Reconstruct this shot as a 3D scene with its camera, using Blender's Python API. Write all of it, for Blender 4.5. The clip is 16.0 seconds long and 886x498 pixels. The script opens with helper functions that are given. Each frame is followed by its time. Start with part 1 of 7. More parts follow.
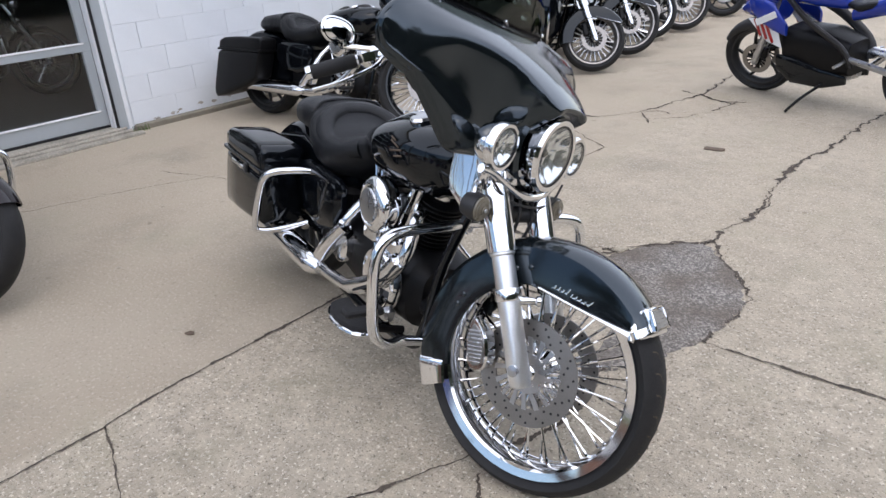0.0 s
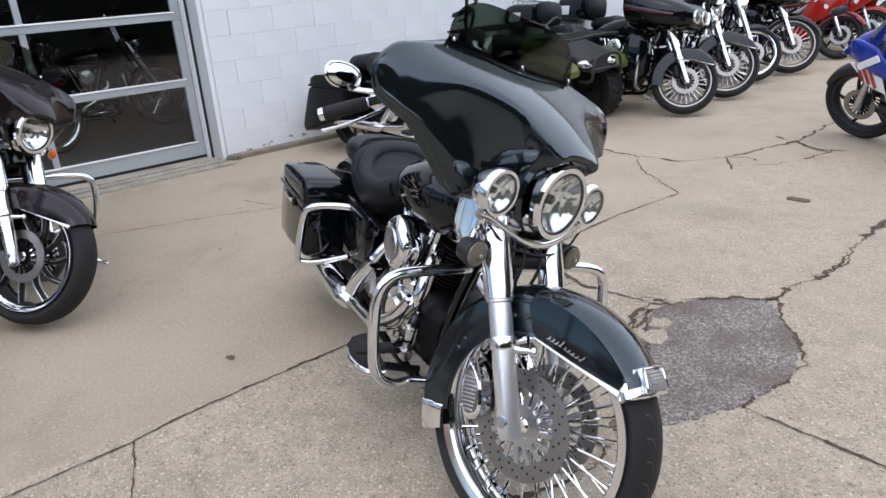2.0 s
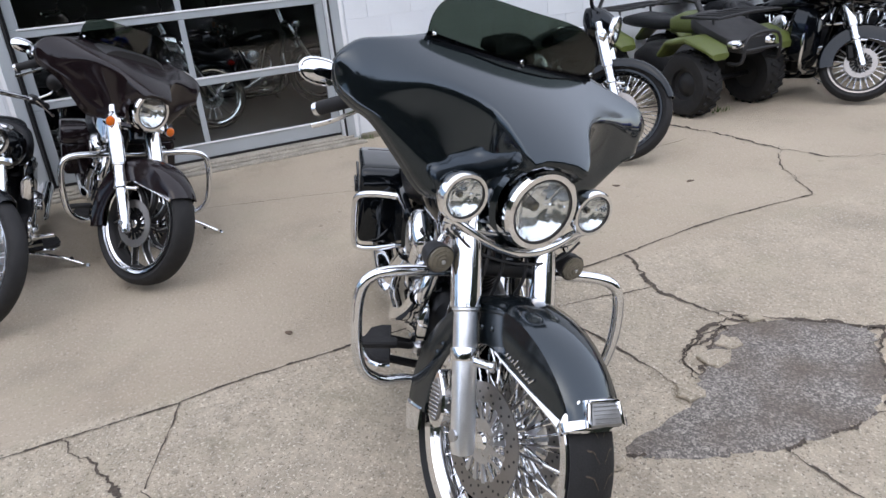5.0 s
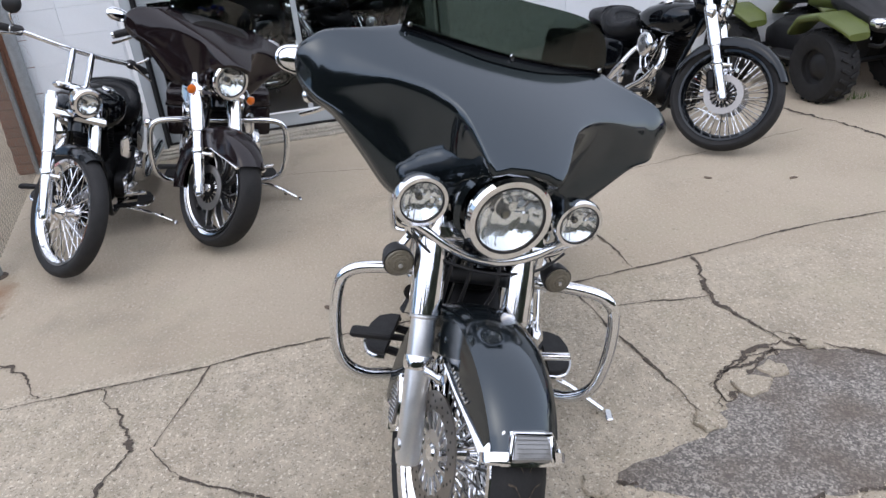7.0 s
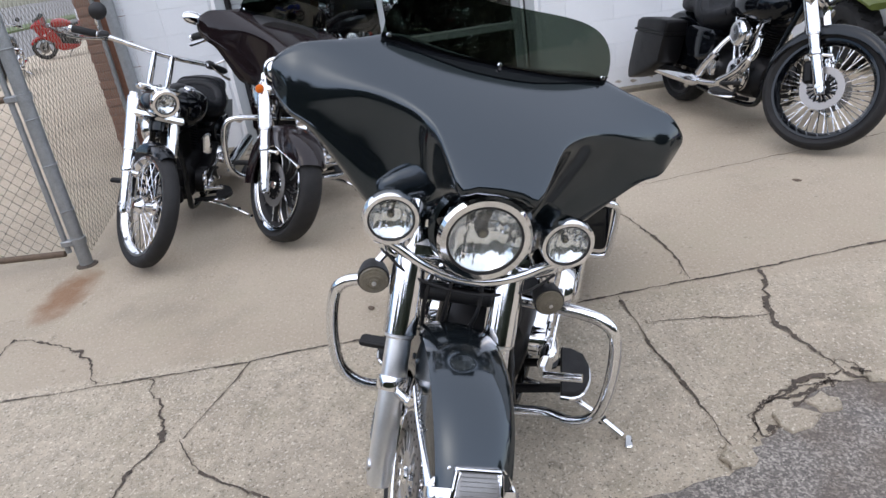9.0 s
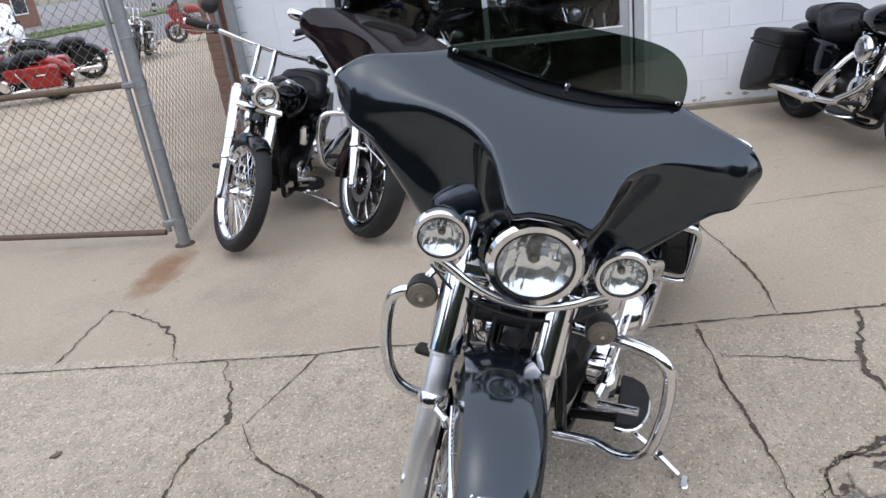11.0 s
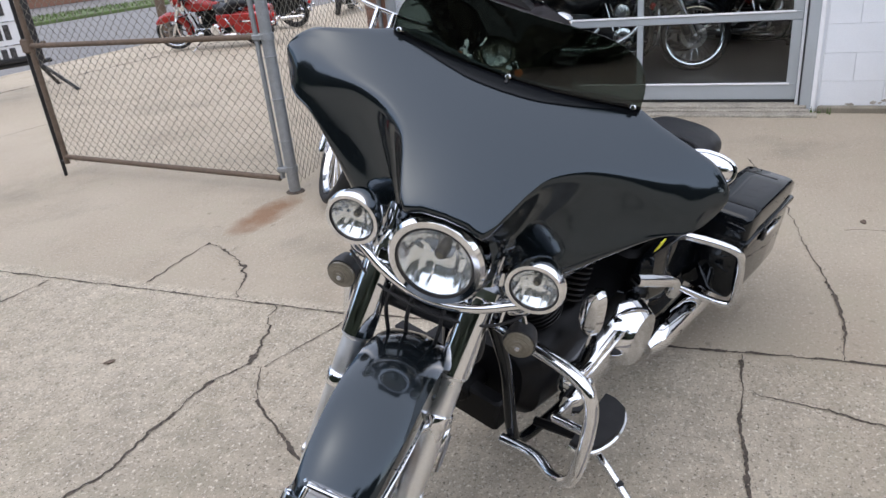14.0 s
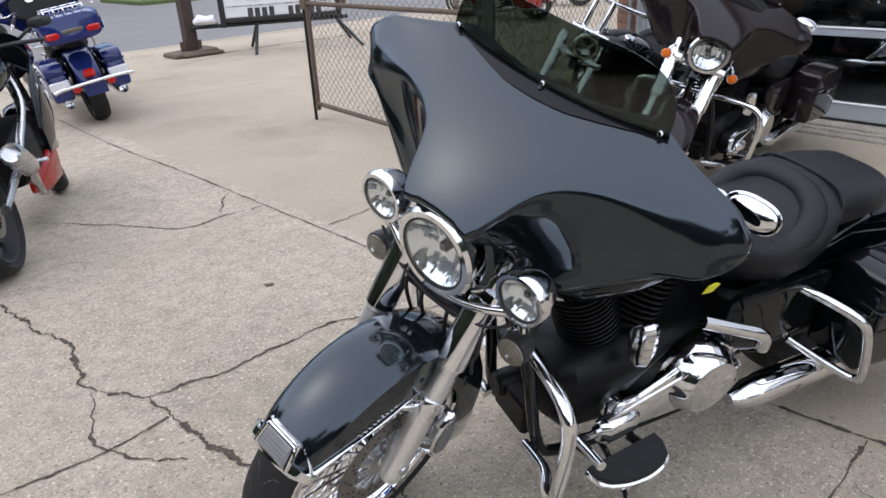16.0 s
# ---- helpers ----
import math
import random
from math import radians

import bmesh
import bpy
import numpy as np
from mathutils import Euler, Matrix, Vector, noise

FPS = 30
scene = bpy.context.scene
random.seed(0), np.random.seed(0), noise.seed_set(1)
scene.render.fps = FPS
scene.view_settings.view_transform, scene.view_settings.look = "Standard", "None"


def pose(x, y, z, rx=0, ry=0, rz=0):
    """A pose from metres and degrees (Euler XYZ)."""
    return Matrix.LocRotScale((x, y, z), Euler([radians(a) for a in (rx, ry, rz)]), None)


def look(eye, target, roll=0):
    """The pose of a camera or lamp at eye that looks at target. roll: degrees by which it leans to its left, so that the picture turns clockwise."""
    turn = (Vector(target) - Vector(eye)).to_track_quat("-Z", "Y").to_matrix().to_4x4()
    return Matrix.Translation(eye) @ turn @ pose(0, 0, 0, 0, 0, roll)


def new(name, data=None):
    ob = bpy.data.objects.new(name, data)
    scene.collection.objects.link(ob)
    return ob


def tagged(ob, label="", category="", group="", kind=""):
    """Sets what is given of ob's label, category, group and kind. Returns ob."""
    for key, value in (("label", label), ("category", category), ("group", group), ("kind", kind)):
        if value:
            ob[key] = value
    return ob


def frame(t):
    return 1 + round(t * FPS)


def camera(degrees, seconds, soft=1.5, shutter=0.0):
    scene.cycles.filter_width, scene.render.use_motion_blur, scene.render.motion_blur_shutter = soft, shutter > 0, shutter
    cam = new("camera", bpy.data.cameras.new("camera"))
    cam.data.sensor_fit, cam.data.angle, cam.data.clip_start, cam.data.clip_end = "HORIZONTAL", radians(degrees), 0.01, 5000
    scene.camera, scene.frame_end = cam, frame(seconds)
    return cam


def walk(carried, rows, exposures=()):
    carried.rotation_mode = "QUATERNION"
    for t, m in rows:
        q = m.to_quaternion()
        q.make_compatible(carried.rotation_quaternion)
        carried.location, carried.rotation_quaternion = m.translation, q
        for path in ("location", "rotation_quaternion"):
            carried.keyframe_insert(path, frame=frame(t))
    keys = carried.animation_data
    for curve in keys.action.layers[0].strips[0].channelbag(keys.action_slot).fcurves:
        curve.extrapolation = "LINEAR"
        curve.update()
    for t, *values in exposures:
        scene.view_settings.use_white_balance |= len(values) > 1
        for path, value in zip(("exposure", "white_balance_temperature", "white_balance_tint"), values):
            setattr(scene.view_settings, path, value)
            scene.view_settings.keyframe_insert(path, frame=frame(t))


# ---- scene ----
cam = camera(64.2, 16.0)
PATH = [
    (0, (0.116, 0.109, 1.447), (-1.117, 1.438, 0.603), -3.3),
    (0.5, (0.18, 0.161, 1.464), (-1.169, 1.409, 0.674), -2.4),
    (1, (0.226, 0.2, 1.467), (-1.226, 1.37, 0.743), -2.7),
    (1.5, (0.28, 0.253, 1.461), (-1.191, 1.399, 0.739), -3.1),
    (2, (0.296, 0.318, 1.447), (-1.166, 1.467, 0.711), -3.8),
    (2.5, (0.303, 0.442, 1.448), (-1.194, 1.54, 0.704), -3.2),
    (3, (0.323, 0.52, 1.456), (-1.226, 1.516, 0.676), -3.0),
    (3.2, (0.345, 0.556, 1.457), (-1.238, 1.493, 0.674), -2.6),
    (5.3, (0.514, 0.846, 1.439), (-1.198, 1.53, 0.665), -6.5),
    (5.5, (0.51, 0.877, 1.431), (-1.194, 1.554, 0.632), -6.9),
    (6, (0.5, 0.991, 1.436), (-1.213, 1.614, 0.613), -5.4),
    (6.5, (0.505, 1.093, 1.448), (-1.235, 1.588, 0.595), -5.8),
    (7, (0.543, 1.234, 1.46), (-1.257, 1.558, 0.651), -6.2),
    (7.5, (0.569, 1.344, 1.457), (-1.252, 1.542, 0.655), -6.5),
    (8, (0.575, 1.381, 1.462), (-1.259, 1.524, 0.675), -7.7),
    (8.5, (0.526, 1.437, 1.465), (-1.322, 1.574, 0.712), -8.4),
    (9, (0.506, 1.564, 1.461), (-1.327, 1.559, 0.66), -8.8),
    (9.5, (0.508, 1.639, 1.48), (-1.297, 1.452, 0.638), -7.7),
    (9.7, (0.5, 1.64, 1.49), (-1.313, 1.432, 0.673), -8.1),
    (11.8, (0.444, 1.729, 1.482), (-1.367, 1.412, 0.694), -7.4),
    (12, (0.433, 1.752, 1.48), (-1.368, 1.43, 0.673), -7.3),
    (12.5, (0.394, 1.9, 1.479), (-1.363, 1.363, 0.688), -6.0),
    (13, (0.363, 2.053, 1.487), (-1.354, 1.356, 0.735), -4.5),
    (13.5, (0.335, 2.15, 1.475), (-1.34, 1.373, 0.705), -5.1),
    (14, (0.27, 2.216, 1.45), (-1.389, 1.44, 0.646), -5.7),
    (14.5, (0.177, 2.295, 1.46), (-1.445, 1.452, 0.65), -4.7),
    (15, (0.105, 2.388, 1.461), (-1.452, 1.427, 0.653), -5.2),
    (15.5, (0.038, 2.555, 1.465), (-1.357, 1.365, 0.666), -3.4),
    (16, (-0.001, 2.658, 1.456), (-1.233, 1.305, 0.649), -2.9),
]
walk(cam, [(t, look(eye, target, roll)) for t, eye, target, roll in PATH])

# ---- light ----
world = bpy.data.worlds.new("overcast")
scene.world = world
world.use_nodes = True
wn, wl = world.node_tree.nodes, world.node_tree.links
sky = wn.new("ShaderNodeTexSky")
sky.sky_type = 'NISHITA'
sky.sun_disc = False
sky.sun_elevation, sky.sun_rotation = radians(58), radians(120)
sky.air_density, sky.dust_density, sky.ozone_density = 0.9, 1.35, 1.0
wl.new(sky.outputs[0], wn["Background"].inputs[0])
wn["Background"].inputs[1].default_value = 0.07
sun_data = bpy.data.lights.new("sun", 'SUN')
sun_data.energy, sun_data.angle, sun_data.color = 1.5, radians(165), (1.0, 0.99, 1.05)
sun = new("sun", sun_data)
sun.matrix_world = look((1.5, 2, 10), (0, 0, 0))
scene.view_settings.exposure = 1.43


# ---- materials ----
def nodes_of(name):
    m = bpy.data.materials.new(name)
    m.use_nodes = True
    return m, m.node_tree.nodes, m.node_tree.links, m.node_tree.nodes["Principled BSDF"]


def surface(name, base, rough=0.5, metal=0.0, vary=0.15, scale=12.0, fine=180.0, bump=0.05, coat=0.0, rvary=0.1, spec=0.5):
    """A plain surface with blotches at one scale and grain at another."""
    m, n, l, b = nodes_of(name)
    tc = n.new("ShaderNodeTexCoord")
    big, small = n.new("ShaderNodeTexNoise"), n.new("ShaderNodeTexNoise")
    big.inputs["Scale"].default_value, small.inputs["Scale"].default_value = scale, fine
    big.inputs["Detail"].default_value, small.inputs["Detail"].default_value = 5, 2
    l.new(tc.outputs["Object"], big.inputs["Vector"]), l.new(tc.outputs["Object"], small.inputs["Vector"])
    add = n.new("ShaderNodeMath")
    add.operation = 'ADD'
    l.new(big.outputs[0], add.inputs[0]), l.new(small.outputs[0], add.inputs[1])
    ramp = n.new("ShaderNodeMapRange")
    ramp.inputs[1].default_value, ramp.inputs[2].default_value = 0.6, 1.4
    ramp.inputs[3].default_value, ramp.inputs[4].default_value = 1 - vary, 1 + vary
    l.new(add.outputs[0], ramp.inputs[0])
    mix = n.new("ShaderNodeVectorMath")
    mix.operation = 'SCALE'
    mix.inputs[0].default_value = base
    l.new(ramp.outputs[0], mix.inputs["Scale"])
    l.new(mix.outputs[0], b.inputs["Base Color"])
    rr = n.new("ShaderNodeMapRange")
    rr.inputs[1].default_value, rr.inputs[2].default_value = 0.3, 0.7
    rr.inputs[3].default_value, rr.inputs[4].default_value = max(rough * (1 - rvary), 0.01), min(rough * (1 + rvary), 1)
    l.new(big.outputs[0], rr.inputs[0]), l.new(rr.outputs[0], b.inputs["Roughness"])
    b.inputs["Metallic"].default_value = metal
    b.inputs["Specular IOR Level"].default_value = spec
    b.inputs["Coat Weight"].default_value = coat
    b.inputs["Coat Roughness"].default_value = 0.03
    if bump:
        bp = n.new("ShaderNodeBump")
        bp.inputs["Strength"].default_value, bp.inputs["Distance"].default_value = bump, 0.004
        l.new(small.outputs[0], bp.inputs["Height"]), l.new(bp.outputs[0], b.inputs["Normal"])
    return m


def clear(name, tint, gloss=0.05, edge=0.8, rough=0.0):
    """Thin glass or plastic: see-through, with a gloss that grows towards its edges."""
    m, n, l, b = nodes_of(name)
    n.remove(b)
    tr, gl, lw, mx = n.new("ShaderNodeBsdfTransparent"), n.new("ShaderNodeBsdfGlossy"), n.new("ShaderNodeLayerWeight"), n.new("ShaderNodeMixShader")
    tr.inputs[0].default_value = (*tint, 1)
    gl.inputs["Roughness"].default_value = rough
    lw.inputs[0].default_value = 0.5
    pw, ma = n.new("ShaderNodeMath"), n.new("ShaderNodeMath")
    pw.operation, ma.operation = 'POWER', 'MULTIPLY_ADD'
    pw.inputs[1].default_value, ma.inputs[1].default_value, ma.inputs[2].default_value = 4.5, edge, gloss
    l.new(lw.outputs["Facing"], pw.inputs[0]), l.new(pw.outputs[0], ma.inputs[0]), l.new(ma.outputs[0], mx.inputs[0])
    l.new(tr.outputs[0], mx.inputs[1]), l.new(gl.outputs[0], mx.inputs[2])
    l.new(mx.outputs[0], n["Material Output"].inputs[0])
    return m


BLACK = surface("black_paint", (0.0024, 0.0030, 0.0042), 0.05, vary=0.1, bump=0.0, rvary=0.3, spec=0.42)
BLACK.node_tree.nodes["Principled BSDF"].inputs["Specular Tint"].default_value = (0.90, 0.96, 1.0, 1)
CHARCOAL = surface("charcoal_flake_paint", (0.0050, 0.0068, 0.0080), 0.09, vary=0.25, scale=5, fine=900, bump=0.0, rvary=0.3, spec=0.84)
CHARCOAL.node_tree.nodes["Principled BSDF"].inputs["Specular Tint"].default_value = (0.78, 0.90, 1.0, 1)
BROWN = surface("black_cherry_paint", (0.011, 0.007, 0.008), 0.10, vary=0.1, bump=0.0, spec=0.4)
MAROON = surface("maroon_paint", (0.030, 0.006, 0.006), 0.08, vary=0.1, bump=0.0)
RED = surface("red_paint", (0.30, 0.015, 0.012), 0.1, vary=0.1, bump=0.0)
BLUE = surface("blue_paint", (0.012, 0.035, 0.30), 0.1, vary=0.1, bump=0.0)
NAVY = surface("navy_paint", (0.012, 0.022, 0.12), 0.1, vary=0.1, bump=0.0)
GREEN = surface("green_plastic", (0.085, 0.108, 0.022), 0.45, vary=0.2, bump=0.1)
CHROME = surface("chrome", (0.80, 0.81, 0.83), 0.06, metal=1.0, vary=0.04, bump=0.0, rvary=0.4)
MIRRORED = surface("lamp_reflector", (0.86, 0.87, 0.88), 0.07, metal=0.9, vary=0.03, bump=0.0)
POLISHED = surface("polished_alloy", (0.86, 0.87, 0.88), 0.33, metal=1.0, vary=0.05, bump=0.02, rvary=0.2)
RIBBED = surface("ribbed_clear_lens", (0.24, 0.24, 0.235), 0.12, metal=0.3, vary=0.1, bump=0.0)
STEEL = surface("satin_alloy", (0.55, 0.56, 0.58), 0.28, metal=1.0, vary=0.08, bump=0.03, rvary=0.2)
DISC = surface("brake_steel", (0.30, 0.285, 0.27), 0.42, metal=1.0, vary=0.12, fine=400, bump=0.05)
ENGINE = surface("black_engine_coating", (0.004, 0.004, 0.0045), 0.42, vary=0.2, bump=0.15, spec=0.2)
RUBBER = surface("tyre_rubber", (0.0085, 0.0085, 0.009), 0.75, vary=0.3, scale=20, bump=0.25)
LEATHER = surface("black_vinyl", (0.006, 0.0068, 0.0085), 0.42, vary=0.15, fine=500, bump=0.4, spec=0.3)
PLASTIC = surface("black_plastic", (0.012, 0.012, 0.013), 0.5, vary=0.15, bump=0.15)
TRIM = surface("satin_grey_trim", (0.006, 0.007, 0.0085), 0.16, vary=0.1, bump=0.0, spec=0.22)
AMBER = surface("amber_lens", (0.75, 0.16, 0.015), 0.15, bump=0.0)
REDLENS = surface("red_lens", (0.5, 0.012, 0.01), 0.12, bump=0.0)
SMOKE = surface("smoked_lens", (0.13, 0.115, 0.085), 0.12, bump=0.0, coat=0.5)
YELLOW = surface("yellow_tag", (0.75, 0.72, 0.03), 0.6, bump=0.0)
LETTER = surface("letter_black", (0.05, 0.048, 0.048), 0.6, vary=0.9, scale=30, fine=60)
WHITE = surface("white_paint", (0.78, 0.79, 0.80), 0.4, vary=0.05)
BLOCK = surface("white_block_paint", (0.69, 0.715, 0.735), 0.6, vary=0.07, scale=2.0, fine=140, bump=0.45)
ALU = surface("door_aluminium", (0.42, 0.455, 0.475), 0.4, metal=0.3, vary=0.06, scale=3)
WOOD = surface("weathered_wood", (0.34, 0.32, 0.27), 0.8, vary=0.3, scale=6, bump=0.4)
SILL = surface("rotten_sill_wood", (0.31, 0.285, 0.235), 0.85, vary=0.45, scale=7, fine=60, bump=0.7)
GALV = surface("galvanised_steel", (0.30, 0.315, 0.32), 0.5, metal=0.6, vary=0.2, scale=30, bump=0.2)
RUST = surface("rusty_steel", (0.135, 0.098, 0.070), 0.8, metal=0.2, vary=0.4, scale=25, bump=0.4)
DARKRUST = surface("dark_rusty_steel", (0.055, 0.036, 0.030), 0.75, metal=0.1, vary=0.35, scale=18, bump=0.3)
WIRE = surface("chain_wire", (0.20, 0.185, 0.155), 0.65, metal=0.3, vary=0.25, scale=30, bump=0.0)
BRICK = surface("brown_brick", (0.20, 0.10, 0.065), 0.85, vary=0.3, scale=12, bump=0.5)
DIRT = surface("crack_dirt", (0.070, 0.055, 0.042), 0.95, vary=0.9, scale=60, fine=220, bump=1.0)
ASPHALT = surface("road_asphalt", (0.185, 0.178, 0.170), 0.9, vary=0.2, scale=0.8, fine=90, bump=0.5)
GRASS = surface("grass", (0.09, 0.125, 0.04), 0.9, vary=0.4, scale=2, fine=40, bump=0.8)
FOLIAGE = surface("tree_leaves", (0.036, 0.046, 0.024), 0.7, vary=0.4, scale=1.5, fine=30, bump=0.0)
GLASS = clear("window_glass", (0.86, 0.88, 0.87), 0.038)
LENS = clear("lamp_glass", (0.97, 0.98, 0.98), 0.05, 0.6)
SHIELD = clear("smoked_windshield", (0.285, 0.325, 0.29), 0.045, 0.35)
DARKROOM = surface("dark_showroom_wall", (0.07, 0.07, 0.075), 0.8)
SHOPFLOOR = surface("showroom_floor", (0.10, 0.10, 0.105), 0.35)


def concrete():
    """Worn concrete: exposed speckled stone near the street side of the joint, smoother and warmer towards the building."""
    m, n, l, b = nodes_of("worn_concrete")
    geo, sep = n.new("ShaderNodeNewGeometry"), n.new("ShaderNodeSeparateXYZ")
    l.new(geo.outputs["Position"], sep.inputs[0])

    def noise_node(scale, detail=4, rough=0.55):
        k = n.new("ShaderNodeTexNoise")
        k.inputs["Scale"].default_value, k.inputs["Detail"].default_value, k.inputs["Roughness"].default_value = scale, detail, rough
        l.new(geo.outputs["Position"], k.inputs["Vector"])
        return k.outputs[0]

    def ramp(src, a, bb, lo, hi):
        k = n.new("ShaderNodeMapRange")
        for i, v in enumerate((a, bb, lo, hi)):
            k.inputs[i + 1].default_value = v
        l.new(src, k.inputs[0])
        return k.outputs[0]

    def blend(fac, c1, c2):
        k = n.new("ShaderNodeMix")
        k.data_type = 'RGBA'
        l.new(fac, k.inputs[0])
        for i, c in ((6, c1), (7, c2)):
            if isinstance(c, tuple):
                k.inputs[i].default_value = (*c, 1)
            else:
                l.new(c, k.inputs[i])
        return k.outputs[2]

    def op(kind, a, bb):
        k = n.new("ShaderNodeMath")
        k.operation = kind
        for i, v in enumerate((a, bb)):
            if isinstance(v, (int, float)):
                k.inputs[i].default_value = v
            else:
                l.new(v, k.inputs[i])
        return k.outputs[0]

    wob = ramp(noise_node(3), 0, 1, -0.03, 0.03)
    coarse = op('MULTIPLY', ramp(op('ADD', sep.outputs[0], wob), -2.07, -2.03, 0, 1), ramp(sep.outputs[1], 2.2, 3.4, 1, 0.5))
    smooth_c = blend(ramp(noise_node(1.3, 9, 0.7), 0.3, 0.7, 0, 1), (0.465, 0.392, 0.295), (0.580, 0.500, 0.385))
    rough_c = blend(ramp(noise_node(1.7, 6), 0.3, 0.7, 0, 1), (0.500, 0.430, 0.325), (0.635, 0.555, 0.430))
    grain = ramp(noise_node(170, 4, 0.8), 0.42, 0.66, 0.0, 0.75)
    rough_c = blend(grain, rough_c, (0.779, 0.680, 0.536))
    vo = n.new("ShaderNodeTexVoronoi")
    vo.inputs["Scale"].default_value = 75
    l.new(geo.outputs["Position"], vo.inputs["Vector"])
    chips = op('MULTIPLY', ramp(vo.outputs["Distance"], 0.16, 0.26, 1, 0), ramp(noise_node(38, 2), 0.40, 0.48, 0, 1))
    mott = ramp(noise_node(12, 6, 0.8), 0.42, 0.66, 0, 0.5)
    rough_c = blend(mott, rough_c, (0.205, 0.170, 0.124))
    rough_c = blend(op('MULTIPLY', chips, 0.55), rough_c, (0.133, 0.110, 0.087))
    col = blend(coarse, smooth_c, rough_c)
    stain = ramp(noise_node(0.9, 7, 0.65), 0.52, 0.72, 0, 0.50)
    col = blend(stain, col, (0.246, 0.215, 0.169))
    spots = ramp(noise_node(11, 3), 0.68, 0.74, 0, 0.5)
    col = blend(spots, col, (0.205, 0.170, 0.125))
    # pits and pale stone chips about a centimetre wide, fewer on the smooth half
    some = ramp(coarse, 0, 1, 0.42, 1.0)
    pits = ramp(noise_node(64, 4, 0.75), 0.580, 0.640, 0.0, 0.95)
    col = blend(op('MULTIPLY', pits, some), col, (0.165, 0.140, 0.100))
    pale = ramp(noise_node(72, 3, 0.7), 0.575, 0.640, 0.0, 0.95)
    col = blend(op('MULTIPLY', pale, some), col, (0.88, 0.82, 0.70))
    olive = ramp(noise_node(2.6, 6, 0.7), 0.50, 0.72, 0.0, 0.38)
    col = blend(olive, col, (0.40, 0.365, 0.25))
    scuff = ramp(noise_node(5, 8, 0.85), 0.60, 0.70, 0.0, 0.30)
    col = blend(scuff, col, (0.66, 0.60, 0.50))
    # rust washed out of the fence post
    dx = op('MULTIPLY', op('ADD', sep.outputs[0], 3.0), 2.6)
    dy = op('MULTIPLY', op('ADD', sep.outputs[1], 0.48), 6.5)
    d2 = op('ADD', op('MULTIPLY', dx, dx), op('MULTIPLY', dy, dy))
    rust = op('MULTIPLY', ramp(op('ADD', d2, ramp(noise_node(9), 0, 1, -0.6, 0.6)), 0.1, 1.0, 0.75, 0), 1.0)
    col = blend(rust, col, (0.266, 0.125, 0.053))
    l.new(col, b.inputs["Base Color"])
    b.inputs["Roughness"].default_value = 0.88
    b.inputs["Specular IOR Level"].default_value = 0.25
    bp = n.new("ShaderNodeBump")
    bp.inputs["Strength"].default_value, bp.inputs["Distance"].default_value = 0.8, 0.005
    l.new(op('SUBTRACT', op('ADD', grain, pale), pits), bp.inputs["Height"])
    l.new(bp.outputs[0], b.inputs["Normal"])
    return m


def tarmac():
    """Patched tarmac with loose light stones."""
    m, n, l, b = nodes_of("patch_tarmac")
    geo, vo, no, mx = n.new("ShaderNodeNewGeometry"), n.new("ShaderNodeTexVoronoi"), n.new("ShaderNodeTexNoise"), n.new("ShaderNodeValToRGB")
    vo.inputs["Scale"].default_value, no.inputs["Scale"].default_value, no.inputs["Detail"].default_value, no.inputs["Roughness"].default_value = 165, 60, 6, 0.8
    l.new(geo.outputs["Position"], vo.inputs["Vector"]), l.new(geo.outputs["Position"], no.inputs["Vector"])
    sp, ad = n.new("ShaderNodeSeparateColor"), n.new("ShaderNodeMath")
    ad.operation = 'MULTIPLY_ADD'
    ad.inputs[1].default_value = 0.50
    l.new(vo.outputs["Color"], sp.inputs[0]), l.new(sp.outputs[0], ad.inputs[0]), l.new(no.outputs[0], ad.inputs[2])
    e = mx.color_ramp.elements
    e[0].position, e[0].color = 0.38, (0.080, 0.073, 0.065, 1)
    e[1].position, e[1].color = 1.0, (0.42, 0.385, 0.33, 1)
    e.new(0.72).color = (0.172, 0.156, 0.140, 1)
    half = n.new("ShaderNodeMath")
    half.operation = 'MULTIPLY'
    half.inputs[1].default_value = 0.95
    l.new(ad.outputs[0], half.inputs[0]), l.new(half.outputs[0], mx.inputs[0])
    big, rmp, brown = n.new("ShaderNodeTexNoise"), n.new("ShaderNodeMapRange"), n.new("ShaderNodeMix")
    big.inputs["Scale"].default_value, big.inputs["Detail"].default_value = 4.5, 6
    l.new(geo.outputs["Position"], big.inputs["Vector"])
    rmp.inputs[1].default_value, rmp.inputs[2].default_value, rmp.inputs[4].default_value = 0.42, 0.66, 0.75
    l.new(big.outputs[0], rmp.inputs[0])
    brown.data_type = 'RGBA'
    brown.inputs[7].default_value = (0.115, 0.090, 0.068, 1)
    l.new(rmp.outputs[0], brown.inputs[0]), l.new(mx.outputs[0], brown.inputs[6]), l.new(brown.outputs[2], b.inputs["Base Color"])
    b.inputs["Roughness"].default_value = 0.9
    bp = n.new("ShaderNodeBump")
    bp.inputs["Strength"].default_value, bp.inputs["Distance"].default_value = 0.7, 0.005
    l.new(ad.outputs[0], bp.inputs["Height"]), l.new(bp.outputs[0], b.inputs["Normal"])
    return m


CONCRETE, TARMAC = concrete(), tarmac()


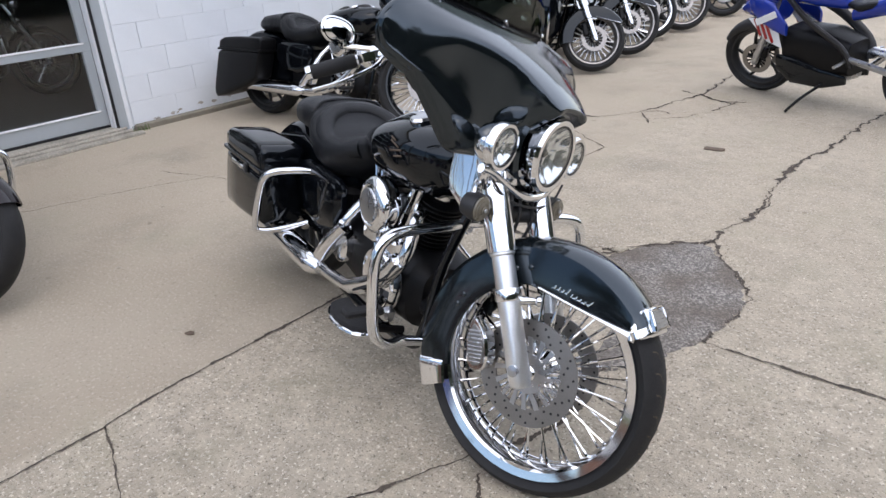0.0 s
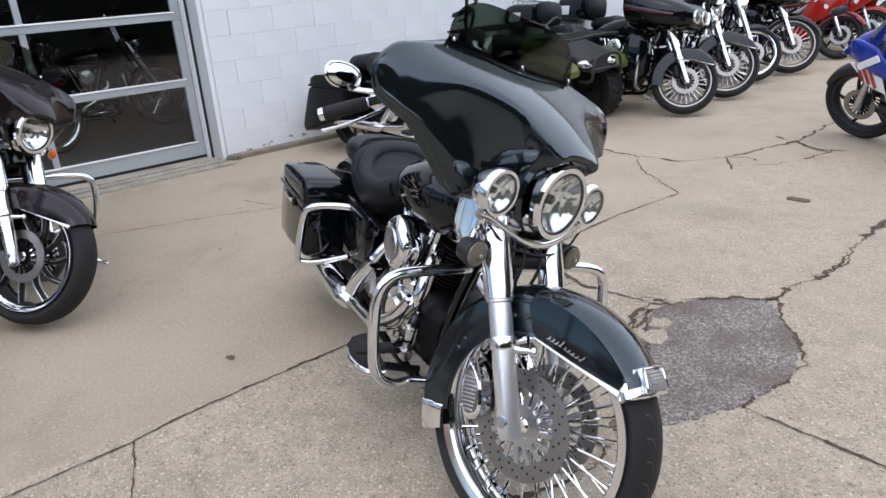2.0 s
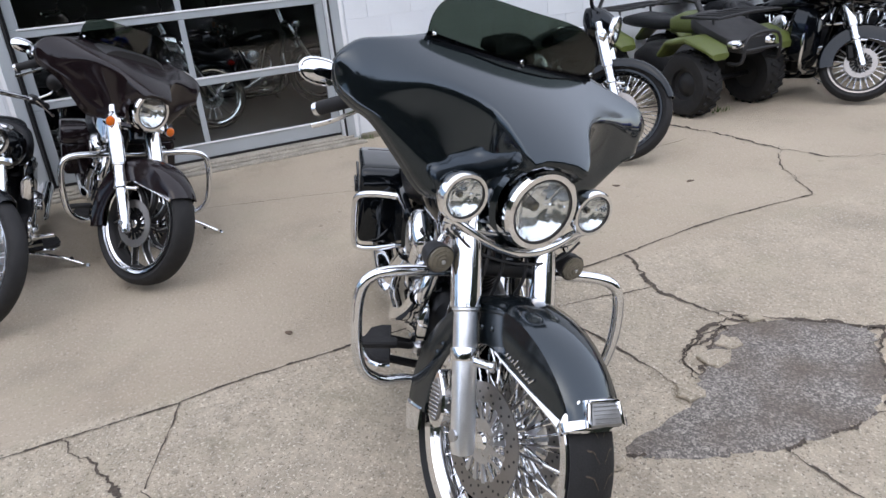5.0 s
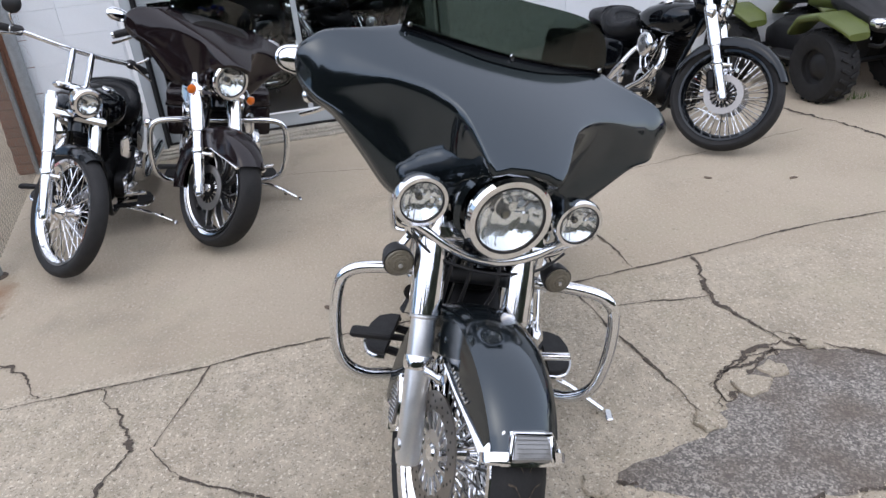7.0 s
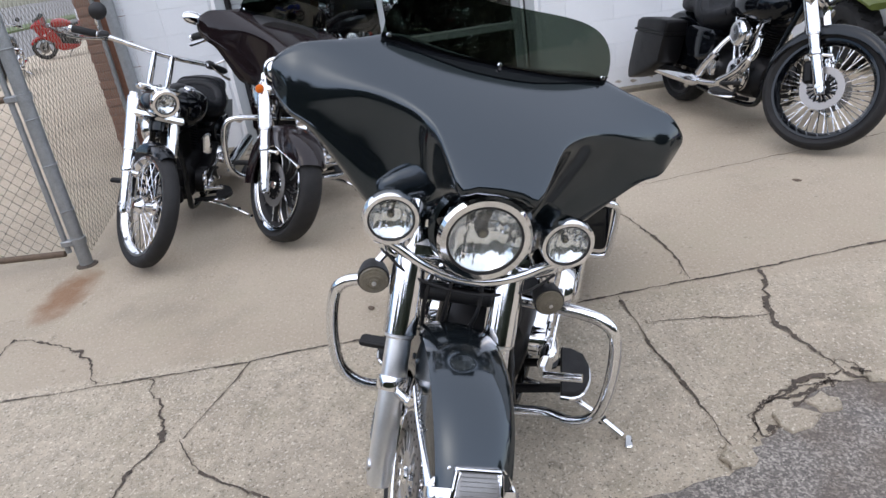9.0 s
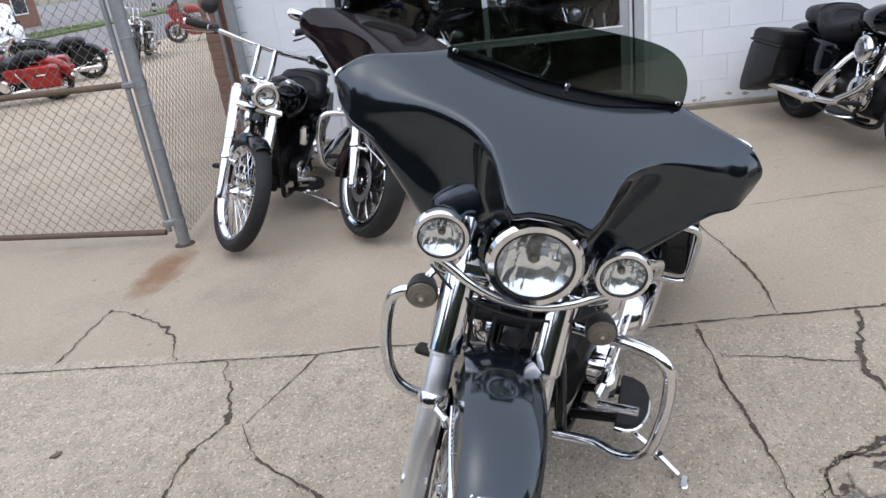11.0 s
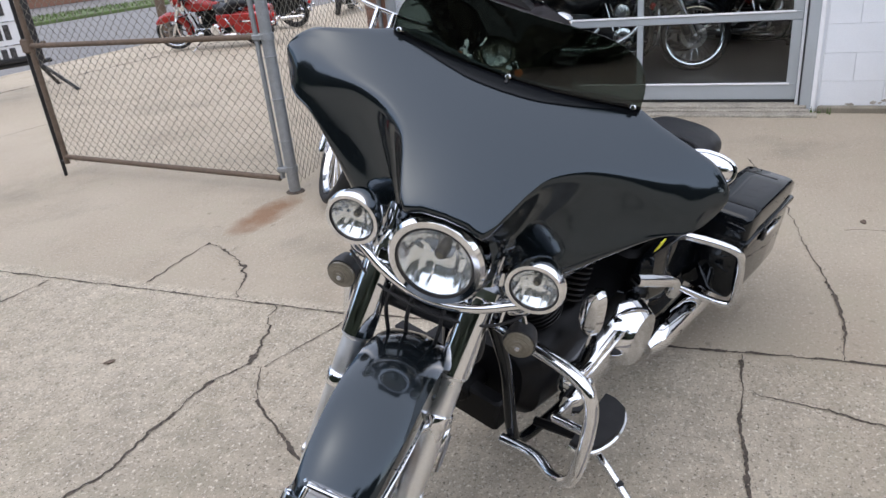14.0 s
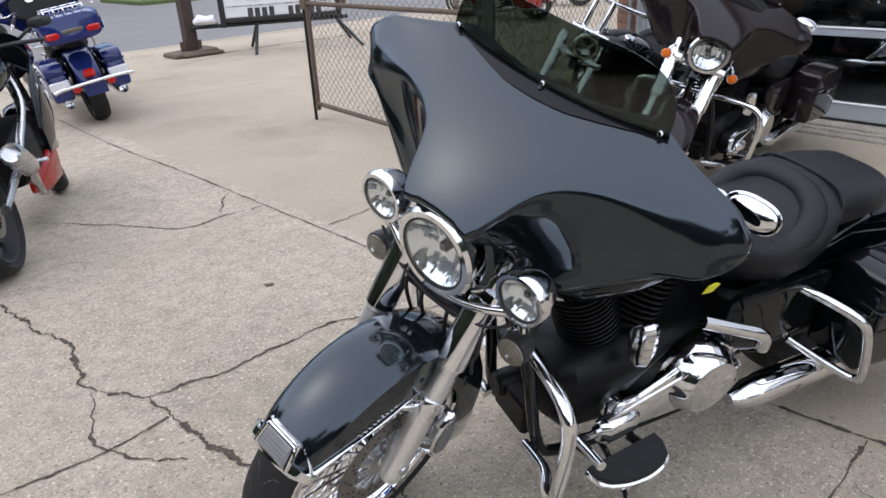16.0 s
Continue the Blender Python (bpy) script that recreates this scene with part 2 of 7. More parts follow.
# ---- mesh tools ----
def catmull(pts, k=6, loop=False):
    """A smooth line through pts."""
    p = [Vector(q) for q in pts]
    out, n = [], len(p)
    for i in range(n if loop else n - 1):
        a, b, c, d = (p[(i - 1) % n], p[i], p[(i + 1) % n], p[(i + 2) % n]) if loop else (p[max(i - 1, 0)], p[i], p[i + 1], p[min(i + 2, n - 1)])
        for j in range(k):
            t = j / k
            out.append(0.5 * ((2 * b) + (c - a) * t + (2 * a - 5 * b + 4 * c - d) * t * t + (3 * b - 3 * c + d - a) * t ** 3))
    return out if loop else out + [p[-1]]


def spline(xs, ys, x):
    """A smooth curve y(x) through a few stations."""
    i = max(0, min(len(xs) - 2, int(np.searchsorted(xs, x)) - 1))
    slope = lambda j: (ys[min(j + 1, len(ys) - 1)] - ys[max(j - 1, 0)]) / (xs[min(j + 1, len(xs) - 1)] - xs[max(j - 1, 0)])
    h = xs[i + 1] - xs[i]
    t = min(max((x - xs[i]) / h, 0), 1)
    return ys[i] * (2 * t ** 3 - 3 * t * t + 1) + ys[i + 1] * (3 * t * t - 2 * t ** 3) + h * (slope(i) * (t ** 3 - 2 * t * t + t) + slope(i + 1) * (t ** 3 - t * t))


class Geo:
    def __init__(self):
        self.v, self.f = [], []

    def add(self, v, f):
        o = len(self.v)
        self.v += [tuple(p) for p in v]
        self.f += [tuple(i + o for i in q) for q in f]
        return self

    def loft(self, rings, closed=True, cap=True, ends=False):
        n, m = len(rings[0]), len(rings)
        v = [p for r in rings for p in r]
        f = [(i * n + j, i * n + (j + 1) % n, (i + 1) * n + (j + 1) % n, (i + 1) * n + j) for i in range(m - 1) for j in range(n if closed else n - 1)]
        if ends:
            f += [((m - 1) * n + j, (m - 1) * n + (j + 1) % n, (j + 1) % n, j) for j in range(n if closed else n - 1)]
        elif cap and closed:
            f += [tuple(range(n - 1, -1, -1)), tuple(range((m - 1) * n, m * n))]
        return self.add(v, f)

    def tube(self, pts, r, n=10, k=0, loop=False, flat=1.0):
        p = catmull(pts, k, loop) if k else [Vector(q) for q in pts]
        radius = r if callable(r) else (lambda t: r)
        rings, up = [], None
        for i, q in enumerate(p):
            d = (p[(i + 1) % len(p)] - p[i - 1]) if loop else (p[min(i + 1, len(p) - 1)] - p[max(i - 1, 0)])
            d.normalize()
            up = (up - d * up.dot(d)) if up is not None else d.orthogonal()
            up.normalize()
            w, rr = d.cross(up), radius(i / max(len(p) - 1, 1))
            rings.append([q + (up * math.cos(a) + w * math.sin(a) * flat) * rr for a in (2 * math.pi * j / n for j in range(n))])
        return self.loft(rings, ends=loop)

    def turn(self, profile, c=(0, 0, 0), axis=(0, 1, 0), n=28, loop=False):
        """profile: (radius, distance along the axis) from one end to the other."""
        a = Vector(axis).normalized()
        u = a.orthogonal().normalized()
        w, c = a.cross(u), Vector(c)
        rings = [[c + a * h + (u * math.cos(t) + w * math.sin(t)) * max(r, 1e-4) for t in (2 * math.pi * j / n for j in range(n))] for r, h in profile]
        return self.loft(rings, cap=not loop, ends=loop)

    def box(self, c, size, bev=0.004, m=None):
        hx, hy, hz = (s / 2 for s in size)
        b = min(bev, hx * 0.9, hy * 0.9, hz * 0.9)

        def ring(z, i):
            x, y = hx - i, hy - i
            return [(x, -y + b, z), (x, y - b, z), (x - b, y, z), (-x + b, y, z), (-x, y - b, z), (-x, -y + b, z), (-x + b, -y, z), (x - b, -y, z)]
        rings = [ring(-hz, b * 0.8), ring(-hz + b, 0), ring(hz - b, 0), ring(hz, b * 0.8)]
        mm = Matrix.Translation(c) @ (m or Matrix())
        return self.loft([[mm @ Vector(p) for p in r] for r in rings])

    def oval(self, stations, n=24, axis='x'):
        """Superellipse sections: (x, y0, z0, half width, half height up, half height down, exponent)."""
        rings = []
        for x, y0, z0, hw, up, dn, e in stations:
            ring = []
            for j in range(n):
                t = 2 * math.pi * j / n
                cy, cz = math.cos(t), math.sin(t)
                y = y0 + hw * math.copysign(abs(cy) ** (2 / e), cy)
                z = z0 + (up if cz > 0 else dn) * math.copysign(abs(cz) ** (2 / e), cz)
                ring.append((x, y, z))
            rings.append(ring)
        return self.loft(rings)

    def slab(self, outline, thick, m=None, bev=0.003):
        """A flat plate with a rounded edge from an outline in x, y; z from 0 to thick."""
        c = Vector((sum(p[0] for p in outline) / len(outline), sum(p[1] for p in outline) / len(outline)))
        ins = [tuple(Vector(p) + (c - Vector(p)).normalized() * bev) for p in outline]
        mm = m or Matrix()
        rings = [[mm @ Vector((x, y, z)) for x, y in o] for o, z in ((ins, 0), (outline, bev), (outline, thick - bev), (ins, thick))]
        return self.loft(rings)

    def move(self, m, start=0):
        self.v[start:] = [tuple(m @ Vector(p)) for p in self.v[start:]]
        return self

    def mirrored(self):
        g = Geo()
        return g.add([(x, -y, z) for x, y, z in self.v], [tuple(reversed(q)) for q in self.f])

    def mesh(self, name, material, sharp=38):
        me = bpy.data.meshes.new(name)
        me.from_pydata(self.v, [], self.f)
        bm = bmesh.new()
        bm.from_mesh(me)
        bmesh.ops.recalc_face_normals(bm, faces=bm.faces)
        bm.to_mesh(me)
        bm.free()
        me.materials.append(material)
        me.shade_smooth()
        me.set_sharp_from_angle(angle=radians(sharp))
        return me


def part(name, geo, material, parent=None, label="", m=None, sharp=38):
    me = geo.mesh(name, material, sharp) if isinstance(geo, Geo) else geo
    ob = new(name, me)
    ob.parent = parent
    if m is not None:
        ob.matrix_basis = m
    if label:
        tagged(ob, label)
    return ob


def thing(name, m, label, category, group="", kind=""):
    ob = new(name)
    ob.empty_display_size = 0.2
    ob.matrix_basis = m
    return tagged(ob, label, category, group, kind)


# ---- motorcycles ----
RAKE = radians(26)
AXIS_FOOT = Vector((0.157, 0, 0))


def steering(angle):
    """The turn of the front end about the steering head."""
    a = Vector((-math.sin(RAKE), 0, math.cos(RAKE)))
    return Matrix.Translation(AXIS_FOOT) @ Matrix.Rotation(radians(angle), 4, a) @ Matrix.Translation(-AXIS_FOOT)


def stand(x, y, heading, lean):
    """Where a bike stands: its front axle's foot, the way it points, and how far it leans to its left."""
    return Matrix.Translation((x, y, 0)) @ Matrix.Rotation(radians(heading), 4, 'Z') @ Matrix.Rotation(radians(-lean), 4, 'X')


def sides(name, geo, material, parent, label="", m=None, sharp=38):
    """A part on either side."""
    a = part(name, geo, material, parent, label, m, sharp)
    return a, part(name, geo.mirrored(), material, parent, label, m, sharp)


def tyre_geo(c, r, w, rim):
    h, g = w / 2, Geo()
    prof = [(rim, -h * 0.55), (rim + 0.012, -h * 0.78), ((rim + r) / 2, -h), (r - 0.022, -h * 0.93), (r - 0.006, -h * 0.6), (r, 0)]
    prof += [(a, -b) for a, b in reversed(prof[:-1])]
    g.turn(prof, c, n=56, loop=True)
    return g


def groove_geo(c, r, w, tread):
    h, g = w / 2, Geo()
    for i in range(tread):
        t = 2 * math.pi * i / tread
        for s in (-1, 1):
            q = []
            for u, o in ((0.12, 0.0), (0.35, 0.025), (0.62, 0.03), (0.85, 0.0)):
                rr = r + 0.0012 - 0.006 * (u / 0.6) ** 2 - (0.02 * max(u - 0.6, 0) / 0.3)
                q.append(Vector(c) + Vector((math.cos(t + o / r) * rr, s * u * h * 0.98, math.sin(t + o / r) * rr)))
            w0 = Vector((-math.sin(t), 0, math.cos(t))) * 0.0022
            v = [p + w0 for p in q] + [p - w0 for p in q]
            g.add(v, [(k, k + 1, k + 5, k + 4) for k in range(3)])
    return g


def spoke_pairs(c, hub, rim, n):
    """Poses of a spoked wheel's spokes: ends on the hub's two flanges and on the rim."""
    out = []
    for i in range(n):
        t = 2 * math.pi * (i + 0.5) / n
        s = 1 if i % 2 else -1
        t2 = t + (0.05 if (i // 2) % 2 else -0.05)
        a = Vector(c) + Vector((math.cos(t2) * hub, s * 0.038, math.sin(t2) * hub))
        b = Vector(c) + Vector((math.cos(t) * rim, s * 0.010, math.sin(t) * rim))
        out.append((a, b))
    return out


def disc_geo(c, y, r=0.146):
    return Geo().turn([(r * 0.66, -0.0025), (r, -0.0025), (r, 0.0025), (r * 0.66, 0.0025)], (c[0], y, c[2]), n=48, loop=True)


def carrier_geo(c, y, r=0.146):
    """The spider that holds the disc: a star plate with open windows between its arms."""
    out = []
    for i in range(16):
        t = 2 * math.pi * i / 16
        out += [(math.cos(t + a) * r * q, math.sin(t + a) * r * q) for a, q in ((0.0, 0.38), (0.12, 0.69), (0.27, 0.69), (0.16, 0.38))]
    return Geo().slab(out, 0.006, Matrix.Translation((c[0], y + 0.003, c[2])) @ Matrix.Rotation(math.pi / 2, 4, 'X'), 0.001)


def disc_holes(c, y, r=0.146):
    g = Geo()
    for i in range(48):
        t, rr = 2 * math.pi * i / 48, r * (0.74, 0.83, 0.92)[i % 3]
        g.turn([(0.0036, -0.0035), (0.0036, 0.0035)], (c[0] + math.cos(t) * rr, y, c[2] + math.sin(t) * rr), n=8)
    return g


def wheel(bike, name, c, r, w, style, m, single=False, tread=0, band=None, disc=(-1, 1), rim_mat=None):
    """A wheel: its rim, with tyre, hub, discs and spokes under it."""
    rim = r - (0.064 if single else 0.075 if style != 'fat' else 0.10)
    h = w * 0.36
    g = Geo().turn([(rim - 0.022, -h * 0.4), (rim - 0.010, -h * 0.75), (rim - 0.002, -h * 1.06), (rim + 0.012, -h * 1.12), (rim + 0.014, -h * 0.95), (rim - 0.002, -h * 0.8), (rim - 0.012, 0),
                    (rim - 0.002, h * 0.8), (rim + 0.014, h * 0.95), (rim + 0.012, h * 1.12), (rim - 0.002, h * 1.06), (rim - 0.010, h * 0.75), (rim - 0.022, h * 0.4), (rim - 0.026, 0)], c, n=64, loop=True)
    wh = part(name, g, rim_mat or (CHROME if style not in ('black', 'cast') else PLASTIC), bike, m=m)
    part("tyre", tyre_geo(c, r, w, rim + 0.006), RUBBER, wh)
    if tread:
        tagged(part("tread", groove_geo(c, r, w, tread), DIRT, wh), kind="stuff")
    if band:
        for s in (-1, 1):
            part("rim_band", Geo().turn([(rim - 0.016, s * h * 0.98), (rim - 0.010, s * h * 1.14), (rim + 0.012, s * h * 1.22), (rim + 0.014, s * h * 1.16), (rim - 0.006, s * h * 1.04), (rim - 0.015, s * h * 0.92)], c, n=64, loop=True), band, wh)
    part("hub", Geo().turn([(0.018, -0.075), (0.03, -0.06), (0.046, -0.045), (0.046, -0.034), (0.03, -0.02), (0.03, 0.02), (0.046, 0.034), (0.046, 0.045), (0.03, 0.06), (0.018, 0.075)], c, n=28), CHROME, wh)
    if style == 'spoke':
        rod = Geo()
        for a, b in spoke_pairs(c, 0.044, rim - 0.018, 52):
            q = Geo().tube([a, a.lerp(b, 0.9), a.lerp(b, 0.9), b], lambda t: 0.0034 if t < 0.5 else 0.0046, 6)
            if single:
                part("spoke", q, CHROME, wh)
            else:
                rod.add(q.v, q.f)
        if not single:
            part("spokes", rod, CHROME, wh)
    elif style == 'wire':
        rod = Geo()
        for a, b in spoke_pairs(c, 0.04, rim - 0.018, 40):
            rod.tube([a, b], 0.0024, 5)
        part("spokes", rod, CHROME, wh)
    else:
        k = {'cast': 10, 'many': 24, 'fat': 5, 'black': 5}[style]
        arms = Geo()
        for i in range(k):
            t = 2 * math.pi * i / k
            d, e = Vector((math.cos(t), 0, math.sin(t))), Vector((math.cos(t + 0.22), 0, math.sin(t + 0.22)))
            arms.tube([Vector(c) + d * 0.04, Vector(c) + d * (rim * 0.55), Vector(c) + (e if k < 12 else d) * (rim - 0.014)], lambda u: (0.016 if k < 12 else 0.007) * (1 - 0.25 * u), 8, 4)
        part("spokes", arms, PLASTIC if style in ('cast', 'black') else STEEL, wh)
        if style == 'cast' and name == 'front_wheel':
            for s in (-1, 1):
                part("rim_band", Geo().turn([(rim - 0.018, s * h * 1.02), (rim - 0.012, s * h * 1.18), (rim + 0.010, s * h * 1.30), (rim + 0.012, s * h * 1.2), (rim - 0.010, s * h * 1.0)], c, n=56, loop=True), CHROME, wh)
            edges = Geo()
            for i in range(k):
                t = 2 * math.pi * i / k
                for s in (-1, 1):
                    q = [Vector(c) + Vector((math.cos(t + o) * f, s * 0.020, math.sin(t + o) * f)) for o, f in ((0.05, 0.07), (0.03, rim * 0.55), (0.24, rim - 0.016))]
                    edges.tube(q, 0.004, 6, 4)
            part("spoke_edges", edges, STEEL, wh)
    for s in disc:
        part("brake_disc", disc_geo(c, s * 0.066, 0.146 if single else 0.122), DISC, wh)
        part("disc_carrier", carrier_geo(c, s * 0.066, 0.146 if single else 0.122), STEEL if single else ENGINE, wh)
        if single:
            tagged(part("disc_drilling", disc_holes(c, s * 0.066), PLASTIC, wh), kind="stuff")
    return wh


def fender_geo(c, r, w, a0, a1, skirt, thick=0.004, n=34):
    """A mudguard: crown over the tyre, with sides that hang down by skirt(u)."""
    rings = []
    for i in range(n + 1):
        u = i / n
        t = radians(a0 + (a1 - a0) * u)
        d = Vector((math.cos(t), 0, math.sin(t)))
        drop, hw = skirt(u), w / 2 * (0.84 + 0.16 * math.sin(math.pi / 2 * min(u * 3.5, 1)))
        prof = [(-hw, -drop), (-hw * 1.02, -drop * 0.5 - 0.012), (-hw * 0.97, -0.022), (-hw * 0.78, -0.008), (-hw * 0.4, 0.0), (0, 0.004)]
        prof += [(-y, q) for y, q in reversed(prof[:-1])]
        outer = [Vector(c) + d * (r + q) + Vector((0, y, 0)) for y, q in prof]
        inner = [Vector(c) + d * (r + q - thick) + Vector((0, y * (1 - thick / hw), 0)) for y, q in reversed(prof)]
        rings.append(outer + inner)
    return Geo().loft(rings)


def lamp(bike, name, c, r, depth, m, axis=(1, 0, 0), shell=CHROME, ring=0.012, label=""):
    """A round lamp: bucket, with ring, reflector, bulb and glass under it."""
    a = Vector(axis).normalized()
    c = Vector(c)
    b = part(name, Geo().turn([(r * 0.1, -depth), (r * 0.45, -depth * 0.97), (r * 0.8, -depth * 0.72), (r * 0.97, -depth * 0.35), (r, 0.0), (r * 0.97, 0.0), (r * 0.90, -depth * 0.35), (r * 0.70, -depth * 0.66), (r * 0.1, -depth * 0.9)], c, a, 32), shell, bike, label, m)
    part("lamp_ring", Geo().turn([(r * 0.98, -0.018), (r + ring * 0.6, -0.012), (r + ring * 0.7, 0.002), (r + ring * 0.2, 0.011), (r - ring * 0.8, 0.011), (r - ring, 0.007), (r * 0.93, -0.01)], c, a, 40, loop=True), CHROME, b)
    # bowl pressed in upright flutes, each a little tilted
    u = a.orthogonal().normalized()
    w = a.cross(u)
    side = Vector((0, 1, 0))
    rings = []
    for i in range(17):
        q = i / 16
        rr, hh, ring_pts = r * 0.12 + (r - ring * 0.9 - r * 0.12) * q, -r * 0.46 * (1 - q * q) + 0.006, []
        for j in range(72):
            out = u * math.cos(2 * math.pi * j / 72) + w * math.sin(2 * math.pi * j / 72)
            f = out.dot(side) * rr / (r * 0.17)
            cell = math.floor(f + 0.5)
            step = 0.018 * r * math.sin(5.1 * cell + (2.3 if out.z > 0.25 else 0)) + 0.05 * r * (f - cell) * math.sin(3.7 * cell + (1.1 if out.z > 0.25 else 0))
            ring_pts.append(c + a * (hh + step * min(q * 2, 1)) + out * rr)
        rings.append(ring_pts)
    part("reflector", Geo().loft(rings, cap=False), MIRRORED, b, sharp=14)
    part("ring_gasket", Geo().turn([(r - ring * 1.25, 0.004), (r - ring * 1.25, 0.009), (r - ring * 0.85, 0.0115), (r - ring * 0.75, 0.004)], c, a, 36, loop=True), PLASTIC, b)
    bulb = part("bulb", Geo().turn([(0.001, -r * 0.44), (r * 0.14, -r * 0.44), (r * 0.14, -r * 0.28), (r * 0.10, -r * 0.24), (0.001, -r * 0.23)], c, a, 16), PLASTIC, b)
    part("bulb_cap", Geo().turn([(r * 0.085, -r * 0.238), (r * 0.08, -r * 0.21), (r * 0.05, -r * 0.20), (0.001, -r * 0.20)], c, a, 14), SMOKE, bulb)
    part("lamp_glass", Geo().turn([(r - ring * 0.9, 0.009), (r * 0.7, 0.015), (r * 0.35, 0.020), (0.001, 0.022)], c, a, 32), LENS, b)
    return b


WING = (0, .05, .085, .11, .14, .18, .24, .32, .40, .455, .482, .498)
CREASE_Z = (1.010, 1.006, .997, 1.032, 1.078, 1.102, 1.115, 1.114, 1.106, 1.107, 1.106, 1.106)
TOP_Z = (1.200, 1.201, 1.203, 1.205, 1.207, 1.211, 1.214, 1.195, 1.176, 1.162, 1.153, 1.150)
LOW_X = (-.250, -.250, -.250, -.252, -.258, -.262, -.270, -.295, -.322, -.340, -.372, -.391)
LOW_Z = (.885, .880, .868, .858, .850, .852, .869, .939, 1.007, 1.025, 1.025, 1.028)
ROLL_X = (-.005, -.005, -.005, -.005, -.01, -.028, -.050, -.040, -.025, -.025, -.014, -.004)
ROLL_Z = (0, 0, 0, 0, 0, -.006, -.020, -.016, -.012, -.008, -.004, 0)


def wing(table, y):
    return spline(WING, table, abs(y))


def blunt(y):
    """How far the wing still stands open: 1 along its length, closing like a quarter round at the tip."""
    return math.sqrt(max(1 - (max(abs(y) - 0.43, 0) / 0.0682) ** 2, 0))


def nose_x(y, z):
    """How far ahead the fairing's front panel stands: leaning back upwards, swept back to the wings."""
    q, t = (y / 0.4) ** 2, (z - 1) / 0.2
    return -0.0918 - 0.1823 * t - 0.1203 * t * t - 0.2357 * q + 0.0191 * q * q + 0.1953 * q * t


def skin(y, t):
    """The front panel between its crease (t = 0) and its top edge (t = 1)."""
    c = wing(CREASE_Z, y)
    z = c + (wing(TOP_Z, y) - c) * blunt(y) * t
    return Vector((nose_x(y, z), y, z))


def batwing_geo():
    """The wide handlebar fairing: a swept nose over the lamp, blunt drooping wings to both sides, hollow cheeks below the crease."""
    rings = []
    for i in range(97):
        y = 0.498 * math.sin(math.pi / 2 * (i - 48) / 48)
        C, T = skin(y, 0), skin(y, 1)
        L = C.lerp(Vector((wing(LOW_X, y), y, wing(LOW_Z, y))), blunt(y))
        size = min((C.z - L.z) / 0.2, 1)
        full = min(max((abs(y) - 0.30) / 0.15, 0), 1)
        lip = min(0.022 + 0.06 * full, (C - L).length * (0.4 + 0.5 * full), (T - C).length * (0.45 + 0.45 * full))
        C = C + Vector((0.020, 0, 0.004)) * full * blunt(y)
        cheek = lambda t: L.lerp(C, t) + Vector((-0.010, 0, 0.002)) * math.sin(math.pi * t) * size * blunt(y)
        t1 = 1 - lip / max((C - L).length, 1e-3)
        t2 = lip / max((T - C).length, 1e-3)
        under = Vector((wing(ROLL_X, y), 0, wing(ROLL_Z, y)))
        # the lower edge rolls under and back in one soft curve
        t0 = 0.42 * min(-under.x / 0.05, 1) * t1
        r0, r2 = L + under, cheek(t0)
        bend = L - (r0 - L) * 0.28 - (r2 - L) * 0.28
        ring = [r0 * (1 - q) ** 2 + bend * 2 * q * (1 - q) + r2 * q * q for q in (k / 9 for k in range(9))]
        ring += [cheek(t0 + (t1 - t0) * k / 8) for k in range(9)]
        p0, p2 = ring[-1], skin(y, t2)
        for k in range(1, 8):
            t = k / 8
            ring.append(p0 * (1 - t) ** 2 + C * 2 * t * (1 - t) + p2 * t * t)
        ring += [skin(y, t2 + (1 - t2) * k / 11) for k in range(12)]
        ring += [T + Vector((-0.012, 0, 0.003)), T + Vector((-0.022, 0, -0.008))]
        back = Vector((-0.014, 0, -0.008))
        ring += [p + back for p in reversed(ring[1:-2])] + [L + Vector((-0.012, 0, 0.002))]
        rings.append(ring)
    return Geo().loft(rings)


def shield_foot(y):
    """The line of the windshield's screws."""
    q = (y / 0.2565) ** 2
    return Vector((-0.386 - 0.026 * q, y, 1.204 + 0.012 * q))


def shield_geo(height=0.124):
    """The smoked screen: upright, low and wide, with rounded upper corners."""
    rings = []
    for i in range(49):
        y = 0.2705 * math.sin(math.pi / 2 * (i - 24) / 24)
        h = height * max(1 - (abs(y) / 0.2705) ** 4.5, 0) ** 0.46 + 0.004
        f = shield_foot(y)
        ring = [f + Vector((-0.10 * h * t - 0.35 * (h * t) ** 2, 0, h * t)) for t in (0, .2, .4, .6, .8, 1)]
        ring += [p + Vector((-0.0035, 0, 0)) for p in reversed(ring)]
        rings.append(ring)
    return Geo().loft(rings)


def shield_trim_geo():
    """The screen's dark foot, laid on the skin below its screws."""
    rings = []
    for i in range(49):
        y = 0.272 * math.sin(math.pi / 2 * (i - 24) / 24)
        size = (skin(y, 1) - skin(y, 0)).length
        h = 0.032 * max(1 - (abs(y) / 0.2722) ** 5, 0) ** 0.5 + 0.001
        ring = [skin(y, 1 - h / size * k / 5) + Vector((0.0016, 0, 0.0024)) for k in range(6)]
        ring.insert(0, shield_foot(y) + Vector((0.001, 0, 0.004)))
        ring += [p + Vector((-0.006, 0, -0.009)) for p in reversed(ring)]
        rings.append(ring)
    return Geo().loft(rings)


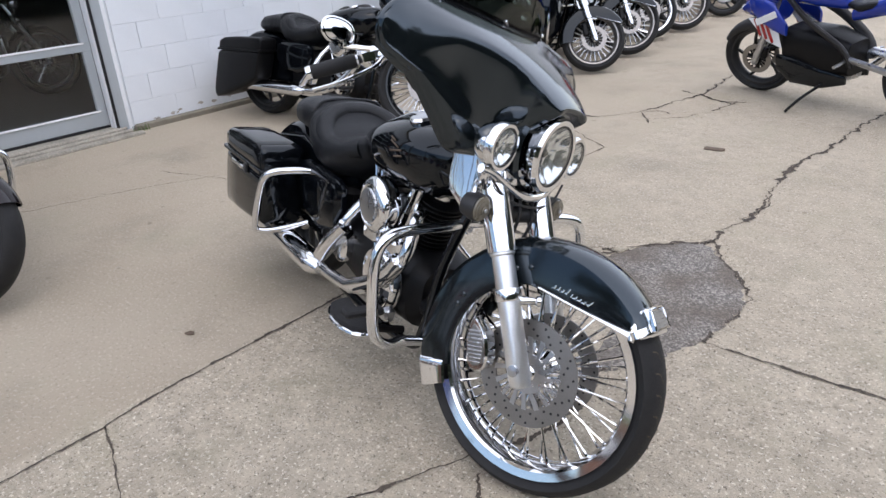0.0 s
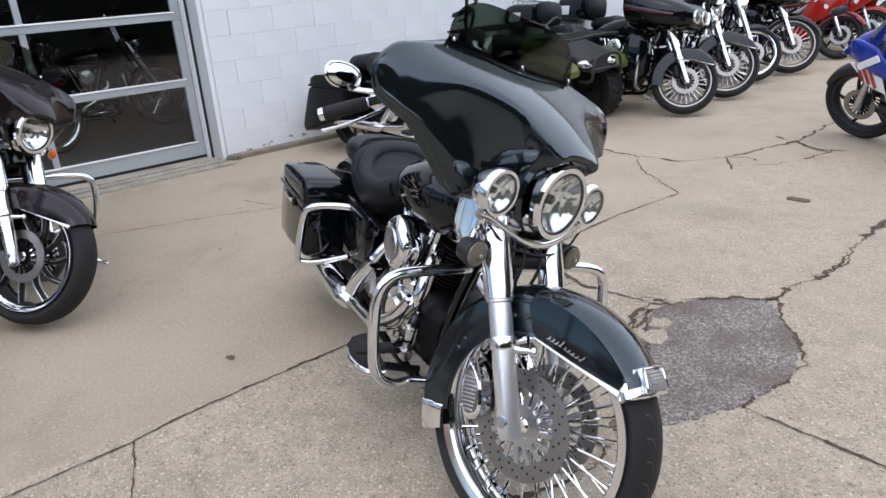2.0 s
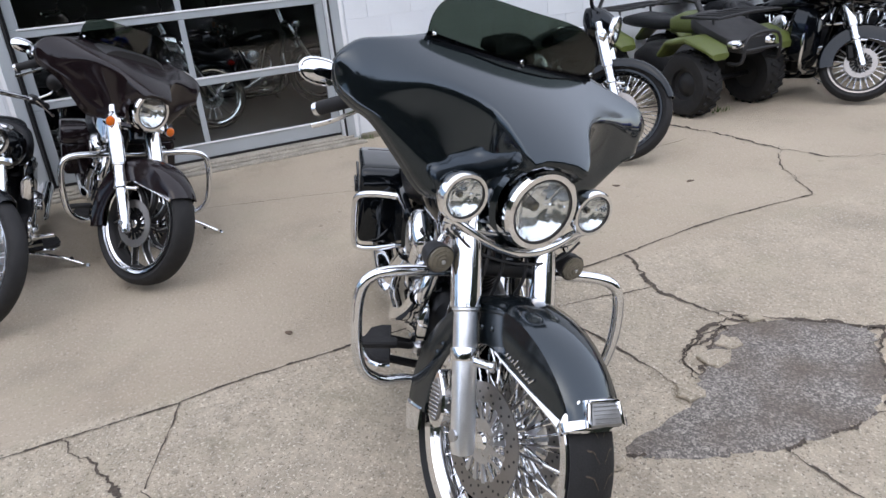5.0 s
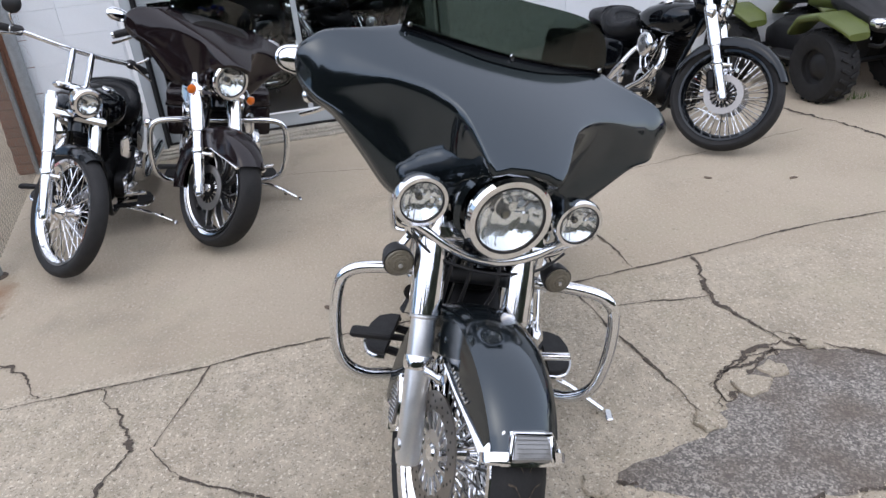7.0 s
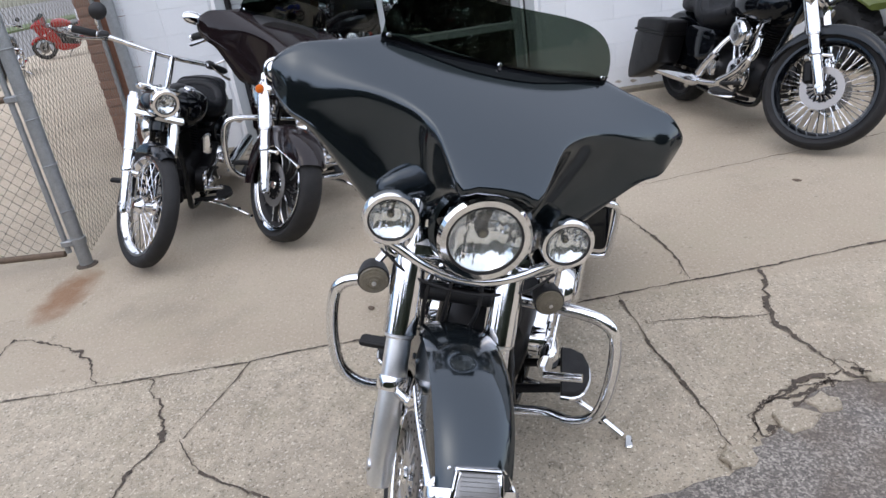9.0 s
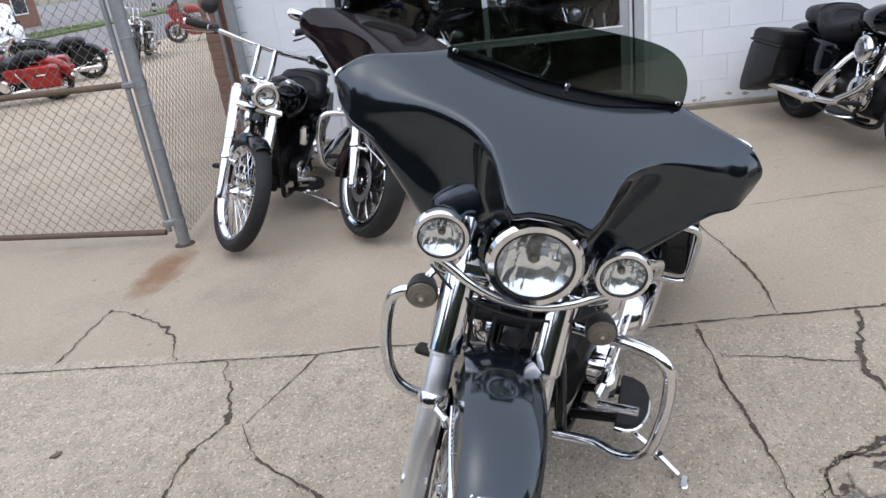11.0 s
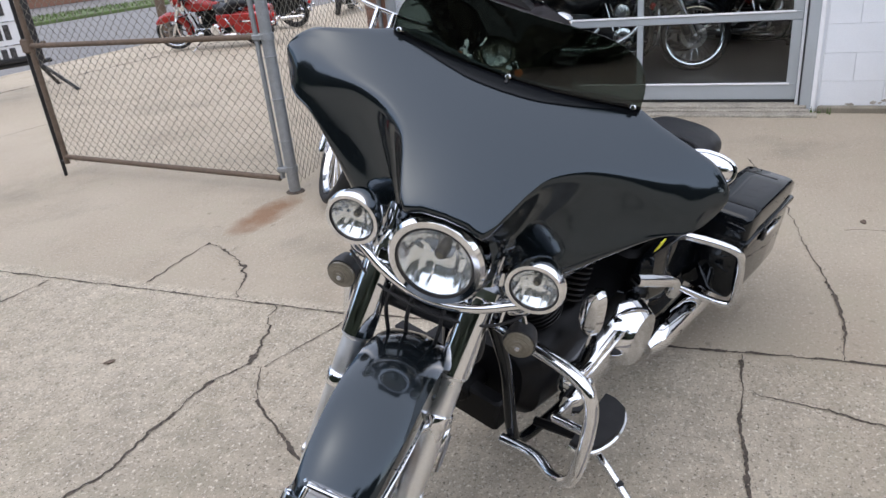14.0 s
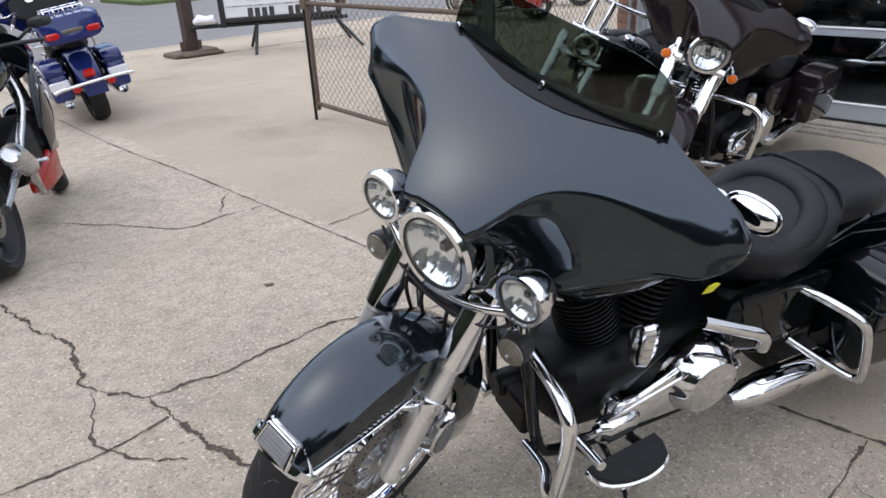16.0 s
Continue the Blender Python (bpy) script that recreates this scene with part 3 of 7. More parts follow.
def shark_geo():
    """A frame-mounted fairing with a long flat nose."""
    st = [(0.08, 0, 0.885, 0.10, 0.05, 0.05, 3.0), (0.05, 0, 0.895, 0.21, 0.085, 0.085, 3.2), (-0.04, 0, 0.915, 0.32, 0.115, 0.13, 3.2), (-0.20, 0, 0.95, 0.41, 0.15, 0.19, 2.8),
          (-0.36, 0, 0.99, 0.45, 0.17, 0.23, 2.6), (-0.48, 0, 1.01, 0.45, 0.17, 0.23, 2.6)]
    return Geo().oval(st, 32)


def shark_band_geo():
    st = [(-0.035, 0, 0.90, 0.325, 0.03, 0.05, 4), (-0.20, 0, 0.925, 0.416, 0.035, 0.055, 4), (-0.36, 0, 0.95, 0.456, 0.035, 0.06, 4), (-0.475, 0, 0.97, 0.457, 0.035, 0.06, 4)]
    return Geo().oval(st, 28)


def leg_shield_geo():
    st = [(-0.26, 0.27, .52, .06, .14, .16, 3), (-0.30, 0.29, .53, .10, .20, .22, 3.2), (-0.40, 0.30, .54, .11, .22, .24, 3.2), (-0.46, 0.29, .54, .08, .18, .20, 3)]
    return Geo().oval(st, 20)


def engine(bike, detail=True, shiny=False):
    crank = Vector((-0.70, 0, 0.36))
    cc = part("crankcase", Geo().oval([(-0.50, 0, .33, .09, .09, .09, 3), (-0.54, 0, .33, .13, .13, .13, 3), (-0.70, 0, .34, .15, .15, .15, 2.6), (-0.88, 0, .34, .15, .14, .13, 3), (-1.06, 0, .35, .13, .13, .13, 3), (-1.10, 0, .35, .09, .09, .09, 3)], 20), ENGINE, bike)
    cam = part("cam_cover", Geo().turn([(0.108, -0.135), (0.108, -0.165), (0.100, -0.176), (0.072, -0.180), (0.066, -0.192), (0.01, -0.195)], (-0.665, 0, .345), n=32), CHROME, cc)
    if shiny:
        for q in range(6):
            t = math.pi * (q + 0.5) / 3
            part("cover_screw", Geo().turn([(0.007, -0.176), (0.007, -0.181), (0.001, -0.182)], (-0.665 + math.cos(t) * 0.09, 0, .345 + math.sin(t) * 0.09), n=8), STEEL, cam)
        for q in (-0.075, 0.065):
            part("tappet_block", Geo().box((-0.70 + q, -0.125, .468), (0.085, 0.07, 0.05), 0.008), CHROME, cc)
        part("oil_pump", Geo().box((-0.62, -0.15, .235), (0.07, 0.04, 0.05), 0.010), STEEL, cc)
        part("carburettor", Geo().oval([(-0.73, -0.06, .60, .035, .035, .035, 3), (-0.72, -0.12, .60, .045, .045, .045, 3), (-0.65, -0.12, .60, .045, .045, .045, 3), (-0.64, -0.06, .60, .035, .035, .035, 3)], 14), STEEL, cc)
    part("gearbox_cover", Geo().turn([(0.07, -0.14), (0.07, -0.17), (0.055, -0.178), (0.01, -0.18)], (-0.98, 0, .36), n=22), CHROME, cc)
    for s in (1, -1):
        d = Vector((s * math.sin(radians(22.5)), 0, math.cos(radians(22.5))))
        prof = [(0.058, 0.10)]
        for i in range(11):
            q = 0.145 + i * 0.0165
            prof += [(0.060, q), (0.092, q + 0.001), (0.092, q + 0.007), (0.060, q + 0.008)]
        cyl = part("cylinder", Geo().turn(prof + [(0.058, 0.36)], crank, d, 26), ENGINE, bike)
        head = crank + d * 0.385
        part("rocker_box", Geo().box(head, (0.19, 0.17, 0.075), 0.02, Matrix.Rotation(radians(22.5) * s, 4, 'Y')), CHROME if s < 0 or shiny else ENGINE, cyl)
        for q in (-1, 1):
            part("pushrod_tube", Geo().tube([crank + Vector((q * 0.035 + s * 0.03, -0.13, 0.06)), crank + d * 0.36 + Vector((q * 0.02, -0.10, 0))], 0.0095, 8), CHROME, cyl)
    # air cleaner on the right
    ax, az, ak = (-0.70, 0.592, 1.1) if shiny else (-0.685, 0.605, 1.0)
    ac = part("air_cleaner", Geo().turn([(r * ak, h) for r, h in ((0.083, -0.135), (0.087, -0.150), (0.087, -0.180), (0.082, -0.192), (0.070, -0.202), (0.062, -0.204), (0.058, -0.199), (0.05, -0.203), (0.01, -0.206))], (ax, 0, az), n=36), CHROME, bike)
    part("cover_insert", Geo().turn([(0.052 * ak, -0.204), (0.050 * ak, -0.210), (0.040 * ak, -0.212), (0.001, -0.212)], (ax, 0, az), n=28), STEEL, ac)
    # primary drive on the left
    loop = []
    for x, z, r, a0, a1 in (((-0.665, 0.315, 0.055, -90, 100) if shiny else (-0.60, 0.33, 0.085, -90, 100)), (-0.93, 0.36, 0.112 if shiny else 0.125, 80, 275)):
        for i in range(9):
            t = radians(a0 + (a1 - a0) * i / 8)
            loop.append((x + math.cos(t) * r, z + math.sin(t) * r))
    rings = [[(x, y, z) if not k else (x + (-0.78 - x) * k, y, z + (0.345 - z) * k) for x, z in loop] for y, k in ((0.13, 0), (0.185, 0), (0.198, 0.05), (0.202, 0.14))]
    pc = part("primary_cover", Geo().loft(rings), CHROME if shiny else ENGINE, bike)
    rim = [(x, 0.192, z) for x, z in loop if z < 0.40]
    part("cover_trim", Geo().tube(rim + [(-1.02, 0.192, 0.42)], 0.007 if shiny else 0.014, 8, 2, flat=0.6), CHROME, pc)
    part("derby_cover", Geo().turn([(0.116, 0.170), (0.114, 0.195), (0.088, 0.240), (0.083, 0.246), (0.074, 0.244), (0.01, 0.254)], (-0.90 if shiny else -0.93, 0, 0.36), n=36), CHROME, pc)
    part("inspection_cover", Geo().oval([(-0.56, 0.20, .30, .02, .03, .03, 2.5), (-0.58, 0.205, .30, .03, .042, .042, 2.5), (-0.66, 0.205, .30, .03, .042, .042, 2.5), (-0.68, 0.20, .30, .02, .03, .03, 2.5)], 14), CHROME, pc)
    if detail:
        part("horn_cover", Geo().oval([(-0.650, 0.160, .545, .012, .046, .056, 2.4), (-0.657, 0.176, .55, .022, .058, .076, 2.6), (-0.682, 0.182, .55, .025, .062, .080, 2.8), (-0.702, 0.176, .55, .022, .056, .072, 2.6), (-0.708, 0.160, .55, .012, .046, .056, 2.4)], 20), CHROME, bike)
        part("shift_rod", Geo().tube([(-0.58, 0.21, 0.34), (-0.90, 0.22, 0.44)], 0.005, 6), CHROME, bike)
        oil = Geo().turn([(0.036, 0.0), (0.038, 0.02), (0.038, 0.09), (0.03, 0.10)], (-0.50, -0.06, 0.30), (1, 0, 0.0), 20)
        part("oil_filter", oil, ENGINE, bike)
        part("regulator", Geo().box((-0.44, 0, 0.27), (0.05, 0.15, 0.10), 0.008), ENGINE, bike)


def exhaust(bike, length=1.0):
    g = Geo().tube([(-0.58, -0.07, 0.60), (-0.52, -0.13, 0.58), (-0.50, -0.17, 0.48), (-0.60, -0.19, 0.36), (-0.78, -0.205, 0.27), (-1.05, -0.21, 0.245)], 0.022, 12, 6)
    hp = part("header_pipe", g, CHROME, bike)
    part("heat_shield", Geo().tube([(-0.505, -0.185, 0.47), (-0.60, -0.205, 0.37), (-0.76, -0.222, 0.285)], 0.027, 12, 5), CHROME, hp)
    g = Geo().tube([(-0.86, -0.07, 0.60), (-0.90, -0.14, 0.52), (-0.93, -0.185, 0.44), (-1.00, -0.20, 0.34), (-1.08, -0.21, 0.26)], 0.022, 12, 6)
    hp = part("header_pipe", g, CHROME, bike)
    part("heat_shield", Geo().tube([(-0.90, -0.190, 0.455), (-0.96, -0.212, 0.385), (-1.03, -0.222, 0.30)], 0.027, 12, 5), CHROME, hp)
    g = Geo().turn([(0.02, 0), (0.044, 0.06), (0.047, 0.12), (0.047, 0.80 * length), (0.042, 0.86 * length), (0.040, 0.88 * length), (0.034, 0.86 * length), (0.03, 0.7 * length)], (-1.02, -0.225, 0.245), (-1, -0.02, 0.03), 22)
    sides("muffler", g, CHROME, bike)


def seat_geo(pillion=True):
    st = [(-0.89, 0, .745, .06, .03, .05, 2.2), (-0.94, 0, .735, .12, .05, .09, 2.4), (-1.02, 0, .70, .175, .05, .12, 2.4), (-1.12, 0, .685, .20, .045, .13, 2.5), (-1.21, 0, .70, .20, .065, .13, 2.5),
          (-1.275, 0, .73, .19, .085, .13, 2.5), (-1.315, 0, .745, .165, .085, .11, 2.4)]
    if not pillion:
        st.append((-1.34, 0, .745, .09, .04, .05, 2.2))
    else:
        st += [(-1.345, 0, .75, .15, .08, .09, 2.5), (-1.44, 0, .755, .155, .07, .08, 2.6), (-1.56, 0, .745, .135, .065, .07, 2.6), (-1.62, 0, .735, .10, .05, .05, 2.4), (-1.65, 0, .725, .05, .02, .03, 2.2)]
    return Geo().oval(st, 28)


def saddlebag(bike, s, material, drop=0.0, chrome=True):
    """A hard case beside the rear wheel: deep lid, latch and rubbing strips; dropped ones rake backwards towards the ground."""
    y = s * 0.258
    rake = Matrix.Identity(4)
    if drop:
        rake[0][2], rake[0][3] = 0.24, -0.24 * 0.6
    st = [(-1.362, y, .43, .074, .085, .095, 6), (-1.372, y, .43, .089, .098, .112, 8), (-1.47, y, .43, .093, .100, .120 + drop * 0.4, 9), (-1.66, y, .43, .093, .100, .135 + drop * 0.8, 9), (-1.82, y, .43, .089, .098, .145 + drop, 8), (-1.852, y, .43, .080, .090, .135 + drop, 6), (-1.858, y, .43, .063, .07, .11 + drop, 5)]
    bag = part("saddlebag", Geo().oval(st, 40).move(rake), material, bike)
    rim = [(-1.350, y, .534, .080, .008, .008, 5), (-1.358, y, .534, .097, .010, .010, 8), (-1.852, y, .534, .095, .010, .010, 8), (-1.864, y, .534, .080, .008, .008, 5)]
    lid = [(-1.356, y, .570, .076, .040, .036, 6), (-1.366, y, .570, .086, .056, .036, 8), (-1.376, y, .570, .089, .064, .036, 8), (-1.46, y, .570, .089, .068, .036, 7), (-1.68, y, .570, .089, .066, .036, 7), (-1.80, y, .570, .087, .056, .036, 7), (-1.845, y, .570, .084, .034, .036, 7), (-1.858, y, .565, .073, .018, .03, 5)]
    top = part("lid", Geo().oval(lid, 40).move(rake), material, bag)
    part("lid_rim", Geo().oval(rim, 36).move(rake), material, top)
    if chrome:
        part("latch", Geo().box((-1.625, y + s * 0.100, .507), (0.155, 0.012, 0.022), 0.005), CHROME, bag)
        part("latch_catch", Geo().box((-1.525, y + s * 0.099, .513), (0.030, 0.012, 0.040), 0.004), PLASTIC, bag)
        for k in range(3):
            part("rubbing_strip", Geo().box((-1.735 - 0.030 * k, y - s * 0.012, .6275 - 0.004 * k), (0.012, 0.120, 0.010), 0.003, Matrix.Rotation(radians(-5), 4, 'Y')), PLASTIC, top)
    return bag


def bagger(label, x, y, heading, lean, steer, paint, group="parked motorcycles", fairing='batwing', wheel_r=0.345, wheel_w=0.125, style='spoke', spots=True, signal=SMOKE,
           guard=True, bags=True, drop=0.0, hero=False, bars='low', trunk=None, bag_rail=True, front_paint=None, bagpaint=None, fender='full', trim=CHROME, rim_mat=None):
    """A heavy twin with a steered front end. Local axes: x ahead of the front axle, y to its left, z up."""
    P = thing("motorcycle", stand(x, y, heading, lean), label, "motorcycle", group)
    S = steering(steer)
    SW = S @ Matrix.Translation((-0.02, -0.018, 0))
    WH = SW @ Matrix.Translation((0, 0.012, -0.024)) if hero else SW
    fp, c = front_paint or paint, (0.02, 0, wheel_r)
    up = wheel_r - 0.345
    # front end
    wheel(P, "front_wheel", c, wheel_r, wheel_w, style, WH, single=hero, tread=40 if hero else 0, band=CHROME if hero else None, rim_mat=rim_mat, disc=(-1, 1) if style != 'wire' else (1,))
    d = Vector((-math.sin(RAKE), 0, math.cos(RAKE)))
    for s in (-1, 1):
        foot = Vector((0.02, s * 0.118, wheel_r)) - d * 0.045
        leg = part("fork_leg", Geo().turn([(0.012, -0.005), (0.026, 0.0), (0.030, 0.02), (0.030, 0.30), (0.029, 0.34), (0.034, 0.345), (0.034, 0.35)], foot, d, 22), POLISHED if hero else CHROME, P, m=SW)
        part("fork_cover", Geo().turn([(0.033, 0.35), (0.0385, 0.352), (0.0385, 0.58), (0.036, 0.60)] if fairing != 'bullet' else [(0.026, 0.35), (0.0315, 0.352), (0.0315, 0.62), (0.029, 0.64)], foot, d, 24), CHROME, leg)
        part("axle_cap", Geo().turn([(0.001, 0), (0.015, 0.002), (0.017, 0.010), (0.017, 0.028)], (0.02, s * 0.152, wheel_r), (0, -s, 0), 14), STEEL, leg)
        part("fork_tube", Geo().tube([foot + d * 0.58, foot + d * 0.66], 0.024, 14), CHROME, leg)
        part("fender_mount", Geo().turn([(0.034, -0.012), (0.036, -0.008), (0.036, 0.016), (0.034, 0.02)], foot + d * 0.235, d, 22).turn([(0.010, 0.0), (0.012, 0.004), (0.009, 0.04), (0.014, 0.045), (0.014, 0.055)], foot + d * 0.235 + Vector((0.03, -s * 0.01, 0)), (0.9, -s * 0.5, 0.2), 10), CHROME, leg)
        if not hero:
            part("brake_caliper", Geo().box(Vector((-0.075, s * 0.082, wheel_r + 0.07)), (0.06, 0.05, 0.13), 0.014, Matrix.Rotation(radians(-18), 4, 'Y')), ENGINE, P, m=SW)
            continue
        # leaf-shaped chrome caliper with a ribbed face
        leaf = [(-0.012, 0.078), (0.012, 0.055), (0.030, 0.015), (0.032, -0.030), (0.020, -0.062), (-0.010, -0.072), (-0.030, -0.050), (-0.036, -0.005), (-0.030, 0.040)]
        leaf = [(p.x, p.y) for p in catmull([(a, b, 0) for a, b in leaf], 3, True)]
        lay = Matrix.Translation((-0.112, s * 0.112, wheel_r + 0.035)) @ Matrix.Rotation(radians(-14), 4, 'Y') @ Matrix.Rotation(radians(90), 4, 'X')
        cal = part("brake_caliper", Geo().slab(leaf, 0.05, lay @ Matrix.Translation((0, 0, -0.025)), 0.006), CHROME, P, m=WH)
        part("caliper_face", Geo().slab([(a * 0.74, b * 0.74) for a, b in leaf], 0.004, lay @ Matrix.Translation((0, 0, -0.029 if s > 0 else 0.025)), 0.001), DISC, cal)
        ribs = Geo()
        for i in range(9):
            h = -0.042 + 0.0105 * i
            w = 0.046 * math.sqrt(max(1 - (h / 0.062) ** 2, 0.05))
            ribs.box((-0.002, h, -0.031 if s > 0 else 0.031), (w, 0.004, 0.004), 0.001)
        part("caliper_ribs", ribs.move(lay), STEEL, cal)
    part("lower_clamp", Geo().box((-0.215, 0, 0.80), (0.07, 0.30, 0.05), 0.015, Matrix.Rotation(-RAKE, 4, 'Y')), CHROME, P, m=S)
    part("upper_clamp", Geo().box((-0.305, 0, 0.935), (0.07, 0.24, 0.03), 0.012, Matrix.Rotation(-RAKE, 4, 'Y')), CHROME, P, m=S)
    if fender == 'full':
        fr, A0 = wheel_r + 0.016, 39 if hero else 37
        A1 = 197 - A0

        def skirt(u):
            """Straight lower edge from the tip to the fork, then a deep even side."""
            t, a, b = radians(A0 + A1 * u), radians(A0), radians(102)
            ra, rb = fr - 0.040, fr - 0.118
            if t >= b:
                return 0.118
            chord = ra * rb * math.sin(b - a) / (ra * math.sin(t - a) + rb * math.sin(b - t))
            return fr - chord

        F = part("front_fender", fender_geo(c, fr, wheel_w + 0.055, A0, 197, skirt), fp, P, m=WH)
        for s in (-1, 1):
            hw = (wheel_w + 0.055) / 2
            pts = []
            for i in range(12):
                u = i / 11 * 0.36
                t = radians(A0 + A1 * u)
                rr = fr - skirt(u) + 0.003
                pts.append((c[0] + math.cos(t) * rr, s * (hw * (0.84 + 0.16 * math.sin(math.pi / 2 * min(u * 3.5, 1))) + 0.003), c[2] + math.sin(t) * rr))
            part("fender_trim", Geo().tube(pts, lambda q: 0.0032 + 0.009 * (1 - q) ** 6 + 0.001 * (1 - q), 8, flat=0.7), trim, F)
        if hero:
            for s in (-1, 1):
                hw = (wheel_w + 0.055) / 2
                for i in range(9):
                    u = 0.155 + 0.0175 * i
                    t = radians(A0 + A1 * u)
                    tall = 0.020 if i in (0, 5) else 0.011
                    q = fr - skirt(u) + 0.020 + tall / 2
                    tilt = Matrix.Rotation(math.pi / 2 - t - 0.25, 4, 'Y')
                    p = Vector((c[0] + math.cos(t) * q, s * (hw + 0.0015), c[2] + math.sin(t) * q))
                    part("script_bar", Geo().box(p, (0.0035, 0.003, tall), 0.001, tilt @ Matrix.Rotation(0.45, 4, 'Y')), CHROME, F)
                    if i != 4:
                        part("script_stroke", Geo().box(p + tilt @ Vector((-0.005, 0, -tall * 0.25)), (0.010, 0.003, 0.003), 0.001, tilt @ Matrix.Rotation(-0.35, 4, 'Y')), CHROME, F)
                for u, rr in ((0.40, 0.075), (0.455, 0.078), (0.70, 0.085), (0.745, 0.088)):
                    t = radians(A0 + A1 * u)
                    part("fender_bolt", Geo().turn([(0.008, 0), (0.008, 0.004), (0.004, 0.007), (0.001, 0.007)], (c[0] + math.cos(t) * (fr - rr), s * hw * 0.99, c[2] + math.sin(t) * (fr - rr)), (0, s, 0), 10), fp, F)
        if hero:
            # chrome lip round the fender's nose, with a ribbed clear lamp in a square chrome frame on it
            lip = part("fender_tip", fender_geo(c, fr + 0.003, wheel_w + 0.060, A0 - 1.2, A0 + 3.2, lambda u: 0.046 - 0.004 * u, 0.007, 8), trim, F, "chrome fender nose trim")
            for s in (-1, 1):
                pts = []
                for i in range(8):
                    u = i / 7 * 0.060
                    t = radians(A0 + A1 * u)
                    rr = fr - 0.030 + 0.026 * (i / 7) ** 2 - 0.012 * (1 - i / 7)
                    pts.append((c[0] + math.cos(t) * rr, s * ((wheel_w + 0.055) / 2 * (0.90 - 0.36 * (i / 7) ** 2) + 0.003), c[2] + math.sin(t) * rr))
                part("tip_flash", Geo().tube(pts, lambda q: 0.013 - 0.010 * q, 8, 3, flat=0.6), trim, lip)
            t = radians(A0 + 5.5)
            tip = Vector((c[0] + math.cos(t) * (fr - 0.007), 0, c[2] + math.sin(t) * (fr - 0.007)))
            turn_m = Matrix.Translation(tip) @ Matrix.Rotation(math.pi / 2 - t + 0.16, 4, 'Y')
            FL = part("fender_tip_lamp", Geo().oval([(-0.030, 0, -0.002, .040, .008, .014, 4), (-0.026, 0, 0, .046, .013, .018, 5), (0.026, 0, 0.004, .051, .016, .030, 5), (0.032, 0, 0.000, .048, .012, .026, 4)], 28).move(turn_m), trim, F)
            part("lamp_lens", Geo().oval([(-0.018, 0, 0.012, .034, .004, .01, 5), (0.0, 0, 0.016, .040, .005, .01, 5), (0.026, 0, 0.017, .043, .006, .01, 5), (0.034, 0, 0.008, .042, .006, .01, 5)], 20).move(turn_m), RIBBED, FL, "clear ribbed lens")
            part("lamp_frame", Geo().box((-0.022, 0, 0.016), (0.008, 0.088, 0.010), 0.003).move(turn_m), trim, FL)
            for q in (-0.046, 0.046):
                part("lamp_frame", Geo().box((0.006, q, 0.015), (0.054, 0.008, 0.012), 0.003, Matrix.Rotation(0.12 if q > 0 else -0.12, 4, 'Z')).move(turn_m), trim, FL)
            for k in range(5):
                part("lens_rib", Geo().box((-0.012 + 0.0085 * k, 0, 0.0205 + 0.0005 * k), (0.002, 0.074, 0.002), 0.0006).move(turn_m), RIBBED, FL)
        if hero:
            part("fender_tail_tip", fender_geo(c, fr + 0.003, wheel_w + 0.062, 192, 209, lambda u: 0.105 - 0.01 * u, 0.006, 10), CHROME, F, "chrome fender tail tip")
    else:
        fr = wheel_r + 0.018
        part("front_fender", fender_geo(c, fr, wheel_w + (0.014 if fender == 'short' else 0.035), *((70, 140) if fender == 'short' else (25, 165)), lambda u: 0.035 + 0.03 * math.sin(math.pi * u)), fp, P, m=SW)
    hz = 0.888 + up
    if fairing == 'batwing':
        SF = S if hero else S @ Matrix.Translation((0, 0, up - 0.015))
        F = part("fairing", batwing_geo(), fp, P, m=SF, sharp=60)
        part("windshield", shield_geo(), SHIELD, P, "dark smoked windshield", m=SF)
        part("windshield_trim", shield_trim_geo(), TRIM, P, m=SF)
        for yy in (-0.2565, 0, 0.2565):
            f = shield_foot(yy)
            part("screw", Geo().turn([(0.004, 0), (0.004, 0.003), (0.001, 0.004)], skin(yy * 0.98, 0.965) + Vector((0.002, 0, 0.003)), (0.6, 0, 0.8), 8), PLASTIC, F)
            part("screw", Geo().turn([(0.006, -0.004), (0.006, 0.003), (0.004, 0.005), (0.001, 0.005)], f + Vector((0.002, 0, 0.001)), (0.95, 0, 0.3), 10), CHROME, F)
        part("inner_fairing", Geo().oval([(-0.33, 0, 1.04, .20, .12, .15, 3), (-0.42, 0, 1.07, .30, .11, .15, 3), (-0.46, 0, 1.08, .31, .10, .14, 3)], 24), PLASTIC, P, m=S)
        for yy in (-0.10, 0.10):
            part("gauge", Geo().turn([(0.045, 0), (0.048, 0.012), (0.042, 0.016), (0.04, 0.008), (0.001, 0.008)], (-0.462, yy, 1.12), (-1, 0, 0.25), 20), CHROME, P, m=S)
        lamp(P, "headlight", (-0.135, 0, 0.886), 0.096, 0.13, S, (1, 0, -0.06), ring=0.013, label="round chrome headlight")
        part("headlight_bowl", Geo().turn([(0.10, -0.14), (0.116, -0.06), (0.118, -0.03), (0.106, -0.02), (0.108, -0.06), (0.09, -0.14)], (-0.155, 0, 0.885), (1, 0, 0), 32, loop=True), fp, P, m=S)
    elif fairing == 'shark':
        F = part("fairing", shark_geo(), fp, P, sharp=55)
        part("colour_band", shark_band_geo(), MAROON, F)
        sides("leg_shield", leg_shield_geo(), BLACK, P)
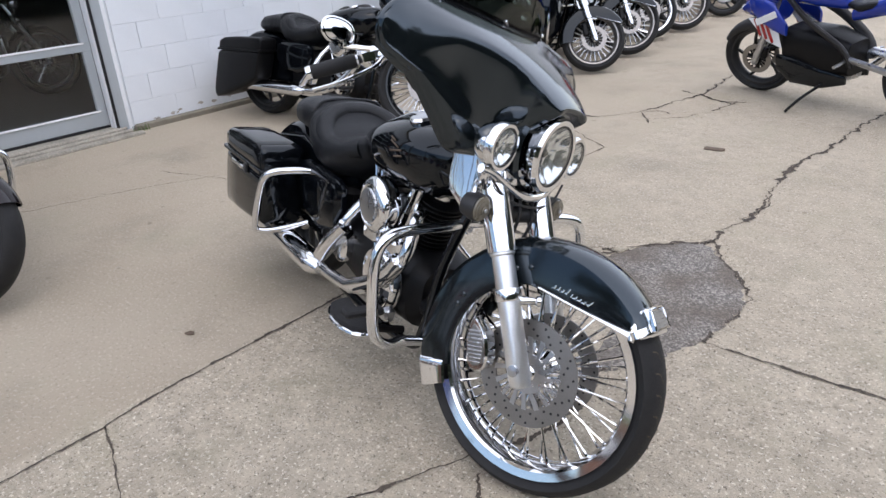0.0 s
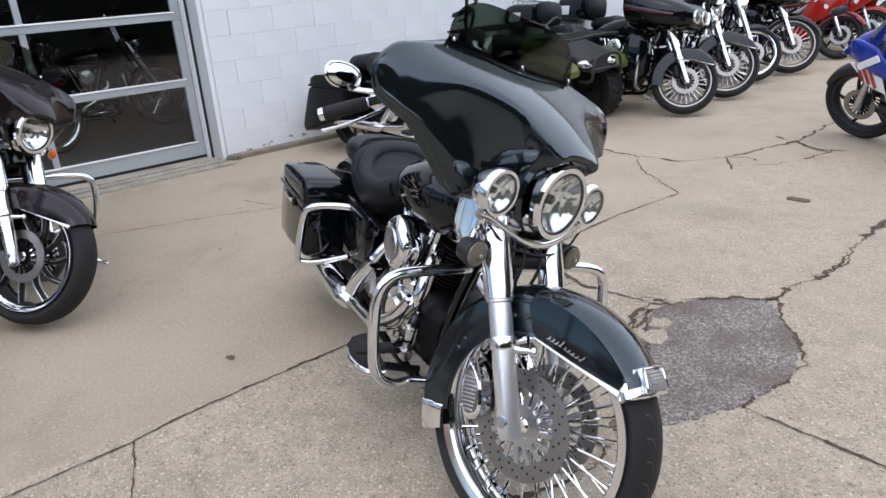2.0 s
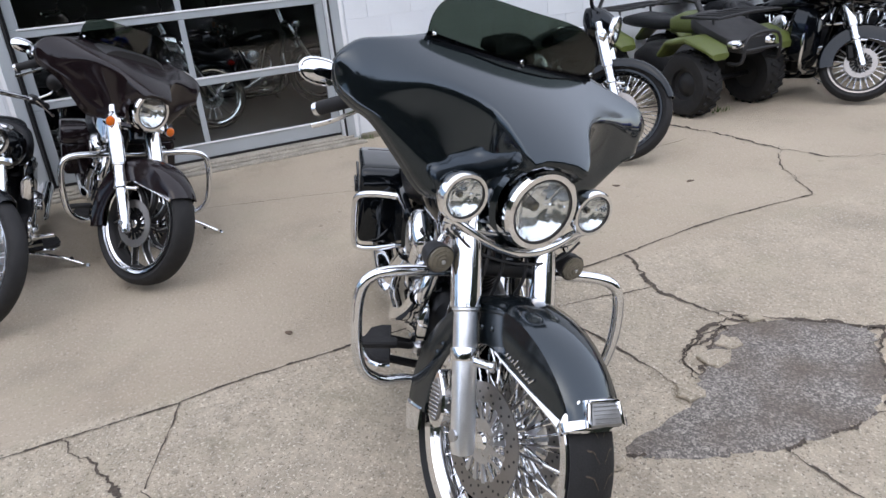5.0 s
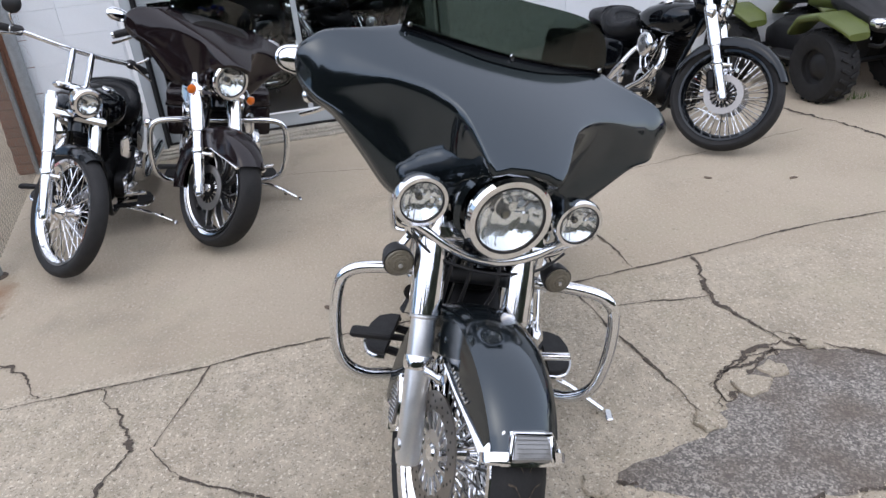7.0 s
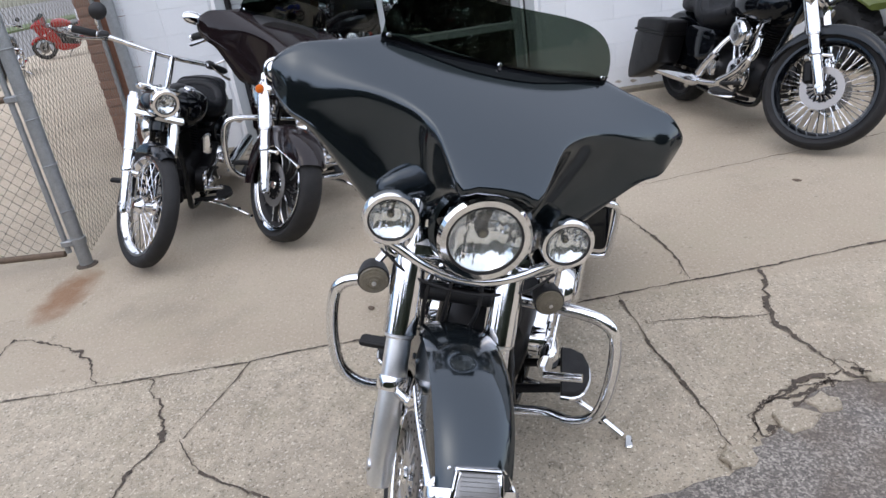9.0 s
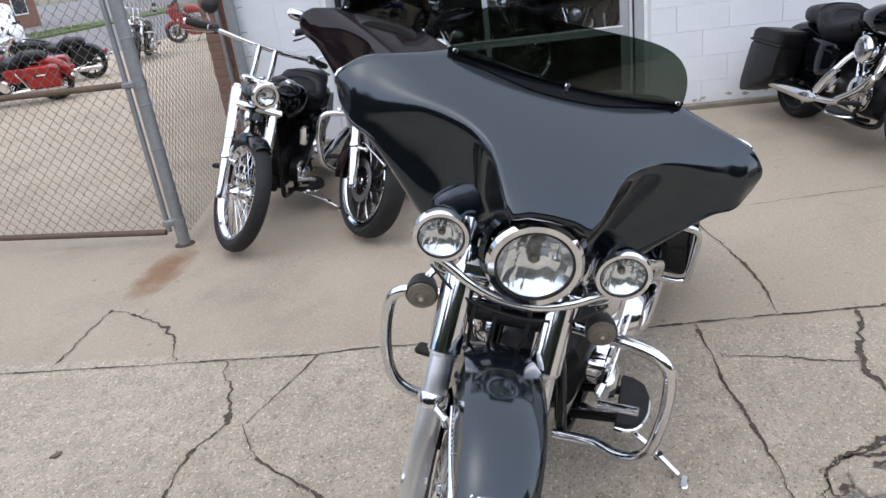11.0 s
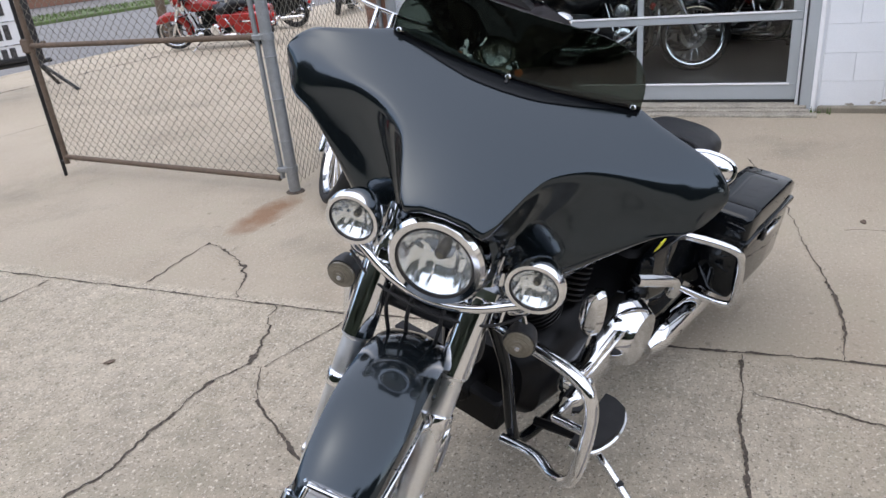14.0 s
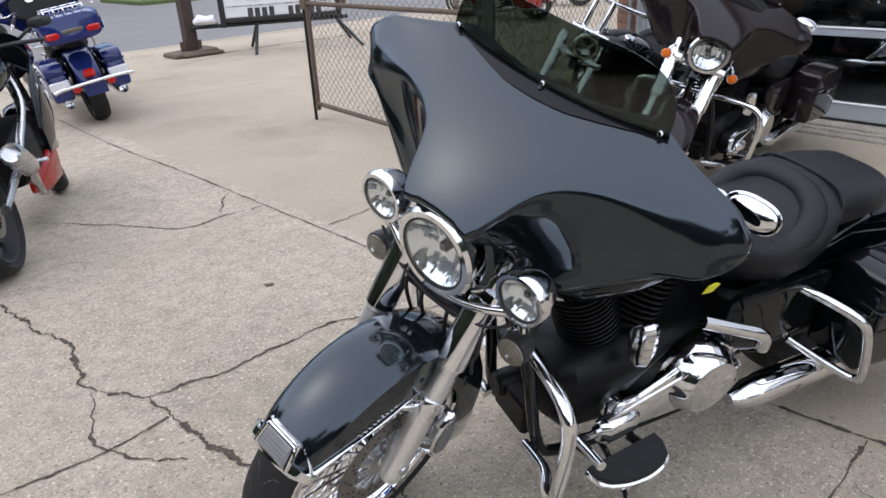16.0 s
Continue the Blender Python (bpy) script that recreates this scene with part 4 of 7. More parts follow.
        part("windshield", Geo().oval([(-0.26, 0, 1.10, .20, .04, .02, 2.4), (-0.34, 0, 1.16, .27, .06, .02, 2.6), (-0.42, 0, 1.22, .28, .06, .02, 2.6), (-0.46, 0, 1.26, .24, .04, .02, 2.4)], 20), PLASTIC, P)
        for yy in (-0.075, 0.075):
            lamp(P, "headlight", (0.075, yy, 0.895), 0.055, 0.06, None, (1, 0, 0.05), ring=0.010)
    else:
        lamp(P, "headlight", (-0.17 if fairing != 'bullet' else -0.16, 0, hz + 0.01), 0.088 if fairing == 'nacelle' else 0.07, 0.13, S, (1, 0, -0.05), ring=0.014)
        if fairing == 'nacelle':
            part("nacelle", Geo().oval([(-0.20, 0, hz + 0.01, .092, .09, .09, 2.2), (-0.26, 0, hz + 0.03, .14, .10, .12, 2.6), (-0.34, 0, hz + 0.06, .13, .08, .14, 2.6), (-0.40, 0, hz + 0.08, .08, .05, .08, 2.4)], 22), CHROME if trim is CHROME else fp, P, m=S)
    if spots:
        for s in (-1, 1):
            lamp(P, "passing_lamp", (-0.175, s * 0.203, 0.885), 0.058, 0.075, S, (1, 0, -0.06), ring=0.008, label="round chrome passing lamp")
            part("lamp_bracket", Geo().tube([(-0.20, s * 0.203, 0.835), (-0.205, s * 0.20, 0.80), (-0.22, s * 0.17, 0.775)], 0.013, 10, 4), CHROME, P, m=S)
        bar = [(-0.205, -0.225, 0.822), (-0.195, -0.18, 0.812), (-0.18, -0.12, 0.785), (-0.172, -0.06, 0.766), (-0.168, 0, 0.760)]
        bar += [(a, -b, e) for a, b, e in reversed(bar[:-1])]
        part("light_bar", Geo().tube(bar, 0.0125, 10, 5), CHROME, P, m=S)
    sy, sz, sx = (0.212, 0.722, -0.185) if spots else (0.185, 0.80, -0.19)
    for s in (-1, 1):
        tiny = Matrix.Translation((sx, s * sy, sz)) @ Matrix.Scale(0.72, 4) @ Matrix.Translation((-sx, -s * sy, -sz))
        if fairing != 'shark' and signal:
            b = part("turn_signal", Geo().turn([(0.012, -0.055), (0.030, -0.045), (0.036, -0.02), (0.037, 0.0), (0.030, 0.002)], (sx, s * sy, sz), (1, 0, -0.06), 22), CHROME if not hero else PLASTIC, P, m=S if hero else S @ tiny)
            part("signal_lens", Geo().turn([(0.034, -0.001), (0.033, 0.006), (0.022, 0.012), (0.012, 0.0135), (0.011, 0.0165), (0.001, 0.017)], (sx, s * sy, sz), (1, 0, -0.06), 22), signal, b)
            if hero:
                for r, h in ((0.026, 0.0095), (0.017, 0.0128)):
                    part("lens_ring", Geo().turn([(r - 0.002, h - 0.002), (r - 0.002, h + 0.001), (r, h + 0.0015), (r + 0.002, h + 0.001), (r + 0.002, h - 0.002)], (sx, s * sy, sz), (1, 0, -0.06), 22), SMOKE, b)
                part("lens_cap", Geo().turn([(0.006, 0.015), (0.005, 0.019), (0.001, 0.020)], (sx, s * sy, sz), (1, 0, -0.06), 14), STEEL, b)
            part("signal_stalk", Geo().tube([(sx - 0.03, s * sy, sz + 0.02), (sx - 0.045, s * (sy - 0.03), sz + 0.06), (sx - 0.05, s * 0.14, sz + 0.06)], 0.009, 8, 4), CHROME, b)
        yy = s * (0.156 if s > 0 else 0.148)
        plate = Geo().oval([(-0.345, yy, .83, .003, .07, .06, 3), (-0.335, yy, .825, .006, .09, .09, 3.5), (-0.265, yy, .80, .008, .09, .12, 3.5), (-0.245, yy, .78, .003, .06, .09, 3)], 20)
        if fairing == 'batwing':
            part("neck_plate", plate, CHROME, P, m=S)
    if hero:
        for k, yy in enumerate((-0.07, -0.03, 0.03, 0.08, 0.11)):
            part("cable", Geo().tube([(-0.20, yy, 0.80), (-0.165, yy * 1.3, 0.72 - 0.01 * k), (-0.19, yy * 1.1, 0.60), (-0.22, yy, 0.52)], 0.005, 7, 5), PLASTIC, P, m=S)
        part("cable", Geo().tube([(-0.18, -0.20, 0.80), (-0.165, -0.13, 0.755), (-0.155, 0.0, 0.735), (-0.165, 0.13, 0.75), (-0.18, 0.2, 0.80)], 0.0035, 7, 5), PLASTIC, P, m=S)
        part("rain_gutter", Geo().tube([(-0.205, -0.10, 0.70), (-0.205, 0.10, 0.70)], 0.022, 12), PLASTIC, P, m=S)
    # handlebars
    if bars == 'low':
        half = [(-0.38, 0, 0.99), (-0.385, 0.10, 1.0), (-0.41, 0.20, 1.025), (-0.48, 0.27, 1.045), (-0.57, 0.315, 1.020), (-0.675, 0.405, 0.945)]
    elif bars == 'wide':
        half = [(-0.36, 0, 1.12), (-0.365, 0.12, 1.122), (-0.40, 0.27, 1.128), (-0.44, 0.34, 1.122), (-0.50, 0.44, 1.105)]
    else:
        half = [(-0.36, 0, 1.03), (-0.36, 0.11, 1.05), (-0.37, 0.22, 1.22), (-0.42, 0.30, 1.27), (-0.56, 0.39, 1.24)]
    HB = part("handlebar", Geo().tube([(a, -b, e) for a, b, e in reversed(half[1:])] + half, 0.0135, 10, 6), CHROME if bars != 'ape' else ENGINE, P, m=S)
    if bars == 'wide':
        for s in (-1, 1):
            part("riser", Geo().tube([(-0.315, s * 0.05, 0.95), (-0.335, s * 0.05, 1.04), (-0.36, s * 0.05, 1.125)], 0.017, 12, 3), CHROME, HB)
    a, b = Vector(half[-2]), Vector(half[-1])
    dr = (b - a).normalized()
    g = Geo().turn([(0.015, -0.125), (0.019, -0.12), (0.020, -0.06), (0.019, -0.005), (0.016, 0)], b, dr, 16)
    sides("grip", g, RUBBER, HB)
    sides("grip_end", Geo().turn([(0.0175, -0.008), (0.019, 0.0), (0.0175, 0.010), (0.001, 0.012)], b, dr, 16), CHROME, HB)
    sides("switch_housing", Geo().box(b - dr * 0.16, (0.06, 0.05, 0.05), 0.014, dr.to_track_quat('X', 'Z').to_matrix().to_4x4()), CHROME if hero else PLASTIC, HB)
    sides("lever", Geo().tube([b - dr * 0.17 + Vector((0.035, 0, 0)), b - dr * 0.13 + Vector((0.058, 0.005, -0.012)), b - dr * 0.05 + Vector((0.062, 0.01, -0.028)), b + dr * 0.015 + Vector((0.055, 0.012, -0.034))], lambda q: 0.0095 - 0.002 * math.sin(3 * q), 8, 5, flat=0.7), CHROME, HB)
    if bars == 'low':
        mc = Vector((-0.545, 0.468, 1.058))
        st = [(mc.x - 0.006, mc.y, mc.z, .060, .032, .032, 2.4), (mc.x + 0.002, mc.y, mc.z, .068, .038, .038, 2.4), (mc.x + 0.013, mc.y, mc.z, .060, .033, .033, 2.4), (mc.x + 0.021, mc.y, mc.z, .043, .023, .023, 2.3), (mc.x + 0.025, mc.y, mc.z, .015, .008, .008, 2.2)]
        tilt = Matrix.Translation(mc) @ Matrix.Rotation(radians(-16), 4, 'Y') @ Matrix.Scale(0.78, 4) @ Matrix.Translation(-mc)
        g = Geo().oval(st, 20).move(tilt)
        arm = Geo().tube([a + Vector((0.02, 0.02, 0.02)), Vector((-0.60, 0.39, 1.03)), mc + Vector((0.02, -0.02, -0.02))], 0.007, 8, 4)
    else:
        mc = b - dr * 0.14 + Vector((0.03, 0.05, 0.12))
        g = Geo().turn([(0.001, 0), (0.040, 0.004), (0.046, 0.012), (0.03, 0.03), (0.001, 0.036)], mc, (1, 0, 0.1), 18)
        arm = Geo().tube([b - dr * 0.15, mc + Vector((0.02, 0, -0.05)), mc], 0.006, 7, 4)
    if bars == 'low':
        rim = Geo().tube([mc + Vector((0.004, 0.068 * math.copysign(abs(math.cos(q)) ** 0.83, math.cos(q)), 0.038 * math.copysign(abs(math.sin(q)) ** 0.83, math.sin(q)))) for q in (2 * math.pi * (k + 0.5) / 24 for k in range(24))], 0.006, 8, 0, True).move(tilt)
        left_rim = sides("mirror_rim", rim, CHROME, HB)[0]
    if paint is BROWN:
        part("mirror_tag", Geo().box(mc + Vector((0.085, -0.045, 0.075)), (0.012, 0.05, 0.036), 0.003, Matrix.Rotation(0.3, 4, 'X')), YELLOW, HB, "yellow paper tag on the mirror", S)
    mg, ma = sides("mirror", g, CHROME if bars == 'low' else PLASTIC, HB), sides("mirror_arm", arm, CHROME, HB)
    if hero or paint is BROWN:
        for ob in (mg[0], ma[0], left_rim):
            ob.matrix_basis = Matrix.Translation((0.055, -0.015, 0.06))
    # frame, tank, seat
    for s in (-1, 1):
        part("down_tube", Geo().tube([(-0.30, s * 0.03, 0.80), (-0.39, s * 0.09, 0.50), (-0.43, s * 0.115, 0.26), (-0.50, s * 0.12, 0.175), (-0.8, s * 0.13, 0.165), (-1.15, s * 0.14, 0.19)], 0.017, 10, 5), BLACK, P)
    part("steering_head", Geo().tube([(-0.21, 0, 0.72), (-0.31, 0, 0.93)], 0.042, 16), BLACK, P)
    tank = part("fuel_tank", Geo().oval([(-0.375, 0, .80, .06, .05, .05, 2.2), (-0.40, 0, .80, .11, .075, .075, 2.4), (-0.48, 0, .80, .165, .092, .14, 2.4), (-0.60, 0, .80, .19, .096, .15, 2.4), (-0.76, 0, .78, .18, .092, .12, 2.4), (-0.90, 0, .755, .135, .07, .08, 2.4), (-0.99, 0, .745, .07, .04, .03, 2.2)], 32), paint, P)
    part("tank_console", Geo().oval([(-0.52, 0, .885, .02, .014, .02, 2.5), (-0.56, 0, .89, .045, .022, .03, 3), (-0.76, 0, .872, .045, .02, .03, 3), (-0.95, 0, .81, .03, .014, .02, 2.5)], 16), CHROME if hero else PLASTIC, tank)
    for s in (-1, 1):
        part("filler_cap", Geo().turn([(0.034, -0.01), (0.036, 0.008), (0.030, 0.016), (0.001, 0.019)], (-0.60, s * 0.098, .885), (0, s * 0.25, 1), 20), CHROME, tank)
    if hero:
        for s in (-1, 1):
            em = Geo()
            for i, (dx, dz, w) in enumerate(((0, 0, .07), (-.01, .018, .05), (.012, -.016, .05), (-.02, .032, .03))):
                em.box((-0.585 + dx, s * (0.1885 + (0.0 if i < 1 else -0.002)), 0.80 + dz), (w, 0.005, 0.006), 0.002, Matrix.Rotation(0.3 if i % 2 else -0.2, 4, 'Y'))
            part("tank_badge", em, RUST, tank, "small metal badge drawn as plain bars")
    SE = part("seat", seat_geo(), LEATHER, P)
    roll = [(-0.965, 0.105, .716), (-1.06, 0.145, .690), (-1.16, 0.158, .700), (-1.24, 0.135, .756), (-1.278, 0.070, .786), (-1.285, 0.0, .792)]
    part("seat_roll", Geo().tube(roll + [(a, -b, e) for a, b, e in reversed(roll[:-1])], 0.038, 12, 5), LEATHER, SE)
    part("seat_piping", Geo().tube([(-1.325, -0.155, .78), (-1.33, -0.11, .822), (-1.33, 0, .832), (-1.33, 0.11, .822), (-1.325, 0.155, .78)], 0.006, 8, 5), LEATHER, SE)
    seam = [(-1.05, 0.0, .743), (-1.12, 0.075, .725), (-1.19, 0.125, .742), (-1.27, 0.12, .800)]
    part("seat_seam", Geo().tube([(p[0], -p[1], p[2]) for p in reversed(seam[1:])] + seam, 0.0035, 6, 5), LEATHER, SE)
    part("rear_frame", Geo().box((-1.2, 0, 0.58), (0.36, 0.24, 0.10), 0.03), BLACK, P)
    part("battery_box", Geo().box((-1.14, 0, 0.42), (0.24, 0.27, 0.28), 0.03), ENGINE, P)
    sc = [(-0.97, 0.165, .52, .012, .05, .05, 3), (-0.99, 0.178, .51, .022, .09, .10, 3.2), (-1.10, 0.186, .50, .026, .11, .125, 3.4), (-1.26, 0.186, .51, .024, .10, .11, 3.2), (-1.34, 0.18, .53, .012, .06, .06, 3)]
    sides("side_cover", Geo().oval(sc, 20), paint, P)
    # added black plates that hide the rear wheel behind the bags
    sides("wheel_blind", Geo().slab([(-1.22, 0.30), (-1.22, 0.60), (-1.45, 0.66), (-1.80, 0.60), (-1.80, 0.46), (-1.50, 0.30)], 0.012, Matrix.Translation((0, 0.138, 0)) @ Matrix.Rotation(math.pi / 2, 4, 'X'), 0.003), BLACK, P)
    RF = part("rear_fender", fender_geo((-1.61, 0, 0.325), 0.365, 0.215, 178, 28, lambda u: 0.07 + 0.03 * math.sin(math.pi * u)), paint, P)
    part("tail_lamp", Geo().box((-1.99, 0, 0.50), (0.05, 0.10, 0.075), 0.02), REDLENS, RF)
    for s in (-1, 1):
        part("rear_signal", Geo().turn([(0.012, 0), (0.033, 0.02), (0.036, 0.05), (0.02, 0.06), (0.001, 0.062)], (-1.98, s * 0.15, 0.40), (-1, 0, 0), 16), REDLENS if trunk else CHROME, RF)
    wheel(P, "rear_wheel", (-1.61, 0, 0.325), 0.325, 0.15, 'cast' if style in ('spoke', 'wire') else style, None, disc=(-1,))
    engine(P, hero or fairing != 'shark', hero)
    exhaust(P)
    if bags:
        for s in (-1, 1):
            saddlebag(P, s, bagpaint or paint, drop, chrome=drop == 0)
            if bag_rail:
                pts = [(-1.20, s * 0.19, 0.575), (-1.225, s * 0.28, 0.575), (-1.255, s * 0.352, 0.556), (-1.305, s * 0.364, 0.49), (-1.375, s * 0.360, 0.335), (-1.384, s * 0.342, 0.290), (-1.35, s * 0.27, 0.300), (-1.28, s * 0.17, 0.345)]
                part("bag_guard", Geo().tube(pts, 0.0135, 10, 5), CHROME, P)
    if trunk:
        T = part("trunk", Geo().oval([(-1.66, 0, .90, .20, .10, .10, 4), (-1.68, 0, .90, .26, .13, .12, 5), (-1.95, 0, .90, .27, .13, .12, 5), (-2.06, 0, .90, .24, .11, .11, 4), (-2.08, 0, .90, .20, .08, .09, 4)], 28), trunk, P)
        for s in (-1, 1):
            part("trunk_lamp", Geo().box((-2.07, s * 0.17, 0.87), (0.05, 0.11, 0.055), 0.014), REDLENS, T)
            part("side_plate", Geo().box((-1.90, s * 0.268, 0.88), (0.16, 0.012, 0.10), 0.004), CHROME, T)
            part("bag_bumper", Geo().box((-1.87, s * 0.258, 0.44), (0.03, 0.17, 0.075), 0.01), WHITE, P)
        part("trunk_bar", Geo().box((-2.075, 0, 0.885), (0.02, 0.18, 0.03), 0.005), SMOKE, T)
        rack = Geo()
        for yy in (-0.16, -0.08, 0.0, 0.08, 0.16):
            rack.tube([(-1.70, yy, 1.03), (-1.72, yy, 1.065), (-2.0, yy, 1.065), (-2.03, yy, 1.02)], 0.007, 8, 3)
        for xx in (-1.74, -1.98):
            rack.tube([(xx, -0.17, 1.065), (xx, 0.17, 1.065)], 0.007, 8)
        part("luggage_rack", rack, CHROME, T)
        part("backrest", Geo().oval([(-1.60, 0, .93, .16, .10, .10, 3), (-1.62, 0, .93, .20, .13, .12, 3.4), (-1.67, 0, .93, .20, .13, .12, 3.4)], 20), LEATHER, P)
        part("plate_panel", Geo().box((-2.06, 0, 0.37), (0.012, 0.19, 0.11), 0.004), trunk, P)
        part("bumper_rail", Geo().tube([(-2.08, -0.34, 0.42), (-2.10, -0.2, 0.44), (-2.10, 0.2, 0.44), (-2.08, 0.34, 0.42)], 0.016, 10, 3), CHROME, P)
    if guard:
        g = Geo()
        half = [(-0.376, 0.0, 0.622), (-0.342, 0.129, 0.631), (-0.322, 0.274, 0.634), (-0.311, 0.345, 0.617), (-0.310, 0.372, 0.560), (-0.304, 0.374, 0.445), (-0.317, 0.354, 0.334), (-0.345, 0.295, 0.276), (-0.395, 0.215, 0.250), (-0.411, 0.103, 0.222)]
        part("engine_guard", Geo().tube([(a, -b, e) for a, b, e in reversed(half[1:])] + half, 0.0165, 12, 5), CHROME, P)
    out = [(-0.50, 0.02), (-0.507, 0.055), (-0.535, 0.082), (-0.60, 0.098), (-0.67, 0.094), (-0.725, 0.07), (-0.74, 0.03), (-0.735, 0.0)]
    fb = Geo().slab([(x, y) for x, y in out], 0.022, Matrix.Translation((0, 0.235, 0.235)) @ Matrix.Rotation(radians(-5), 4, 'X'), 0.004)
    L1 = part("floorboard", fb, RUBBER, P)
    R1 = part("floorboard", fb.mirrored(), RUBBER, P)
    edge = Geo().tube([(x, y + 0.235, 0.234 - 0.09 * y) for x, y in out], 0.008, 8, 3)
    part("board_edge", edge, CHROME, L1), part("board_edge", edge.mirrored(), CHROME, R1)
    for xx in (-0.55, -0.69):
        sides("board_bracket", Geo().tube([(xx, 0.12, 0.20), (xx - 0.01, 0.26, 0.225)], 0.014, 8), ENGINE, P)
    part("brake_pedal", Geo().box((-0.50, -0.30, 0.315), (0.045, 0.13, 0.022), 0.006).tube([(-0.50, -0.25, 0.31), (-0.58, -0.19, 0.26), (-0.66, -0.17, 0.22)], 0.011, 8, 4), RUBBER, P)
    part("shift_peg", Geo().tube([(-0.50, 0.20, 0.30), (-0.49, 0.31, 0.32)], 0.013, 10).tube([(-0.50, 0.20, 0.30), (-0.62, 0.18, 0.26)], 0.010, 8), CHROME, P)
    tl = math.tan(radians(lean))
    j = part("side_stand", Geo().tube([(-0.64, 0.14, 0.17), (-0.60, 0.30, 0.16), (-0.545, 0.455, 0.455 * tl + 0.012)], 0.0115, 10, 4), CHROME, P)
    part("stand_foot", Geo().box((-0.525, 0.475, 0.475 * tl + 0.006), (0.055, 0.022, 0.010), 0.004, Matrix.Rotation(radians(lean), 4, 'X')), CHROME, j)
    part("stand_peg", Geo().turn([(0.009, -0.014), (0.011, -0.010), (0.011, 0.012), (0.007, 0.016)], (-0.572, 0.39, 0.39 * tl + 0.050), (0.3, 0.2, 1), 10), RUBBER, j)
    if hero:
        part("heel_shifter", Geo().tube([(-0.82, 0.215, 0.595), (-0.92, 0.245, 0.56), (-1.01, 0.262, 0.52), (-1.035, 0.255, 0.465)], 0.019, 12, 5), CHROME, P)
        part("price_tag", Geo().slab([(-0.02, -0.018), (0.02, -0.018), (0.024, 0.02), (0.0, 0.03), (-0.024, 0.02)], 0.003, Matrix.Translation((-0.70, 0.30, 0.79)) @ Matrix.Rotation(radians(70), 4, 'X') @ Matrix.Rotation(radians(8), 4, 'Z') @ Matrix.Scale(0.8, 4), 0.001), YELLOW, P, "yellow paper tag")
    return P


def sportbike(label, x, y, heading, lean, paint, second=None, group="parked motorcycles", nose=0.0):
    """A faired sports machine with a high tail. Same local axes as the twins; wheelbase 1.4 m."""
    P = thing("sport_motorcycle", stand(x, y, heading, lean), label, "motorcycle", group)
    second = second or paint
    c = (0, 0, 0.30)
    S = steering(14)
    wheel(P, "front_wheel", c, 0.30, 0.12, 'black', S)
    wheel(P, "rear_wheel", (-1.40, 0, 0.315), 0.315, 0.18, 'black', None, disc=(-1,))
    d = Vector((-math.sin(radians(24)), 0, math.cos(radians(24))))
    for s in (-1, 1):
        part("fork_leg", Geo().turn([(0.02, -0.02), (0.028, 0.0), (0.027, 0.28), (0.022, 0.29), (0.022, 0.62)], Vector((0, s * 0.10, 0.29)), d, 16), STEEL, P, m=S)
        part("brake_caliper", Geo().box((-0.08, s * 0.078, 0.36), (0.05, 0.04, 0.10), 0.01, Matrix.Rotation(radians(-20), 4, 'Y')), ENGINE, P, m=S)
        st = [(0.04, s * 0.10, .76, .02, .05, .05, 2.5), (-0.06, s * 0.17, .74, .025, .11, .13, 2.8), (-0.20, s * 0.205, .70, .025, .15, .20, 3), (-0.36, s * 0.21, .62, .02, .16, .22, 2.8), (-0.50, s * 0.19, .46, .015, .06, .12, 2.4)]
        if nose:
            st = [(x * 0.75 - 0.02, s * 0.17 + (y - s * 0.17) * 0.8, 0.70 + (z - 0.62) * 0.55, w, u * 0.55, q * 0.50, e) for x, y, z, w, u, q, e in st]
            part("graphic_panel", Geo().slab([(-0.05, 0.0), (-0.30, 0.02), (-0.36, -0.20), (-0.22, -0.16)], 0.012, Matrix.Translation((0, s * 0.20, 0.66)) @ Matrix.Rotation(math.pi / 2, 4, 'X'), 0.003), WHITE, P)
            for k in range(3):
                part("graphic_stripe", Geo().box((-0.15 - 0.055 * k, s * 0.207, 0.60 - 0.02 * k), (0.022, 0.012, 0.14), 0.003, Matrix.Rotation(radians(24), 4, 'Y')), RED, P)
        part("side_fairing", Geo().oval(st, 18), paint, P)
        st = [(-0.30, s * 0.16, .34, .02, .06, .06, 2.5), (-0.45, s * 0.18, .30, .025, .10, .10, 2.8), (-0.70, s * 0.16, .26, .02, .07, .07, 2.6), (-0.86, s * 0.12, .26, .01, .03, .03, 2.4)]
        part("belly_fairing", Geo().oval(st, 16), second, P)
        part("fairing_stripe", Geo().box((-0.24, s * 0.226, 0.68), (0.20, 0.006, 0.05), 0.002, Matrix.Rotation(radians(24), 4, 'Y')), WHITE, P)
    part("front_fender", fender_geo(c, 0.318, 0.15, 30, 160, lambda u: 0.04 + 0.03 * math.sin(math.pi * u)), PLASTIC if nose else paint, P, m=S)
    part("nose_fairing", Geo().oval([(0.14, 0, .84, .05, .03, .03, 2.4), (0.08, 0, .86, .15, .07, .06, 2.6), (-0.06, 0, .90, .22, .11, .12, 2.6), (-0.20, 0, .94, .23, .12, .18, 2.6)], 24).move(Matrix.Translation((0, 0, nose)) @ Matrix.Diagonal((1, 1 + nose * 2, 1, 1))), paint, P)
    sides("headlight", Geo().oval([(0.10, 0.06, .86, .02, .012, .012, 2.2), (0.085, 0.08, .865, .05, .028, .022, 2.2), (0.05, 0.10, .87, .05, .03, .022, 2.2)], 14).move(Matrix.Translation((0, 0, nose))), CHROME, P)
